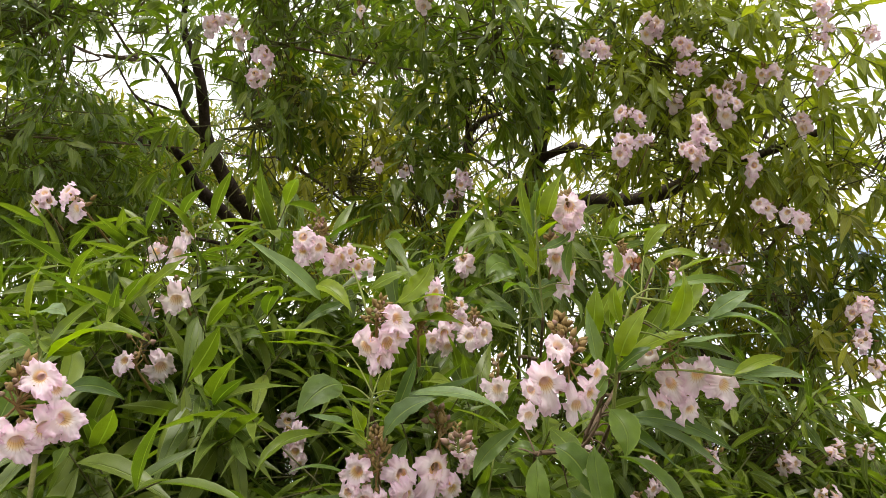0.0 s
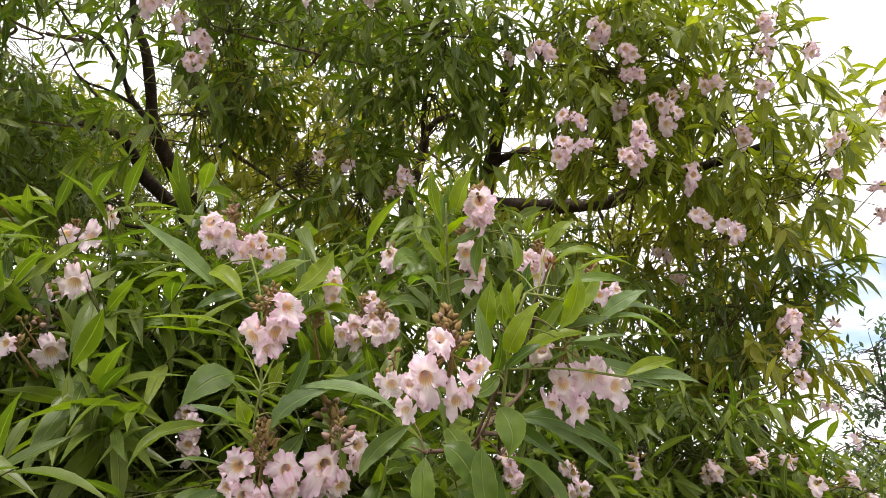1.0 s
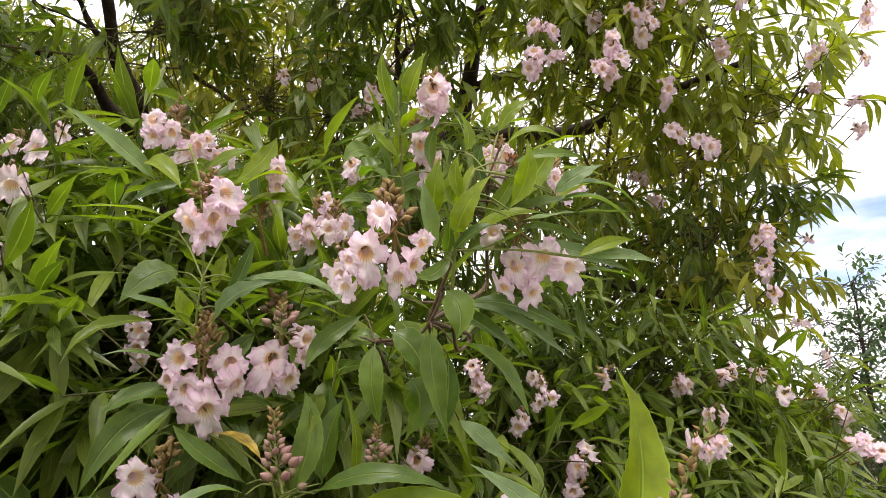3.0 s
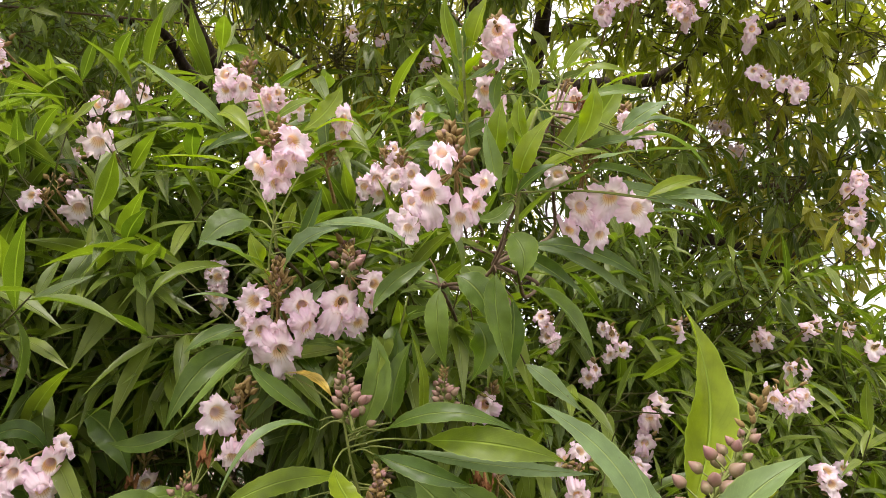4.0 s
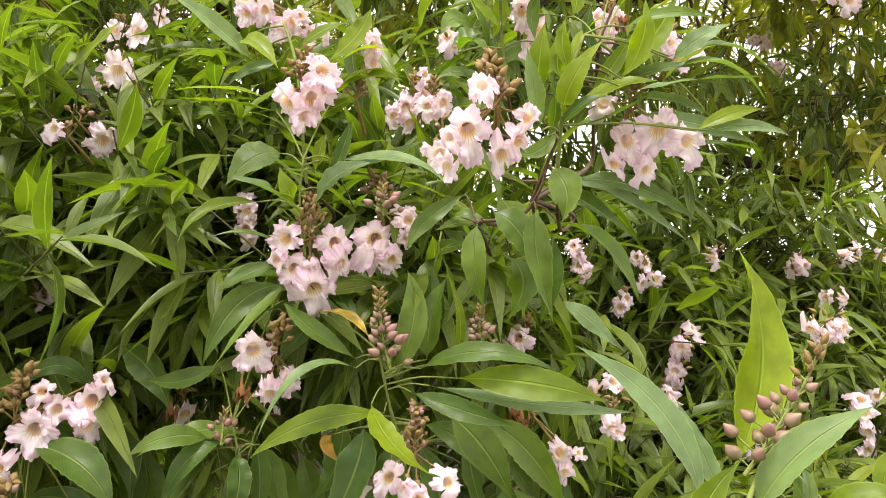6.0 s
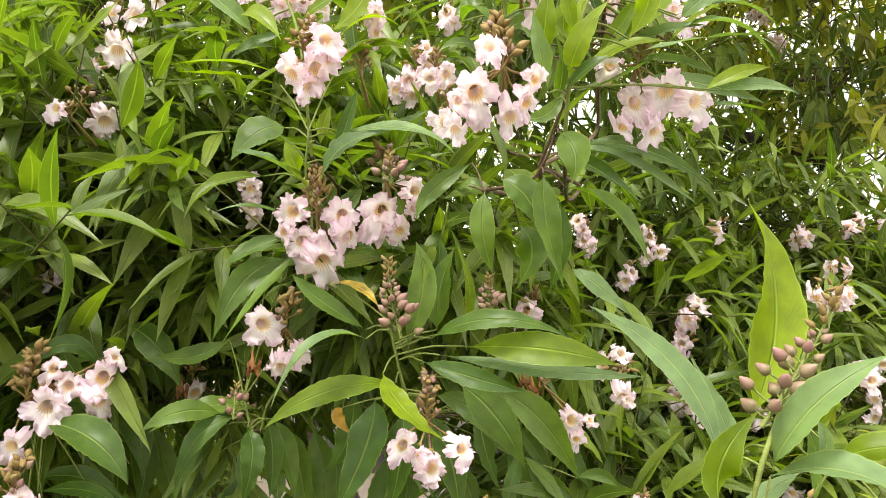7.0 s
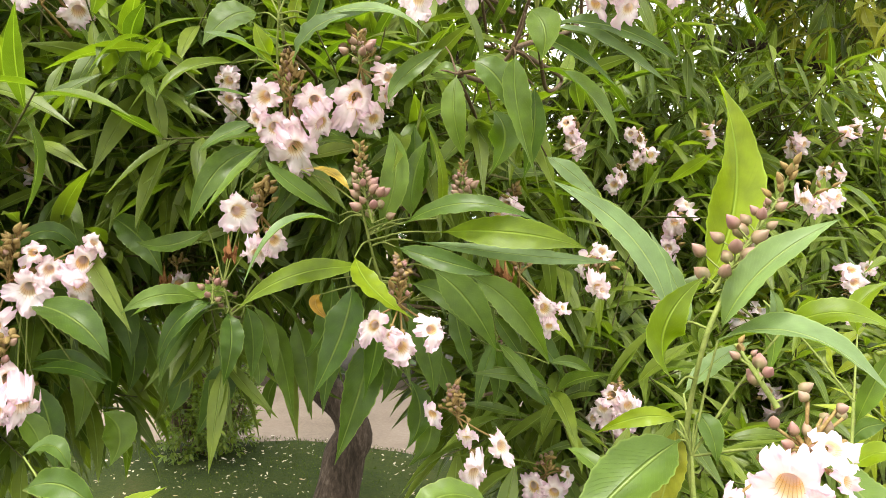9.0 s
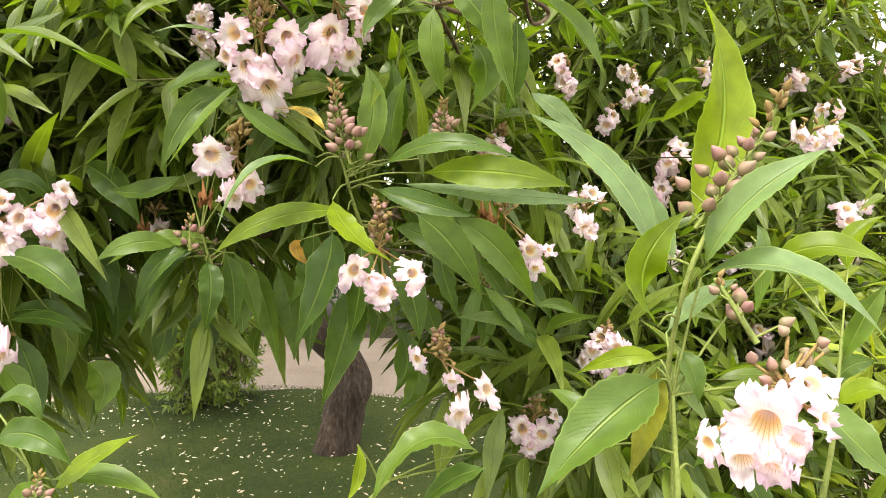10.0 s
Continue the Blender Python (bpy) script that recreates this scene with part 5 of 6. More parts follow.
shoot(((0.027, 0.662, 1.209), (0.032, 0.664, 1.228), (0.049, 0.677, 1.242)), (
    (0.124, 0.675, 1.269, 0.079, 0.653, 1.286, 0.043, 0.637, 1.244, 0.031, 0),
    (0.065, 0.671, 1.270, 0.052, 0.659, 1.260, 0.036, 0.655, 1.228, 0.017, 0),
    (0.028, 0.649, 1.284, 0.029, 0.647, 1.260, 0.018, 0.644, 1.237, 0.011, 1),
    (0.131, 0.674, 1.255, 0.103, 0.662, 1.250, 0.075, 0.658, 1.227, 0.025, 0),
), 20, False, young)
shoot(((-0.327, 0.576, 1.654), (-0.326, 0.565, 1.684), (-0.327, 0.554, 1.715), (-0.332, 0.545, 1.740)), (
    (-0.313, 0.538, 1.700, -0.263, 0.510, 1.720, -0.219, 0.513, 1.711, 0.020, 1),
    (-0.321, 0.547, 1.704, -0.295, 0.528, 1.727, -0.268, 0.521, 1.748, 0.017, 1),
    (-0.325, 0.544, 1.713, -0.337, 0.531, 1.719, -0.351, 0.537, 1.702, 0.019, 0),
    (-0.309, 0.566, 1.682, -0.278, 0.554, 1.686, -0.247, 0.548, 1.673, 0.015, 0),
    (-0.332, 0.545, 1.740, -0.312, 0.533, 1.744, -0.293, 0.525, 1.735, 0.017, 2),
    (-0.336, 0.546, 1.736, -0.332, 0.537, 1.762, -0.325, 0.531, 1.779, 0.013, 1),
    (-0.335, 0.554, 1.687, -0.342, 0.550, 1.669, -0.355, 0.560, 1.640, 0.021, 0),
    (-0.323, 0.541, 1.721, -0.298, 0.534, 1.710, -0.280, 0.534, 1.713, 0.014, 1),
), 21, False, young)
shoot(((-0.298, 0.975, 1.738), (-0.306, 0.971, 1.775), (-0.306, 0.957, 1.809)), (
    (-0.301, 0.948, 1.807, -0.318, 0.925, 1.819, -0.342, 0.915, 1.808, 0.020, 0),
    (-0.299, 0.949, 1.800, -0.272, 0.938, 1.816, -0.232, 0.932, 1.807, 0.020, 0),
    (-0.302, 0.960, 1.787, -0.327, 0.949, 1.777, -0.340, 0.942, 1.745, 0.024, 0),
    (-0.298, 0.961, 1.780, -0.264, 0.954, 1.767, -0.241, 0.948, 1.733, 0.024, 0),
    (-0.304, 0.957, 1.813, -0.299, 0.955, 1.839, -0.311, 0.951, 1.869, 0.019, 1),
    (-0.301, 0.961, 1.773, -0.282, 0.955, 1.741, -0.285, 0.959, 1.705, 0.025, 0),
), 22, False)
shoot(((0.093, 0.834, 1.765), (0.095, 0.830, 1.808), (0.099, 0.815, 1.854), (0.102, 0.802, 1.887)), (
    (0.099, 0.806, 1.844, 0.088, 0.792, 1.876, 0.070, 0.788, 1.908, 0.018, 0),
    (0.103, 0.805, 1.854, 0.112, 0.793, 1.883, 0.101, 0.789, 1.912, 0.018, 1),
    (0.084, 0.803, 1.865, 0.065, 0.782, 1.867, 0.050, 0.773, 1.845, 0.027, 0),
    (0.126, 0.822, 1.805, 0.116, 0.809, 1.821, 0.111, 0.807, 1.846, 0.021, 0),
    (0.098, 0.818, 1.824, 0.128, 0.808, 1.839, 0.152, 0.809, 1.843, 0.018, 0),
    (0.092, 0.829, 1.815, 0.067, 0.816, 1.823, 0.044, 0.806, 1.810, 0.020, 0),
    (0.109, 0.804, 1.875, 0.139, 0.803, 1.900, 0.144, 0.800, 1.930, 0.018, 1),
), 23, False)
shoot(((0.000, 0.863, 1.430), (-0.012, 0.860, 1.411), (-0.019, 0.857, 1.387)), (
    (-0.023, 0.840, 1.420, -0.048, 0.834, 1.378, -0.060, 0.826, 1.305, 0.038, 0),
    (0.001, 0.799, 1.396, -0.010, 0.783, 1.346, -0.035, 0.774, 1.269, 0.041, 0),
    (0.031, 0.856, 1.340, 0.043, 0.853, 1.299, 0.027, 0.849, 1.262, 0.030, 0),
    (-0.001, 0.877, 1.371, 0.009, 0.875, 1.345, -0.004, 0.871, 1.308, 0.028, 0),
    (0.061, 0.842, 1.376, 0.073, 0.840, 1.346, 0.076, 0.838, 1.328, 0.024, 0),
    (0.130, 0.847, 1.375, 0.166, 0.846, 1.339, 0.181, 0.845, 1.315, 0.029, 0),
    (-0.059, 0.839, 1.438, -0.050, 0.838, 1.420, -0.058, 0.836, 1.404, 0.020, 3),
    (0.112, 0.868, 1.397, 0.130, 0.865, 1.348, 0.123, 0.861, 1.311, 0.027, 0),
    (0.051, 0.893, 1.289, 0.047, 0.890, 1.256, 0.024, 0.886, 1.231, 0.028, 0),
), 24, False)
shoot(((0.354, 0.572, 1.273), (0.362, 0.576, 1.312), (0.371, 0.590, 1.346), (0.380, 0.605, 1.382)), (
    (0.380, 0.603, 1.366, 0.391, 0.597, 1.400, 0.406, 0.600, 1.422, 0.017, 0),
    (0.371, 0.590, 1.339, 0.385, 0.582, 1.353, 0.398, 0.573, 1.352, 0.018, 1),
    (0.405, 0.651, 1.424, 0.409, 0.653, 1.449, 0.435, 0.657, 1.465, 0.018, 1),
    (0.325, 0.627, 1.452, 0.333, 0.626, 1.427, 0.327, 0.622, 1.395, 0.015, 0),
    (0.291, 0.550, 1.306, 0.306, 0.550, 1.292, 0.309, 0.548, 1.267, 0.023, 0),
    (0.416, 0.626, 1.361, 0.394, 0.623, 1.357, 0.386, 0.621, 1.341, 0.015, 0),
), 27, False, young)
shoot(((-0.137, 0.768, 1.418), (-0.142, 0.767, 1.435), (-0.145, 0.766, 1.451)), (
    (-0.159, 0.746, 1.438, -0.186, 0.714, 1.444, -0.218, 0.703, 1.427, 0.023, 0),
    (-0.149, 0.747, 1.435, -0.173, 0.726, 1.420, -0.195, 0.727, 1.379, 0.024, 0),
    (-0.138, 0.758, 1.423, -0.127, 0.740, 1.397, -0.137, 0.742, 1.353, 0.025, 0),
    (-0.123, 0.769, 1.429, -0.117, 0.771, 1.396, -0.120, 0.773, 1.352, 0.022, 0),
    (-0.118, 0.779, 1.428, -0.106, 0.782, 1.394, -0.098, 0.785, 1.352, 0.024, 0),
    (-0.178, 0.776, 1.416, -0.202, 0.776, 1.388, -0.219, 0.777, 1.343, 0.024, 0),
    (-0.107, 0.781, 1.587, -0.138, 0.740, 1.564, -0.161, 0.722, 1.506, 0.030, 0),
    (-0.121, 0.779, 1.602, -0.143, 0.758, 1.596, -0.161, 0.748, 1.577, 0.019, 0),
    (-0.063, 0.805, 1.576, -0.078, 0.795, 1.552, -0.109, 0.785, 1.506, 0.028, 0),
    (-0.167, 0.782, 1.506, -0.198, 0.761, 1.490, -0.222, 0.739, 1.494, 0.022, 0),
), 28, False)
shoot(((-0.372, 0.895, 1.412), (-0.369, 0.896, 1.386), (-0.365, 0.898, 1.359)), (
    (-0.360, 0.777, 1.367, -0.309, 0.770, 1.371, -0.263, 0.774, 1.348, 0.023, 0),
    (-0.325, 0.877, 1.416, -0.302, 0.882, 1.364, -0.311, 0.884, 1.311, 0.034, 0),
    (-0.308, 0.899, 1.406, -0.285, 0.904, 1.346, -0.278, 0.907, 1.292, 0.030, 0),
    (-0.452, 0.870, 1.395, -0.424, 0.875, 1.350, -0.438, 0.877, 1.296, 0.034, 0),
    (-0.396, 0.926, 1.359, -0.378, 0.929, 1.318, -0.396, 0.931, 1.270, 0.036, 0),
    (-0.431, 0.923, 1.373, -0.420, 0.926, 1.331, -0.434, 0.928, 1.281, 0.033, 0),
    (-0.292, 0.931, 1.388, -0.267, 0.935, 1.346, -0.271, 0.937, 1.303, 0.029, 0),
    (-0.385, 0.956, 1.367, -0.374, 0.959, 1.324, -0.384, 0.962, 1.267, 0.031, 0),
), 25, False)
shoot(((0.158, 0.660, 1.671), (0.159, 0.637, 1.705), (0.162, 0.619, 1.739), (0.173, 0.607, 1.774)), (
    (0.158, 0.620, 1.714, 0.166, 0.604, 1.741, 0.187, 0.599, 1.767, 0.021, 1),
    (0.203, 0.615, 1.742, 0.216, 0.599, 1.768, 0.216, 0.593, 1.798, 0.019, 1),
    (0.206, 0.616, 1.784, 0.238, 0.606, 1.791, 0.270, 0.608, 1.787, 0.011, 0),
    (0.241, 0.613, 1.756, 0.259, 0.601, 1.769, 0.281, 0.600, 1.779, 0.018, 2),
    (0.239, 0.613, 1.759, 0.280, 0.603, 1.763, 0.313, 0.609, 1.744, 0.012, 2),
    (0.211, 0.618, 1.733, 0.257, 0.608, 1.739, 0.311, 0.609, 1.741, 0.014, 2),
    (0.265, 0.636, 1.707, 0.291, 0.634, 1.720, 0.316, 0.634, 1.724, 0.014, 1),
    (0.275, 0.636, 1.707, 0.308, 0.636, 1.711, 0.338, 0.639, 1.704, 0.013, 2),
    (0.143, 0.631, 1.706, 0.136, 0.615, 1.732, 0.130, 0.607, 1.765, 0.018, 2),
    (0.150, 0.642, 1.704, 0.154, 0.627, 1.727, 0.147, 0.621, 1.752, 0.015, 0),
    (0.156, 0.631, 1.708, 0.176, 0.618, 1.724, 0.195, 0.618, 1.729, 0.014, 0),
    (0.165, 0.622, 1.750, 0.158, 0.617, 1.771, 0.161, 0.613, 1.792, 0.013, 1),
), 26, False)
shoot(((0.118, 0.793, 1.803), (0.113, 0.773, 1.848), (0.110, 0.754, 1.885), (0.108, 0.746, 1.920)), (
    (0.105, 0.743, 1.889, 0.092, 0.725, 1.918, 0.090, 0.718, 1.952, 0.018, 1),
    (0.118, 0.740, 1.902, 0.125, 0.725, 1.927, 0.138, 0.719, 1.956, 0.024, 1),
    (0.147, 0.766, 1.835, 0.143, 0.760, 1.862, 0.152, 0.755, 1.887, 0.017, 0),
    (0.069, 0.766, 1.824, 0.085, 0.745, 1.828, 0.103, 0.741, 1.804, 0.025, 0),
    (0.108, 0.757, 1.873, 0.135, 0.746, 1.880, 0.147, 0.743, 1.892, 0.018, 0),
    (0.111, 0.762, 1.849, 0.090, 0.757, 1.867, 0.076, 0.753, 1.884, 0.018, 1),
), 29, False)

# flower clusters that hang nearest
cluster((0.107, 0.587, 1.713), (
    (0.086, 0.580, 1.691, -0.030, -0.906, -0.422, 0.0421),
    (0.096, 0.570, 1.722, -0.161, -0.890, 0.427, 0.0330),
    (0.073, 0.580, 1.686, -0.427, -0.808, -0.407, 0.0247),
    (0.111, 0.586, 1.674, 0.071, -0.853, -0.516, 0.0293),
    (0.123, 0.583, 1.684, 0.418, -0.844, -0.336, 0.0275),
    (0.129, 0.578, 1.700, 0.526, -0.833, -0.173, 0.0293),
    (0.071, 0.585, 1.666, -0.088, -0.766, -0.637, 0.0266),
), 12, 1)
cluster((0.217, 0.654, 1.736), (
    (0.214, 0.652, 1.703, -0.197, -0.912, -0.360, 0.0398),
    (0.238, 0.645, 1.710, -0.045, -0.923, -0.383, 0.0398),
    (0.194, 0.646, 1.732, -0.382, -0.924, -0.028, 0.0294),
    (0.260, 0.643, 1.700, 0.316, -0.880, -0.354, 0.0351),
    (0.205, 0.658, 1.684, -0.203, -0.751, -0.628, 0.0266),
    (0.230, 0.655, 1.679, -0.068, -0.714, -0.697, 0.0256),
), 8, 2)
cluster((-0.066, 0.731, 1.629), (
    (-0.085, 0.713, 1.626, -0.079, -0.938, -0.338, 0.0389),
    (-0.093, 0.713, 1.607, -0.340, -0.860, -0.380, 0.0281),
    (-0.077, 0.719, 1.599, 0.111, -0.913, -0.393, 0.0356),
    (-0.062, 0.724, 1.598, 0.351, -0.776, -0.524, 0.0270),
    (-0.059, 0.726, 1.580, 0.309, -0.801, -0.513, 0.0464),
    (-0.041, 0.727, 1.624, 0.429, -0.878, -0.211, 0.0432),
    (-0.036, 0.730, 1.604, 0.437, -0.650, -0.622, 0.0367),
), 16, 3)
cluster((-0.004, 0.753, 1.661), (
    (-0.007, 0.745, 1.630, 0.192, -0.965, -0.178, 0.0471),
    (-0.010, 0.746, 1.616, 0.082, -0.678, -0.730, 0.0285),
    (0.010, 0.751, 1.611, 0.357, -0.728, -0.586, 0.0362),
    (0.025, 0.748, 1.650, 0.654, -0.756, 0.038, 0.0362),
    (0.023, 0.750, 1.633, 0.594, -0.691, -0.411, 0.0252),
), 8, 4)
cluster((-0.100, 0.750, 1.518), (
    (-0.116, 0.732, 1.523, 0.342, -0.939, 0.033, 0.0434),
    (-0.100, 0.735, 1.483, 0.169, -0.546, -0.820, 0.0356),
    (-0.084, 0.741, 1.495, 0.711, -0.683, -0.167, 0.0345),
), 10, 5)
cluster((-0.067, 0.679, 1.762), (
    (-0.045, 0.669, 1.770, 0.718, -0.648, -0.252, 0.0378),
    (-0.076, 0.670, 1.741, -0.099, -0.908, -0.408, 0.0401),
    (-0.055, 0.675, 1.746, 0.298, -0.802, -0.517, 0.0424),
    (-0.061, 0.678, 1.731, 0.319, -0.686, -0.654, 0.0321),
    (-0.043, 0.676, 1.755, 0.641, -0.616, -0.458, 0.0286),
), 10, 6)
cluster((-0.162, 0.862, 1.927), (
    (-0.183, 0.841, 1.923, 0.043, -0.989, -0.141, 0.0357),
    (-0.163, 0.854, 1.913, 0.318, -0.855, -0.409, 0.0412),
    (-0.183, 0.849, 1.906, 0.041, -0.809, -0.586, 0.0316),
    (-0.136, 0.868, 1.903, 0.503, -0.702, -0.505, 0.0398),
    (-0.114, 0.879, 1.894, 0.668, -0.646, -0.369, 0.0343),
    (-0.145, 0.868, 1.895, 0.337, -0.671, -0.660, 0.0357),
    (-0.123, 0.868, 1.912, 0.648, -0.742, -0.171, 0.0275),
    (-0.099, 0.882, 1.897, 0.749, -0.605, -0.271, 0.0275),
), 8, 7)
cluster((-0.465, 1.084, 1.996), (
    (-0.472, 1.070, 1.985, 0.199, -0.901, -0.385, 0.0393),
    (-0.443, 1.086, 1.987, 0.442, -0.784, -0.437, 0.0474),
), 3, 8)
cluster((-0.353, 0.889, 1.864), (
    (-0.352, 0.880, 1.849, 0.410, -0.611, -0.677, 0.0481),
), 1, 9)
cluster((-0.377, 0.851, 1.776), (
    (-0.351, 0.859, 1.756, 0.520, -0.733, -0.439, 0.0492),
), 3, 10)
cluster((0.011, 0.897, 1.823), (
    (0.002, 0.889, 1.806, -0.057, -0.875, -0.480, 0.0366),
    (0.025, 0.887, 1.821, 0.211, -0.925, -0.317, 0.0366),
    (-0.013, 0.890, 1.796, -0.216, -0.818, -0.533, 0.0338),
    (0.043, 0.891, 1.815, 0.516, -0.780, -0.353, 0.0324),
    (0.025, 0.879, 1.843, 0.290, -0.947, 0.138, 0.0295),
    (0.006, 0.895, 1.789, 0.118, -0.735, -0.667, 0.0309),
), 8, 11)
cluster((0.058, 0.722, 1.729), (
    (0.056, 0.715, 1.707, 0.269, -0.780, -0.565, 0.0335),
), 2, 12)
cluster((0.147, 0.743, 1.918), (
    (0.145, 0.729, 1.917, -0.132, -0.904, -0.406, 0.0405),
    (0.143, 0.740, 1.898, 0.065, -0.729, -0.681, 0.0331),
    (0.155, 0.736, 1.904, 0.343, -0.821, -0.456, 0.0307),
), 5, 13)
cluster((0.132, 0.775, 1.877), (
    (0.133, 0.767, 1.867, -0.113, -0.900, -0.421, 0.0373),
    (0.149, 0.774, 1.851, 0.143, -0.714, -0.685, 0.0336),
    (0.145, 0.780, 1.837, 0.058, -0.636, -0.769, 0.0273),
), 5, 14)
cluster((0.230, 0.850, 1.890), (
    (0.222, 0.843, 1.878, -0.294, -0.837, -0.462, 0.0330),
    (0.239, 0.836, 1.889, -0.041, -0.946, -0.321, 0.0316),
    (0.229, 0.846, 1.868, -0.109, -0.729, -0.676, 0.0302),
    (0.217, 0.838, 1.891, -0.459, -0.881, -0.111, 0.0275),
), 12, 15)
cluster((0.308, 0.866, 1.871), (
    (0.304, 0.854, 1.869, -0.301, -0.880, -0.368, 0.0324),
    (0.312, 0.859, 1.852, -0.106, -0.737, -0.668, 0.0309),
    (0.333, 0.851, 1.858, 0.161, -0.914, -0.374, 0.0239),
), 8, 16)
cluster((0.248, 1.197, 1.663), (
    (0.235, 1.187, 1.675, -0.277, -0.958, 0.070, 0.0312),
    (0.246, 1.189, 1.644, -0.110, -0.953, -0.283, 0.0366),
    (0.256, 1.189, 1.632, 0.177, -0.875, -0.450, 0.0312),
    (0.243, 1.188, 1.661, -0.107, -0.989, -0.104, 0.0298),
), 4, 17)
cluster((0.353, 1.213, 1.642), (
    (0.351, 1.203, 1.650, -0.199, -0.976, -0.094, 0.0320),
    (0.337, 1.205, 1.660, -0.423, -0.903, 0.077, 0.0292),
    (0.367, 1.201, 1.625, 0.088, -0.926, -0.367, 0.0320),
    (0.347, 1.206, 1.617, -0.187, -0.878, -0.440, 0.0306),
), 8, 18)
cluster((0.322, 1.222, 1.597), (
    (0.313, 1.214, 1.580, -0.256, -0.913, -0.317, 0.0334),
    (0.324, 1.212, 1.595, 0.025, -0.999, -0.042, 0.0306),
), 3, 19)
cluster((0.145, 0.930, 1.535), (
    (0.138, 0.918, 1.535, -0.119, -0.989, -0.089, 0.0426),
    (0.128, 0.918, 1.525, -0.288, -0.890, -0.353, 0.0302),
), 4, 20)
cluster((-0.182, 0.876, 1.669), (
    (-0.177, 0.863, 1.675, 0.257, -0.965, -0.058, 0.0320),
    (-0.178, 0.866, 1.655, 0.344, -0.844, -0.412, 0.0306),
    (-0.174, 0.870, 1.641, 0.387, -0.698, -0.603, 0.0250),
), 4, 21)
cluster((-0.316, 0.691, 1.458), (
    (-0.295, 0.690, 1.451, 0.487, -0.873, 0.006, 0.0448),
    (-0.260, 0.715, 1.474, 0.551, -0.834, 0.023, 0.0436),
    (-0.261, 0.712, 1.452, 0.500, -0.745, -0.441, 0.0436),
    (-0.314, 0.672, 1.420, 0.520, -0.853, -0.054, 0.0389),
    (-0.252, 0.721, 1.493, 0.709, -0.591, 0.386, 0.0259),
    (-0.294, 0.694, 1.484, 0.249, -0.810, 0.531, 0.0247),
    (-0.283, 0.700, 1.468, 0.544, -0.831, -0.117, 0.0294),
), 14, 22)
cluster((-0.305, 0.663, 1.380), (
    (-0.290, 0.657, 1.376, 0.644, -0.757, 0.111, 0.0458),
    (-0.280, 0.657, 1.353, 0.608, -0.723, -0.327, 0.0458),
    (-0.295, 0.646, 1.352, 0.414, -0.867, -0.276, 0.0343),
), 8, 23)
cluster((-0.237, 0.858, 1.459), (
    (-0.229, 0.847, 1.445, 0.434, -0.854, -0.287, 0.0353),
), 3, 24)
cluster((0.041, 0.703, 1.439), (
    (0.021, 0.686, 1.422, -0.004, -1.000, 0.026, 0.0353),
    (0.046, 0.685, 1.403, 0.153, -0.969, -0.194, 0.0363),
    (0.071, 0.690, 1.418, 0.474, -0.880, -0.018, 0.0334),
    (0.035, 0.686, 1.413, 0.020, -0.978, -0.210, 0.0245),
), 18, 25)
cluster((0.150, 0.809, 1.459), (
    (0.175, 0.791, 1.427, 0.207, -0.977, -0.059, 0.0321),
    (0.179, 0.788, 1.409, 0.083, -0.831, -0.550, 0.0252),
    (0.193, 0.789, 1.428, 0.431, -0.849, 0.306, 0.0195),
), 6, 26)
cluster((0.236, 0.850, 1.461), (
    (0.234, 0.836, 1.445, -0.068, -0.955, -0.287, 0.0319),
    (0.239, 0.835, 1.442, 0.323, -0.940, 0.112, 0.0184),
), 3, 27)
cluster((0.089, 0.762, 1.324), (
    (0.066, 0.749, 1.329, -0.429, -0.902, 0.052, 0.0291),
    (0.099, 0.746, 1.308, -0.094, -0.703, -0.705, 0.0270),
    (0.106, 0.736, 1.278, 0.090, -0.935, -0.344, 0.0378),
    (0.132, 0.745, 1.301, 0.436, -0.883, 0.175, 0.0356),
), 14, 28)
cluster((0.183, 0.880, 1.228), (
    (0.169, 0.865, 1.220, -0.232, -0.943, 0.240, 0.0393),
    (0.191, 0.862, 1.215, 0.139, -0.989, 0.049, 0.0366),
    (0.178, 0.858, 1.203, -0.051, -0.972, -0.231, 0.0327),
    (0.207, 0.867, 1.234, 0.476, -0.830, 0.292, 0.0262),
), 5, 29)
cluster((0.285, 0.988, 1.280), (
    (0.273, 0.975, 1.269, -0.330, -0.933, 0.146, 0.0412),
    (0.293, 0.973, 1.276, 0.030, -0.969, 0.246, 0.0397),
    (0.283, 0.971, 1.259, -0.156, -0.961, -0.228, 0.0368),
    (0.249, 0.978, 1.268, -0.575, -0.817, 0.048, 0.0294),
), 5, 30)
cluster((0.257, 0.397, 1.410), (
    (0.245, 0.384, 1.398, -0.405, -0.902, 0.148, 0.0363),
    (0.236, 0.382, 1.384, -0.410, -0.830, -0.377, 0.0213),
    (0.246, 0.378, 1.383, -0.199, -0.851, -0.486, 0.0191),
    (0.262, 0.383, 1.415, 0.030, -0.744, 0.667, 0.0221),
    (0.265, 0.378, 1.403, 0.524, -0.834, 0.172, 0.0152),
    (0.224, 0.387, 1.389, -0.650, -0.759, 0.031, 0.0172),
    (0.255, 0.379, 1.393, 0.165, -0.981, -0.101, 0.0177),
), 6, 31, young)
cluster((0.415, 1.273, 1.490), (
    (0.420, 1.262, 1.518, -0.260, -0.965, 0.004, 0.0349),
    (0.408, 1.264, 1.475, -0.335, -0.931, -0.147, 0.0305),
    (0.404, 1.264, 1.451, -0.144, -0.935, -0.325, 0.0334),
    (0.402, 1.259, 1.396, -0.244, -0.954, -0.177, 0.0320),
), 4, 32)
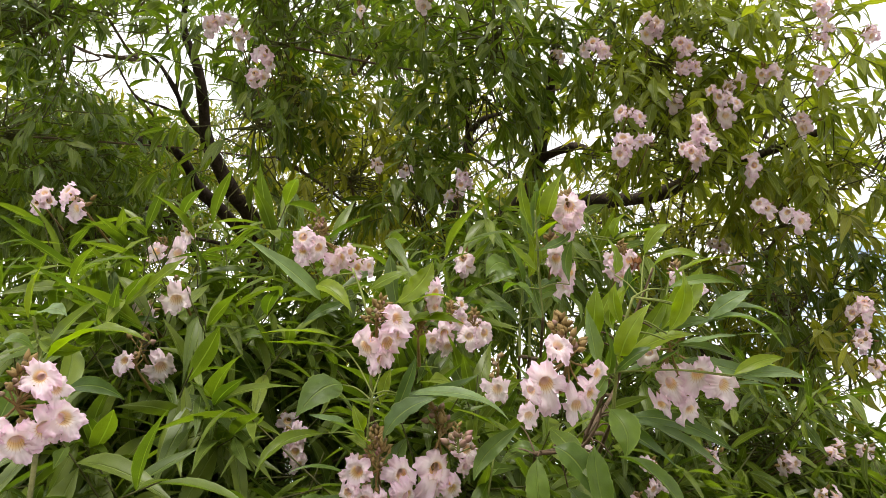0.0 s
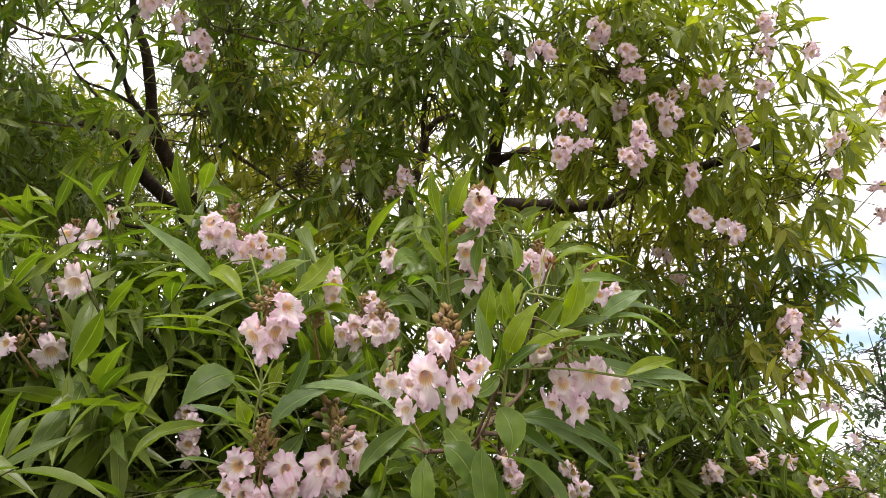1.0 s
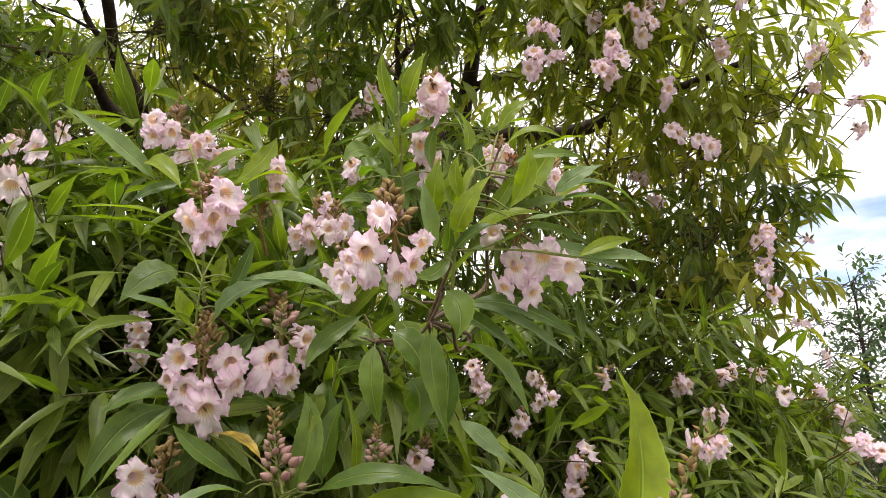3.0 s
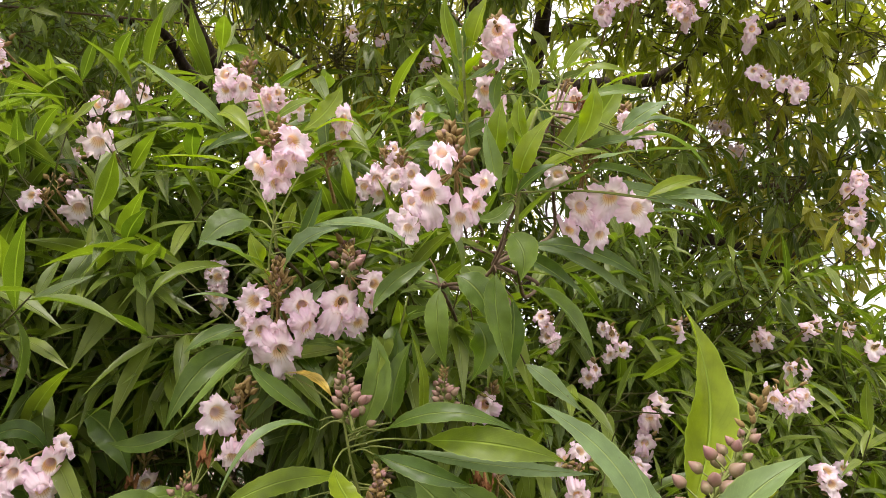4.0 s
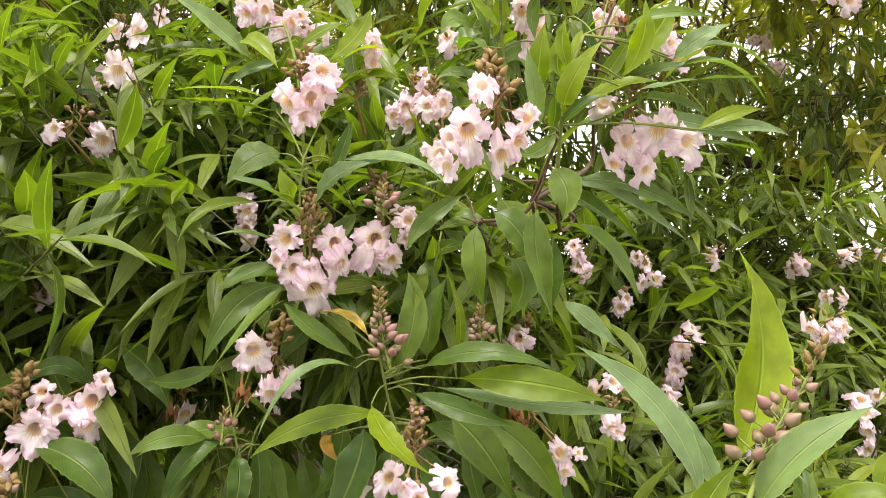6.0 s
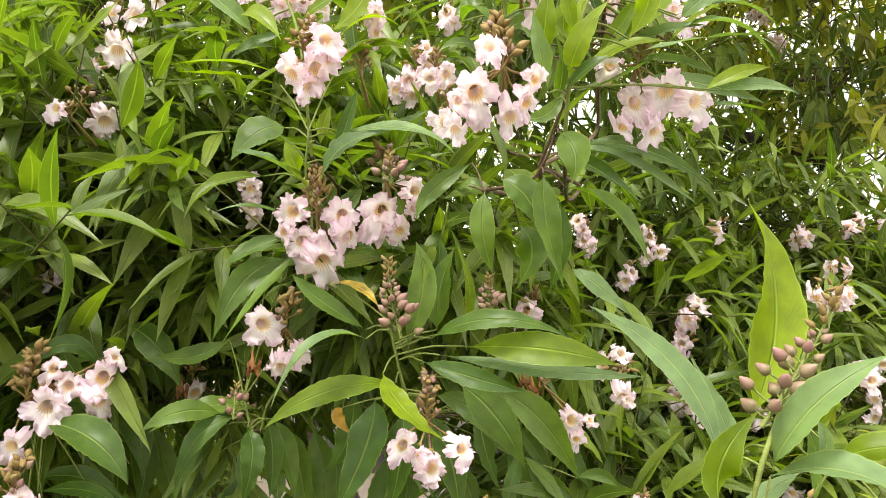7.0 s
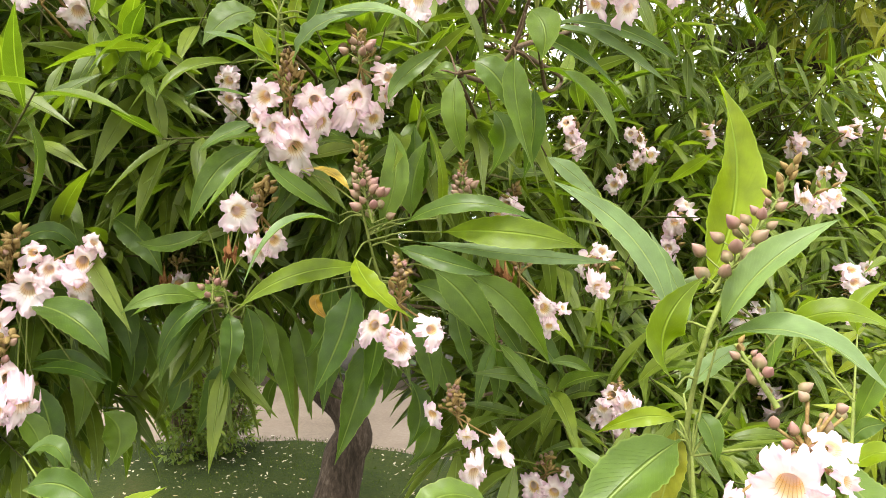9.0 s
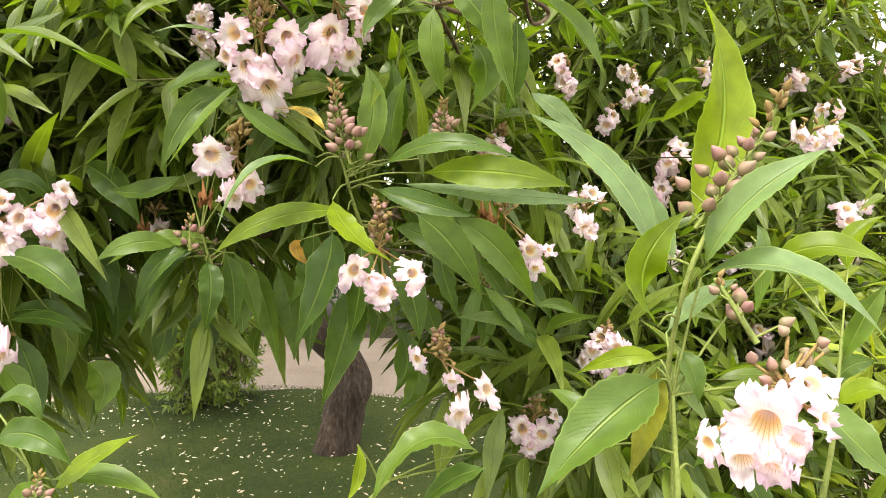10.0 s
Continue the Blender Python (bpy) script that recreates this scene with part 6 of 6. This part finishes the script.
cluster((0.269, 0.919, 1.305), (
    (0.261, 0.910, 1.314, -0.180, -0.951, 0.251, 0.0361),
    (0.279, 0.903, 1.303, 0.106, -0.992, 0.068, 0.0334),
    (0.251, 0.908, 1.298, -0.435, -0.893, -0.120, 0.0306),
), 6, 33)
cluster((0.705, 1.263, 1.399), (
    (0.697, 1.258, 1.430, -0.452, -0.889, 0.070, 0.0346),
    (0.706, 1.250, 1.391, -0.381, -0.919, -0.100, 0.0362),
    (0.704, 1.247, 1.363, -0.369, -0.887, -0.276, 0.0362),
    (0.720, 1.248, 1.447, -0.300, -0.952, 0.061, 0.0314),
), 5, 34)
cluster((-0.295, 0.486, 1.661), (
    (-0.279, 0.479, 1.681, 0.506, -0.840, 0.196, 0.0321),
    (-0.269, 0.486, 1.673, 0.745, -0.659, -0.099, 0.0256),
    (-0.263, 0.492, 1.654, 0.749, -0.625, -0.220, 0.0321),
    (-0.286, 0.480, 1.636, 0.437, -0.768, -0.469, 0.0366),
    (-0.273, 0.487, 1.646, 0.629, -0.703, -0.333, 0.0321),
    (-0.301, 0.470, 1.644, 0.270, -0.959, -0.090, 0.0321),
), 14, 35)
cluster((-0.358, 0.804, 1.746), (
    (-0.365, 0.787, 1.751, -0.182, -0.977, 0.109, 0.0288),
), 3, 36)
cluster((-0.027, 0.733, 1.764), (
    (-0.008, 0.710, 1.808, 0.207, -0.907, -0.367, 0.0315),
    (-0.008, 0.714, 1.793, 0.103, -0.732, -0.674, 0.0266),
), 4, 37)
cluster((0.039, 0.837, 1.801), (
    (0.032, 0.828, 1.788, -0.137, -0.939, -0.315, 0.0334),
    (0.051, 0.827, 1.792, 0.235, -0.884, -0.404, 0.0320),
), 6, 38)
cluster((-0.209, 0.941, 1.691), (
    (-0.204, 0.928, 1.698, 0.253, -0.948, -0.195, 0.0324),
    (-0.202, 0.933, 1.676, 0.317, -0.846, -0.428, 0.0324),
), 4, 39)

# boughs of foliage: place, half sizes, shoots, leaf length
foliage(-1.135, 1.643, 2.931, 0.45, 0.35, 0.16, 65, .082, "green", 1, 11, 0.85)
foliage(-1.154, 1.633, 2.518, 0.27, 0.35, 0.20, 59, .082, "green", 2, 11, 0.85)
foliage(-1.476, 2.728, 2.992, 0.42, 0.40, 0.17, 32, .082, "green", 3, 11, 0.85)
foliage(-1.184, 1.930, 2.395, 0.33, 0.40, 0.16, 97, .082, "green", 4, 11, 0.85)
foliage(-1.360, 3.171, 2.937, 0.42, 0.40, 0.27, 47, .082, "olive", 5, 11, 0.85)
foliage(-0.486, 1.583, 2.532, 0.15, 0.30, 0.23, 56, .082, "green", 6, 11, 0.85)
foliage(-0.402, 1.453, 2.673, 0.21, 0.30, 0.12, 55, .082, "green", 7, 11, 0.85)
foliage(-0.183, 3.032, 3.532, 0.41, 0.50, 0.29, 97, .082, "olive", 8, 11, 0.85)
foliage(0.131, 1.388, 2.658, 0.19, 0.25, 0.13, 46, .082, "green", 9, 11, 0.85)
foliage(0.115, 1.600, 2.619, 0.16, 0.25, 0.11, 34, .082, "green", 10, 11, 0.85)
foliage(-0.291, 1.966, 2.544, 0.27, 0.35, 0.20, 66, .082, "olive", 11, 11, 0.85)
foliage(-0.068, 1.731, 2.380, 0.12, 0.25, 0.14, 38, .082, "green", 12, 11, 0.9)
foliage(-0.684, 3.184, 2.881, 0.40, 0.40, 0.23, 36, .082, "olive", 13, 11, 0.85)
foliage(0.281, 2.649, 2.979, 0.29, 0.40, 0.29, 47, .082, "olive", 14, 11, 0.85)
foliage(0.414, 1.656, 2.823, 0.21, 0.30, 0.15, 39, .082, "bright", 15, 11, 0.85)
foliage(0.583, 1.564, 2.701, 0.20, 0.30, 0.16, 47, .082, "bright", 16, 11, 0.85)
foliage(0.512, 1.602, 2.484, 0.17, 0.25, 0.14, 42, .082, "bright", 17, 11, 0.85)
foliage(0.771, 1.537, 2.717, 0.22, 0.30, 0.18, 37, .082, "bright", 18, 11, 0.85)
foliage(0.706, 1.653, 2.477, 0.20, 0.30, 0.11, 33, .082, "bright", 19, 11, 0.85)
foliage(0.889, 1.604, 2.587, 0.19, 0.30, 0.19, 36, .082, "bright", 20, 11, 0.85)
foliage(1.022, 1.634, 2.434, 0.12, 0.20, 0.12, 17, .082, "bright", 21, 11, 0.85)
foliage(1.021, 1.912, 2.369, 0.18, 0.35, 0.15, 36, .082, "olive", 22, 11, 0.85)
foliage(0.907, 2.410, 2.413, 0.35, 0.40, 0.20, 32, .082, "olive", 23, 11, 0.85)
foliage(1.026, 1.868, 2.146, 0.14, 0.30, 0.16, 36, .082, "green", 24, 11, 0.85)
foliage(0.984, 1.820, 1.961, 0.15, 0.30, 0.10, 24, .082, "olive", 25, 11, 0.85)
foliage(1.042, 2.431, 2.143, 0.25, 0.40, 0.15, 26, .082, "green", 26, 11, 0.85)
foliage(0.658, 2.490, 2.698, 0.34, 0.40, 0.14, 26, .082, "olive", 27, 11, 0.85)
foliage(0.968, 1.527, 2.763, 0.11, 0.20, 0.11, 6, .082, "bright", 28, 9, 0.85)
foliage(-0.125, 1.430, 2.993, 0.98, 0.50, 0.13, 165, .082, "green", 29, 10, 0.85)
foliage(1.142, 1.588, 2.434, 0.10, 0.20, 0.14, 24, .082, "bright", 30, 11, 0.85)
foliage(1.039, 1.919, 1.626, 0.22, 0.30, 0.10, 75, .085, "bright", 31, 11, 0.85)
foliage(0.744, 1.725, 1.671, 0.24, 0.30, 0.12, 65, .085, "green", 32, 11, 0.85)
foliage(-0.580, 1.188, 1.859, 0.21, 0.25, 0.05, 52, .105, "green", 34, 11, 0.5)
foliage(-0.353, 1.091, 1.813, 0.13, 0.20, 0.08, 71, .105, "green", 35, 11, 0.5)
foliage(-0.520, 1.013, 1.738, 0.14, 0.20, 0.08, 58, .105, "green", 36, 11, 0.5)
foliage(-0.351, 1.007, 1.672, 0.17, 0.18, 0.11, 97, .105, "green", 37, 11, 0.5)
foliage(-0.436, 0.908, 1.573, 0.12, 0.18, 0.11, 65, .105, "green", 38, 11, 0.5)
foliage(-0.284, 0.969, 1.492, 0.16, 0.15, 0.06, 49, .105, "green", 39, 11, 0.5)
foliage(-0.077, 1.005, 1.613, 0.12, 0.15, 0.09, 71, .105, "green", 40, 11, 0.5)
foliage(0.060, 1.026, 1.585, 0.11, 0.15, 0.09, 58, .105, "green", 41, 11, 0.5)
foliage(-0.112, 1.210, 1.869, 0.15, 0.20, 0.09, 58, .105, "green", 42, 11, 0.5)
foliage(0.347, 1.547, 1.754, 0.17, 0.20, 0.11, 88, .085, "green", 43, 11, 0.5)
foliage(0.265, 1.371, 1.542, 0.15, 0.20, 0.12, 71, .105, "green", 44, 11, 0.5)
foliage(0.623, 1.698, 1.673, 0.25, 0.30, 0.15, 157, .085, "green", 45, 11, .6)
foliage(0.951, 1.785, 1.617, 0.25, 0.30, 0.10, 70, .085, "green", 46, 11, 0.85)
foliage(0.549, 1.567, 1.466, 0.23, 0.25, 0.15, 140, .085, "green", 47, 11, .7)
foliage(0.806, 1.522, 1.442, 0.24, 0.25, 0.16, 140, .085, "green", 48, 11, .6)
foliage(0.357, 1.465, 1.331, 0.17, 0.20, 0.14, 88, .085, "green", 50, 11, 0.5)
foliage(0.256, 1.061, 1.265, 0.08, 0.18, 0.08, 58, .105, "green", 51, 11, 0.5)
foliage(0.455, 1.261, 1.214, 0.18, 0.20, 0.12, 96, .085, "green", 52, 11, 0.5)
foliage(0.675, 1.294, 1.246, 0.20, 0.25, 0.15, 110, .085, "green", 53, 11, 0.5)
foliage(0.305, 1.033, 1.103, 0.08, 0.20, 0.08, 58, .105, "green", 54, 11, 0.5)
foliage(0.468, 1.187, 1.070, 0.25, 0.25, 0.13, 118, .085, "green", 55, 11, 0.5)
foliage(0.651, 1.130, 1.112, 0.20, 0.25, 0.20, 88, .085, "bright", 56, 11, 0.5)
foliage(0.444, 3.063, 2.746, 0.46, 0.40, 0.24, 48, .08, "green", 57, 11, .8)
foliage(-0.446, 2.778, 2.640, 0.37, 0.40, 0.15, 50, .08, "olive", 58, 11, .8)
foliage(-1.594, 3.127, 2.770, 0.91, 0.50, 0.21, 90, .085, "green", 59, 11, .8)
foliage(-1.474, 2.277, 2.626, 0.47, 0.40, 0.21, 80, .085, "green", 60, 11, .8)
foliage(-1.430, 3.283, 3.144, 0.48, 0.40, 0.26, 60, .085, "green", 61, 11, .8)
foliage(0.203, 1.485, 2.060, 0.16, 0.25, 0.13, 30, .11, "green", 62, 11, .7)
foliage(0.138, 1.522, 2.072, 0.16, 0.25, 0.09, 40, .1, "green", 63, 11, .8)
foliage(0.475, 1.766, 2.116, 0.14, 0.20, 0.09, 22, .1, "green", 64, 11, .8)
foliage(-2.036, 3.345, 3.376, 0.84, 0.40, 0.28, 110, .09, "olive", 65, 11, .8)
foliage(-1.529, 3.789, 3.234, 0.72, 0.40, 0.22, 90, .09, "olive", 66, 11, .8)
foliage(-1.275, 1.782, 3.000, 0.26, 0.30, 0.13, 40, .082, "green", 67, 11, .85)
foliage(-1.433, 2.914, 3.152, 0.35, 0.30, 0.13, 60, .085, "olive", 68, 11, .8)
foliage(-1.195, 3.290, 3.337, 0.29, 0.30, 0.16, 45, .085, "olive", 69, 11, .8)
foliage(-1.087, 1.846, 3.073, 0.23, 0.25, 0.07, 28, .082, "green", 70, 11, .85)
foliage(-1.693, 2.719, 3.244, 0.38, 0.30, 0.09, 30, .082, "olive", 71, 11, .8)
foliage(-0.293, 1.825, 2.969, 0.21, 0.30, 0.17, 28, .082, "green", 72, 11, .85)
foliage(-0.463, 2.240, 2.836, 0.23, 0.30, 0.17, 45, .082, "olive", 73, 11, .85)
foliage(0.251, 1.213, 1.316, 0.13, 0.12, 0.10, 40, .11, "green", 85, 11, 0.75)
foliage(1.250, 2.304, 2.871, 0.22, 0.30, 0.30, 14, .085, "bright", 104, 11, 0.8)
foliage(0.953, 2.125, 3.072, 0.35, 0.30, 0.30, 22, .085, "bright", 105, 11, 0.8)
foliage(-1.604, 2.726, 2.882, 0.40, 0.40, 0.22, 45, .085, "olive", 106, 11, 0.8)
# the next three stand mostly out of view, added to shade leaves beside them
foliage(-0.608, 1.007, 1.422, 0.13, 0.12, 0.10, 40, .11, "green", 120, 11, 0.75)
foliage(-0.592, 0.944, 1.272, 0.10, 0.12, 0.08, 30, .11, "green", 121, 11, 0.75)
foliage(-0.662, 1.071, 1.606, 0.14, 0.12, 0.10, 40, .11, "green", 122, 11, 0.75)
foliage(-0.525, 1.060, 1.384, 0.10, 0.10, 0.05, 22, .11, "green", 123, 11, 0.75)
foliage(-1.338, 1.821, 3.031, 0.16, 0.20, 0.10, 26, .082, "green", 130, 11, 0.8)
foliage(-1.390, 2.297, 2.891, 0.22, 0.25, 0.10, 40, .082, "green", 131, 11, 0.8)
foliage(-1.499, 2.181, 2.626, 0.20, 0.25, 0.12, 40, .082, "green", 132, 11, 0.8)
foliage(0.797, 2.043, 2.402, 0.16, 0.25, 0.13, 20, .082, "olive", 140, 11, 0.8)
foliage(1.123, 2.166, 2.417, 0.20, 0.25, 0.15, 24, .082, "olive", 141, 11, 0.8)
foliage(0.866, 2.077, 2.177, 0.18, 0.25, 0.12, 24, .082, "green", 142, 11, 0.8)
foliage(1.161, 2.206, 2.128, 0.17, 0.25, 0.12, 20, .082, "olive", 143, 11, 0.8)
foliage(0.759, 2.252, 2.323, 0.14, 0.25, 0.14, 14, .082, "olive", 144, 11, 0.8)
foliage(0.754, 1.993, 1.975, 0.16, 0.25, 0.10, 20, .082, "green", 145, 11, 0.8)
foliage(1.049, 2.123, 1.921, 0.17, 0.25, 0.10, 20, .082, "olive", 146, 11, 0.8)
foliage(-1.184, 2.078, 2.845, 0.20, 0.25, 0.10, 26, .082, "green", 150, 11, 0.8)
foliage(-1.421, 2.181, 2.626, 0.20, 0.25, 0.10, 18, .082, "green", 153, 11, 0.8)
foliage(-0.640, 1.099, 1.240, 0.06, 0.12, 0.06, 18, .11, "green", 160, 11, 0.8)
foliage(-0.638, 1.148, 1.294, 0.09, 0.12, 0.07, 16, .11, "green", 162, 11, 0.8)

# spent flowers
withered(-0.124, 0.728, 1.482, 0.1, -0.3, -0.9)
withered(-0.233, 0.821, 1.449, 0.1, -0.3, -0.9)
withered(0.137, 0.777, 1.456, 0.1, -0.3, -0.9)
withered(0.129, 0.788, 1.462, 0.1, -0.3, -0.9)
withered(0.247, 0.837, 1.884, 0.1, -0.3, -0.9)

# spikes of closed buds
bud_spike(((0.018, 0.699, 1.511), (0.011, 0.699, 1.535), (0.008, 0.698, 1.558), (0.006, 0.697, 1.580)), 40, 26, 0.0084)
bud_spike(((0.097, 0.738, 1.531), (0.095, 0.738, 1.548), (0.096, 0.738, 1.568)), 36, 26, 0.0062)
bud_spike(((0.258, 0.530, 1.465), (0.271, 0.529, 1.484), (0.287, 0.534, 1.505), (0.301, 0.539, 1.524), (0.310, 0.539, 1.545)), 32, 28, 0.0100, young)
bud_spike(((0.254, 0.419, 1.422), (0.245, 0.427, 1.439), (0.239, 0.432, 1.449)), 9, 9, 0.0068, young)
bud_spike(((-0.183, 0.937, 1.958), (-0.182, 0.927, 1.978), (-0.181, 0.917, 1.997)), 18, 18, 0.0065)
bud_spike(((-0.154, 0.796, 1.418), (-0.160, 0.796, 1.436), (-0.163, 0.797, 1.453)), 18, 18, 0.0065)
bud_spike(((-0.145, 0.738, 1.434), (-0.145, 0.741, 1.452), (-0.144, 0.743, 1.467)), 18, 18, 0.0065)
bud_spike(((-0.133, 0.488, 1.305), (-0.134, 0.491, 1.314), (-0.134, 0.495, 1.323)), 20, 14, 0.0045)
bud_spike(((-0.175, 1.136, 1.604), (-0.176, 1.133, 1.639), (-0.181, 1.130, 1.656)), 10, 10, 0.006)
bud_spike(((0.014, 0.661, 1.641), (0.014, 0.659, 1.651), (0.013, 0.656, 1.665)), 22, 22, 0.0065)
bud_spike(((0.130, 0.933, 1.353), (0.129, 0.936, 1.365), (0.128, 0.938, 1.379)), 10, 10, 0.006)
bud_spike(((-0.466, 0.992, 1.717), (-0.468, 0.986, 1.740), (-0.469, 0.982, 1.755)), 10, 10, 0.006)


# ---- farther off ----
def far_tree(name, x, y, high, spread, seed, label, kind="dark", leaves=2600, leaf=0.11, bare=0.25):
    """A many-branched tree some way off: a forking trunk and a loose crown of small leaves with gaps."""
    rng = np.random.default_rng(seed)
    root = thing(name, x, y, 0, label, "tree", "far trees")
    foot = Vector((x, y, -0.05))
    tips = []
    stem = [foot, foot + Vector((0.05, 0, high * 0.3)), foot + Vector((0.15, 0.1, high * 0.62)), foot + Vector((0.1, 0, high * 0.98))]
    v, f = tube(stem, 0.02 * high, 0.006, 8, 0.3)
    child("trunk", mesh_of("trunk", v, f, bark), root)
    line = smooth_line(stem, 8)
    for k in range(22):
        q = line[int(len(line) * (bare + (1 - bare) * 0.96 * k / 22))]
        a = k * 2.4 + rng.uniform(-0.4, 0.4)
        reach = spread * (1.0 - 0.72 * k / 22) * rng.uniform(0.6, 1.1)
        tip = q + Vector((math.cos(a) * reach, math.sin(a) * reach, reach * rng.uniform(0.25, 0.7)))
        v, f = tube((q, q.lerp(tip, 0.5) + Vector((0, 0, 0.06 * reach)), tip), 0.006 * high * (1 - 0.6 * k / 22), 0.004, 5, 0.2, 4)
        child("limb", mesh_of("limb", v, f, bark), root)
        tips += [q.lerp(tip, s) for s in (0.4, 0.55, 0.7, 0.85, 1.0)]
    tips.append(line[-1])
    spots = np.array([tuple(t) for t in tips])
    per = 6
    count = leaves // per
    pick = spots[rng.integers(0, len(spots), count)]
    jig = rng.normal(0, 1, (count, 3)) * spread * np.array([0.13, 0.13, 0.10])
    axis = unit(unit(jig) + np.array([0, 0, 0.5]))
    base, way, face, size = spray_leaves(rng, pick + jig, axis, np.full(count, 0.2), per, leaf, 0.25)
    leaf_cloud("crown", base, way, face, size, size * 0.42, rng.uniform(0, 0.3, len(size)), crown_kinds[kind], root, rows=3)
    rods([(p, p + j, 0.006, 0.003) for p, j in zip(pick, jig)], bark, "twig", root)
    return root


def bush(name, x, y, high, spread, seed, label, kind, count=300, leaf=0.06, category="shrub", group=""):
    """A rounded bush: stems from one foot, leafy all over."""
    rng = np.random.default_rng(seed)
    root = thing(name, x, y, 0.03, label, category, group)
    ends = []
    for k in range(9):
        a = k * 2.4
        tip = np.array([x + spread * 0.55 * math.cos(a) * rng.uniform(0.3, 1), y + spread * 0.55 * math.sin(a) * rng.uniform(0.3, 1), high * rng.uniform(0.6, 0.95)])
        ends.append((np.array([x + 0.03 * math.cos(a), y + 0.03 * math.sin(a), -0.03]), tip, 0.009, 0.004))
    stems = np.array([e[1] for e in ends])
    ways = unit(rng.normal(size=(count, 3)))
    far = rng.uniform(0.1, 1.0, count) ** 0.5
    foot = np.array([x, y, high * 0.52]) + ways * far[:, None] * np.array([spread * 0.5, spread * 0.5, high * 0.46]) * (1 + 0.2 * np.sin(ways[:, :1] * 7 + seed))
    near = stems[np.argmin(((foot[:, None] - stems[None]) ** 2).sum(-1), axis=1)]
    ends += [(a * 0.5 + b * 0.5, b, 0.003, 0.002) for a, b in zip(near, foot)]
    rods(ends, twig_brown, "stem", root)
    axis = unit(ways + np.array([0, 0, 0.6]) + rng.normal(0, 0.3, (count, 3)))
    base, way, face, size = spray_leaves(rng, foot, axis, np.full(count, leaf * 1.6), 8, leaf, 0.2)
    leaf_cloud("leaves", base, way, face, size, size * 0.4, rng.uniform(0, 0.3, len(size)), crown_kinds[kind], root, rows=2)
    return root


# the crown beyond, over the lawn; its unseen top boughs are added for shade
for k, (x, y, z, r) in enumerate(((-0.3, 4.0, 3.3, 0.9), (0.7, 3.7, 3.2, 0.8), (-1.5, 5.0, 2.6, 0.9), (0.1, 5.0, 2.7, 0.9), (-2.2, 3.9, 2.2, 0.6), (-0.6, 3.0, 4.3, 0.8), (0.9, 2.6, 4.2, 0.9), (-2.2, 2.6, 4.3, 0.8), (-1.6, 3.6, 4.9, 1.0), (-0.4, 4.0, 4.8, 1.0), (-2.7, 4.4, 4.5, 0.9), (-1.1, 5.0, 4.5, 0.9), (-2.4, 3.2, 5.0, 0.9))):
    foliage(x, y, z, r, r, r * 0.6, 95, 0.12, "olive" if k < 4 else "green", 200 + k, 10, 0.7)

bush("shrub", -1.81, 4.55, 0.78, 0.60, 3, "small leafy green shrub with thin stems on the lawn edge", "green", 900, 0.06)
for k in range(9):
    x = -7.6 + 1.15 * k
    bush("hedge_bush", x, 7.25 + 0.2 * math.sin(k * 2.1) - 0.04 * x, 2.3 + 0.3 * math.sin(k * 1.3), 1.7, 20 + k, "dense dark green hedge bush beyond the sandy path", "dark", 460, 0.11, group="hedge bushes beyond the path")
far_tree("tree", 5.2, 7.35, 3.5, 0.95, 4, "slender open tree with small dull green leaves", "dark", 1900, 0.11, 0.25)
far_tree("tree", 6.75, 8.0, 3.65, 1.5, 9, "slender open tree with small dull green leaves", "dark", 2600, 0.12, 0.2)
for k, (x, y, high) in enumerate(((3.4, 8.6, 2.3), (4.5, 8.0, 2.35), (5.3, 7.0, 2.25), (6.2, 6.6, 2.5), (6.9, 5.6, 2.3), (7.4, 6.9, 2.8), (7.6, 4.4, 2.4))):
    bush("far_bush", x, y, high, 1.7, 40 + k, "dull green bush in front of the sky", "dark", 460, 0.10, group="far bushes")
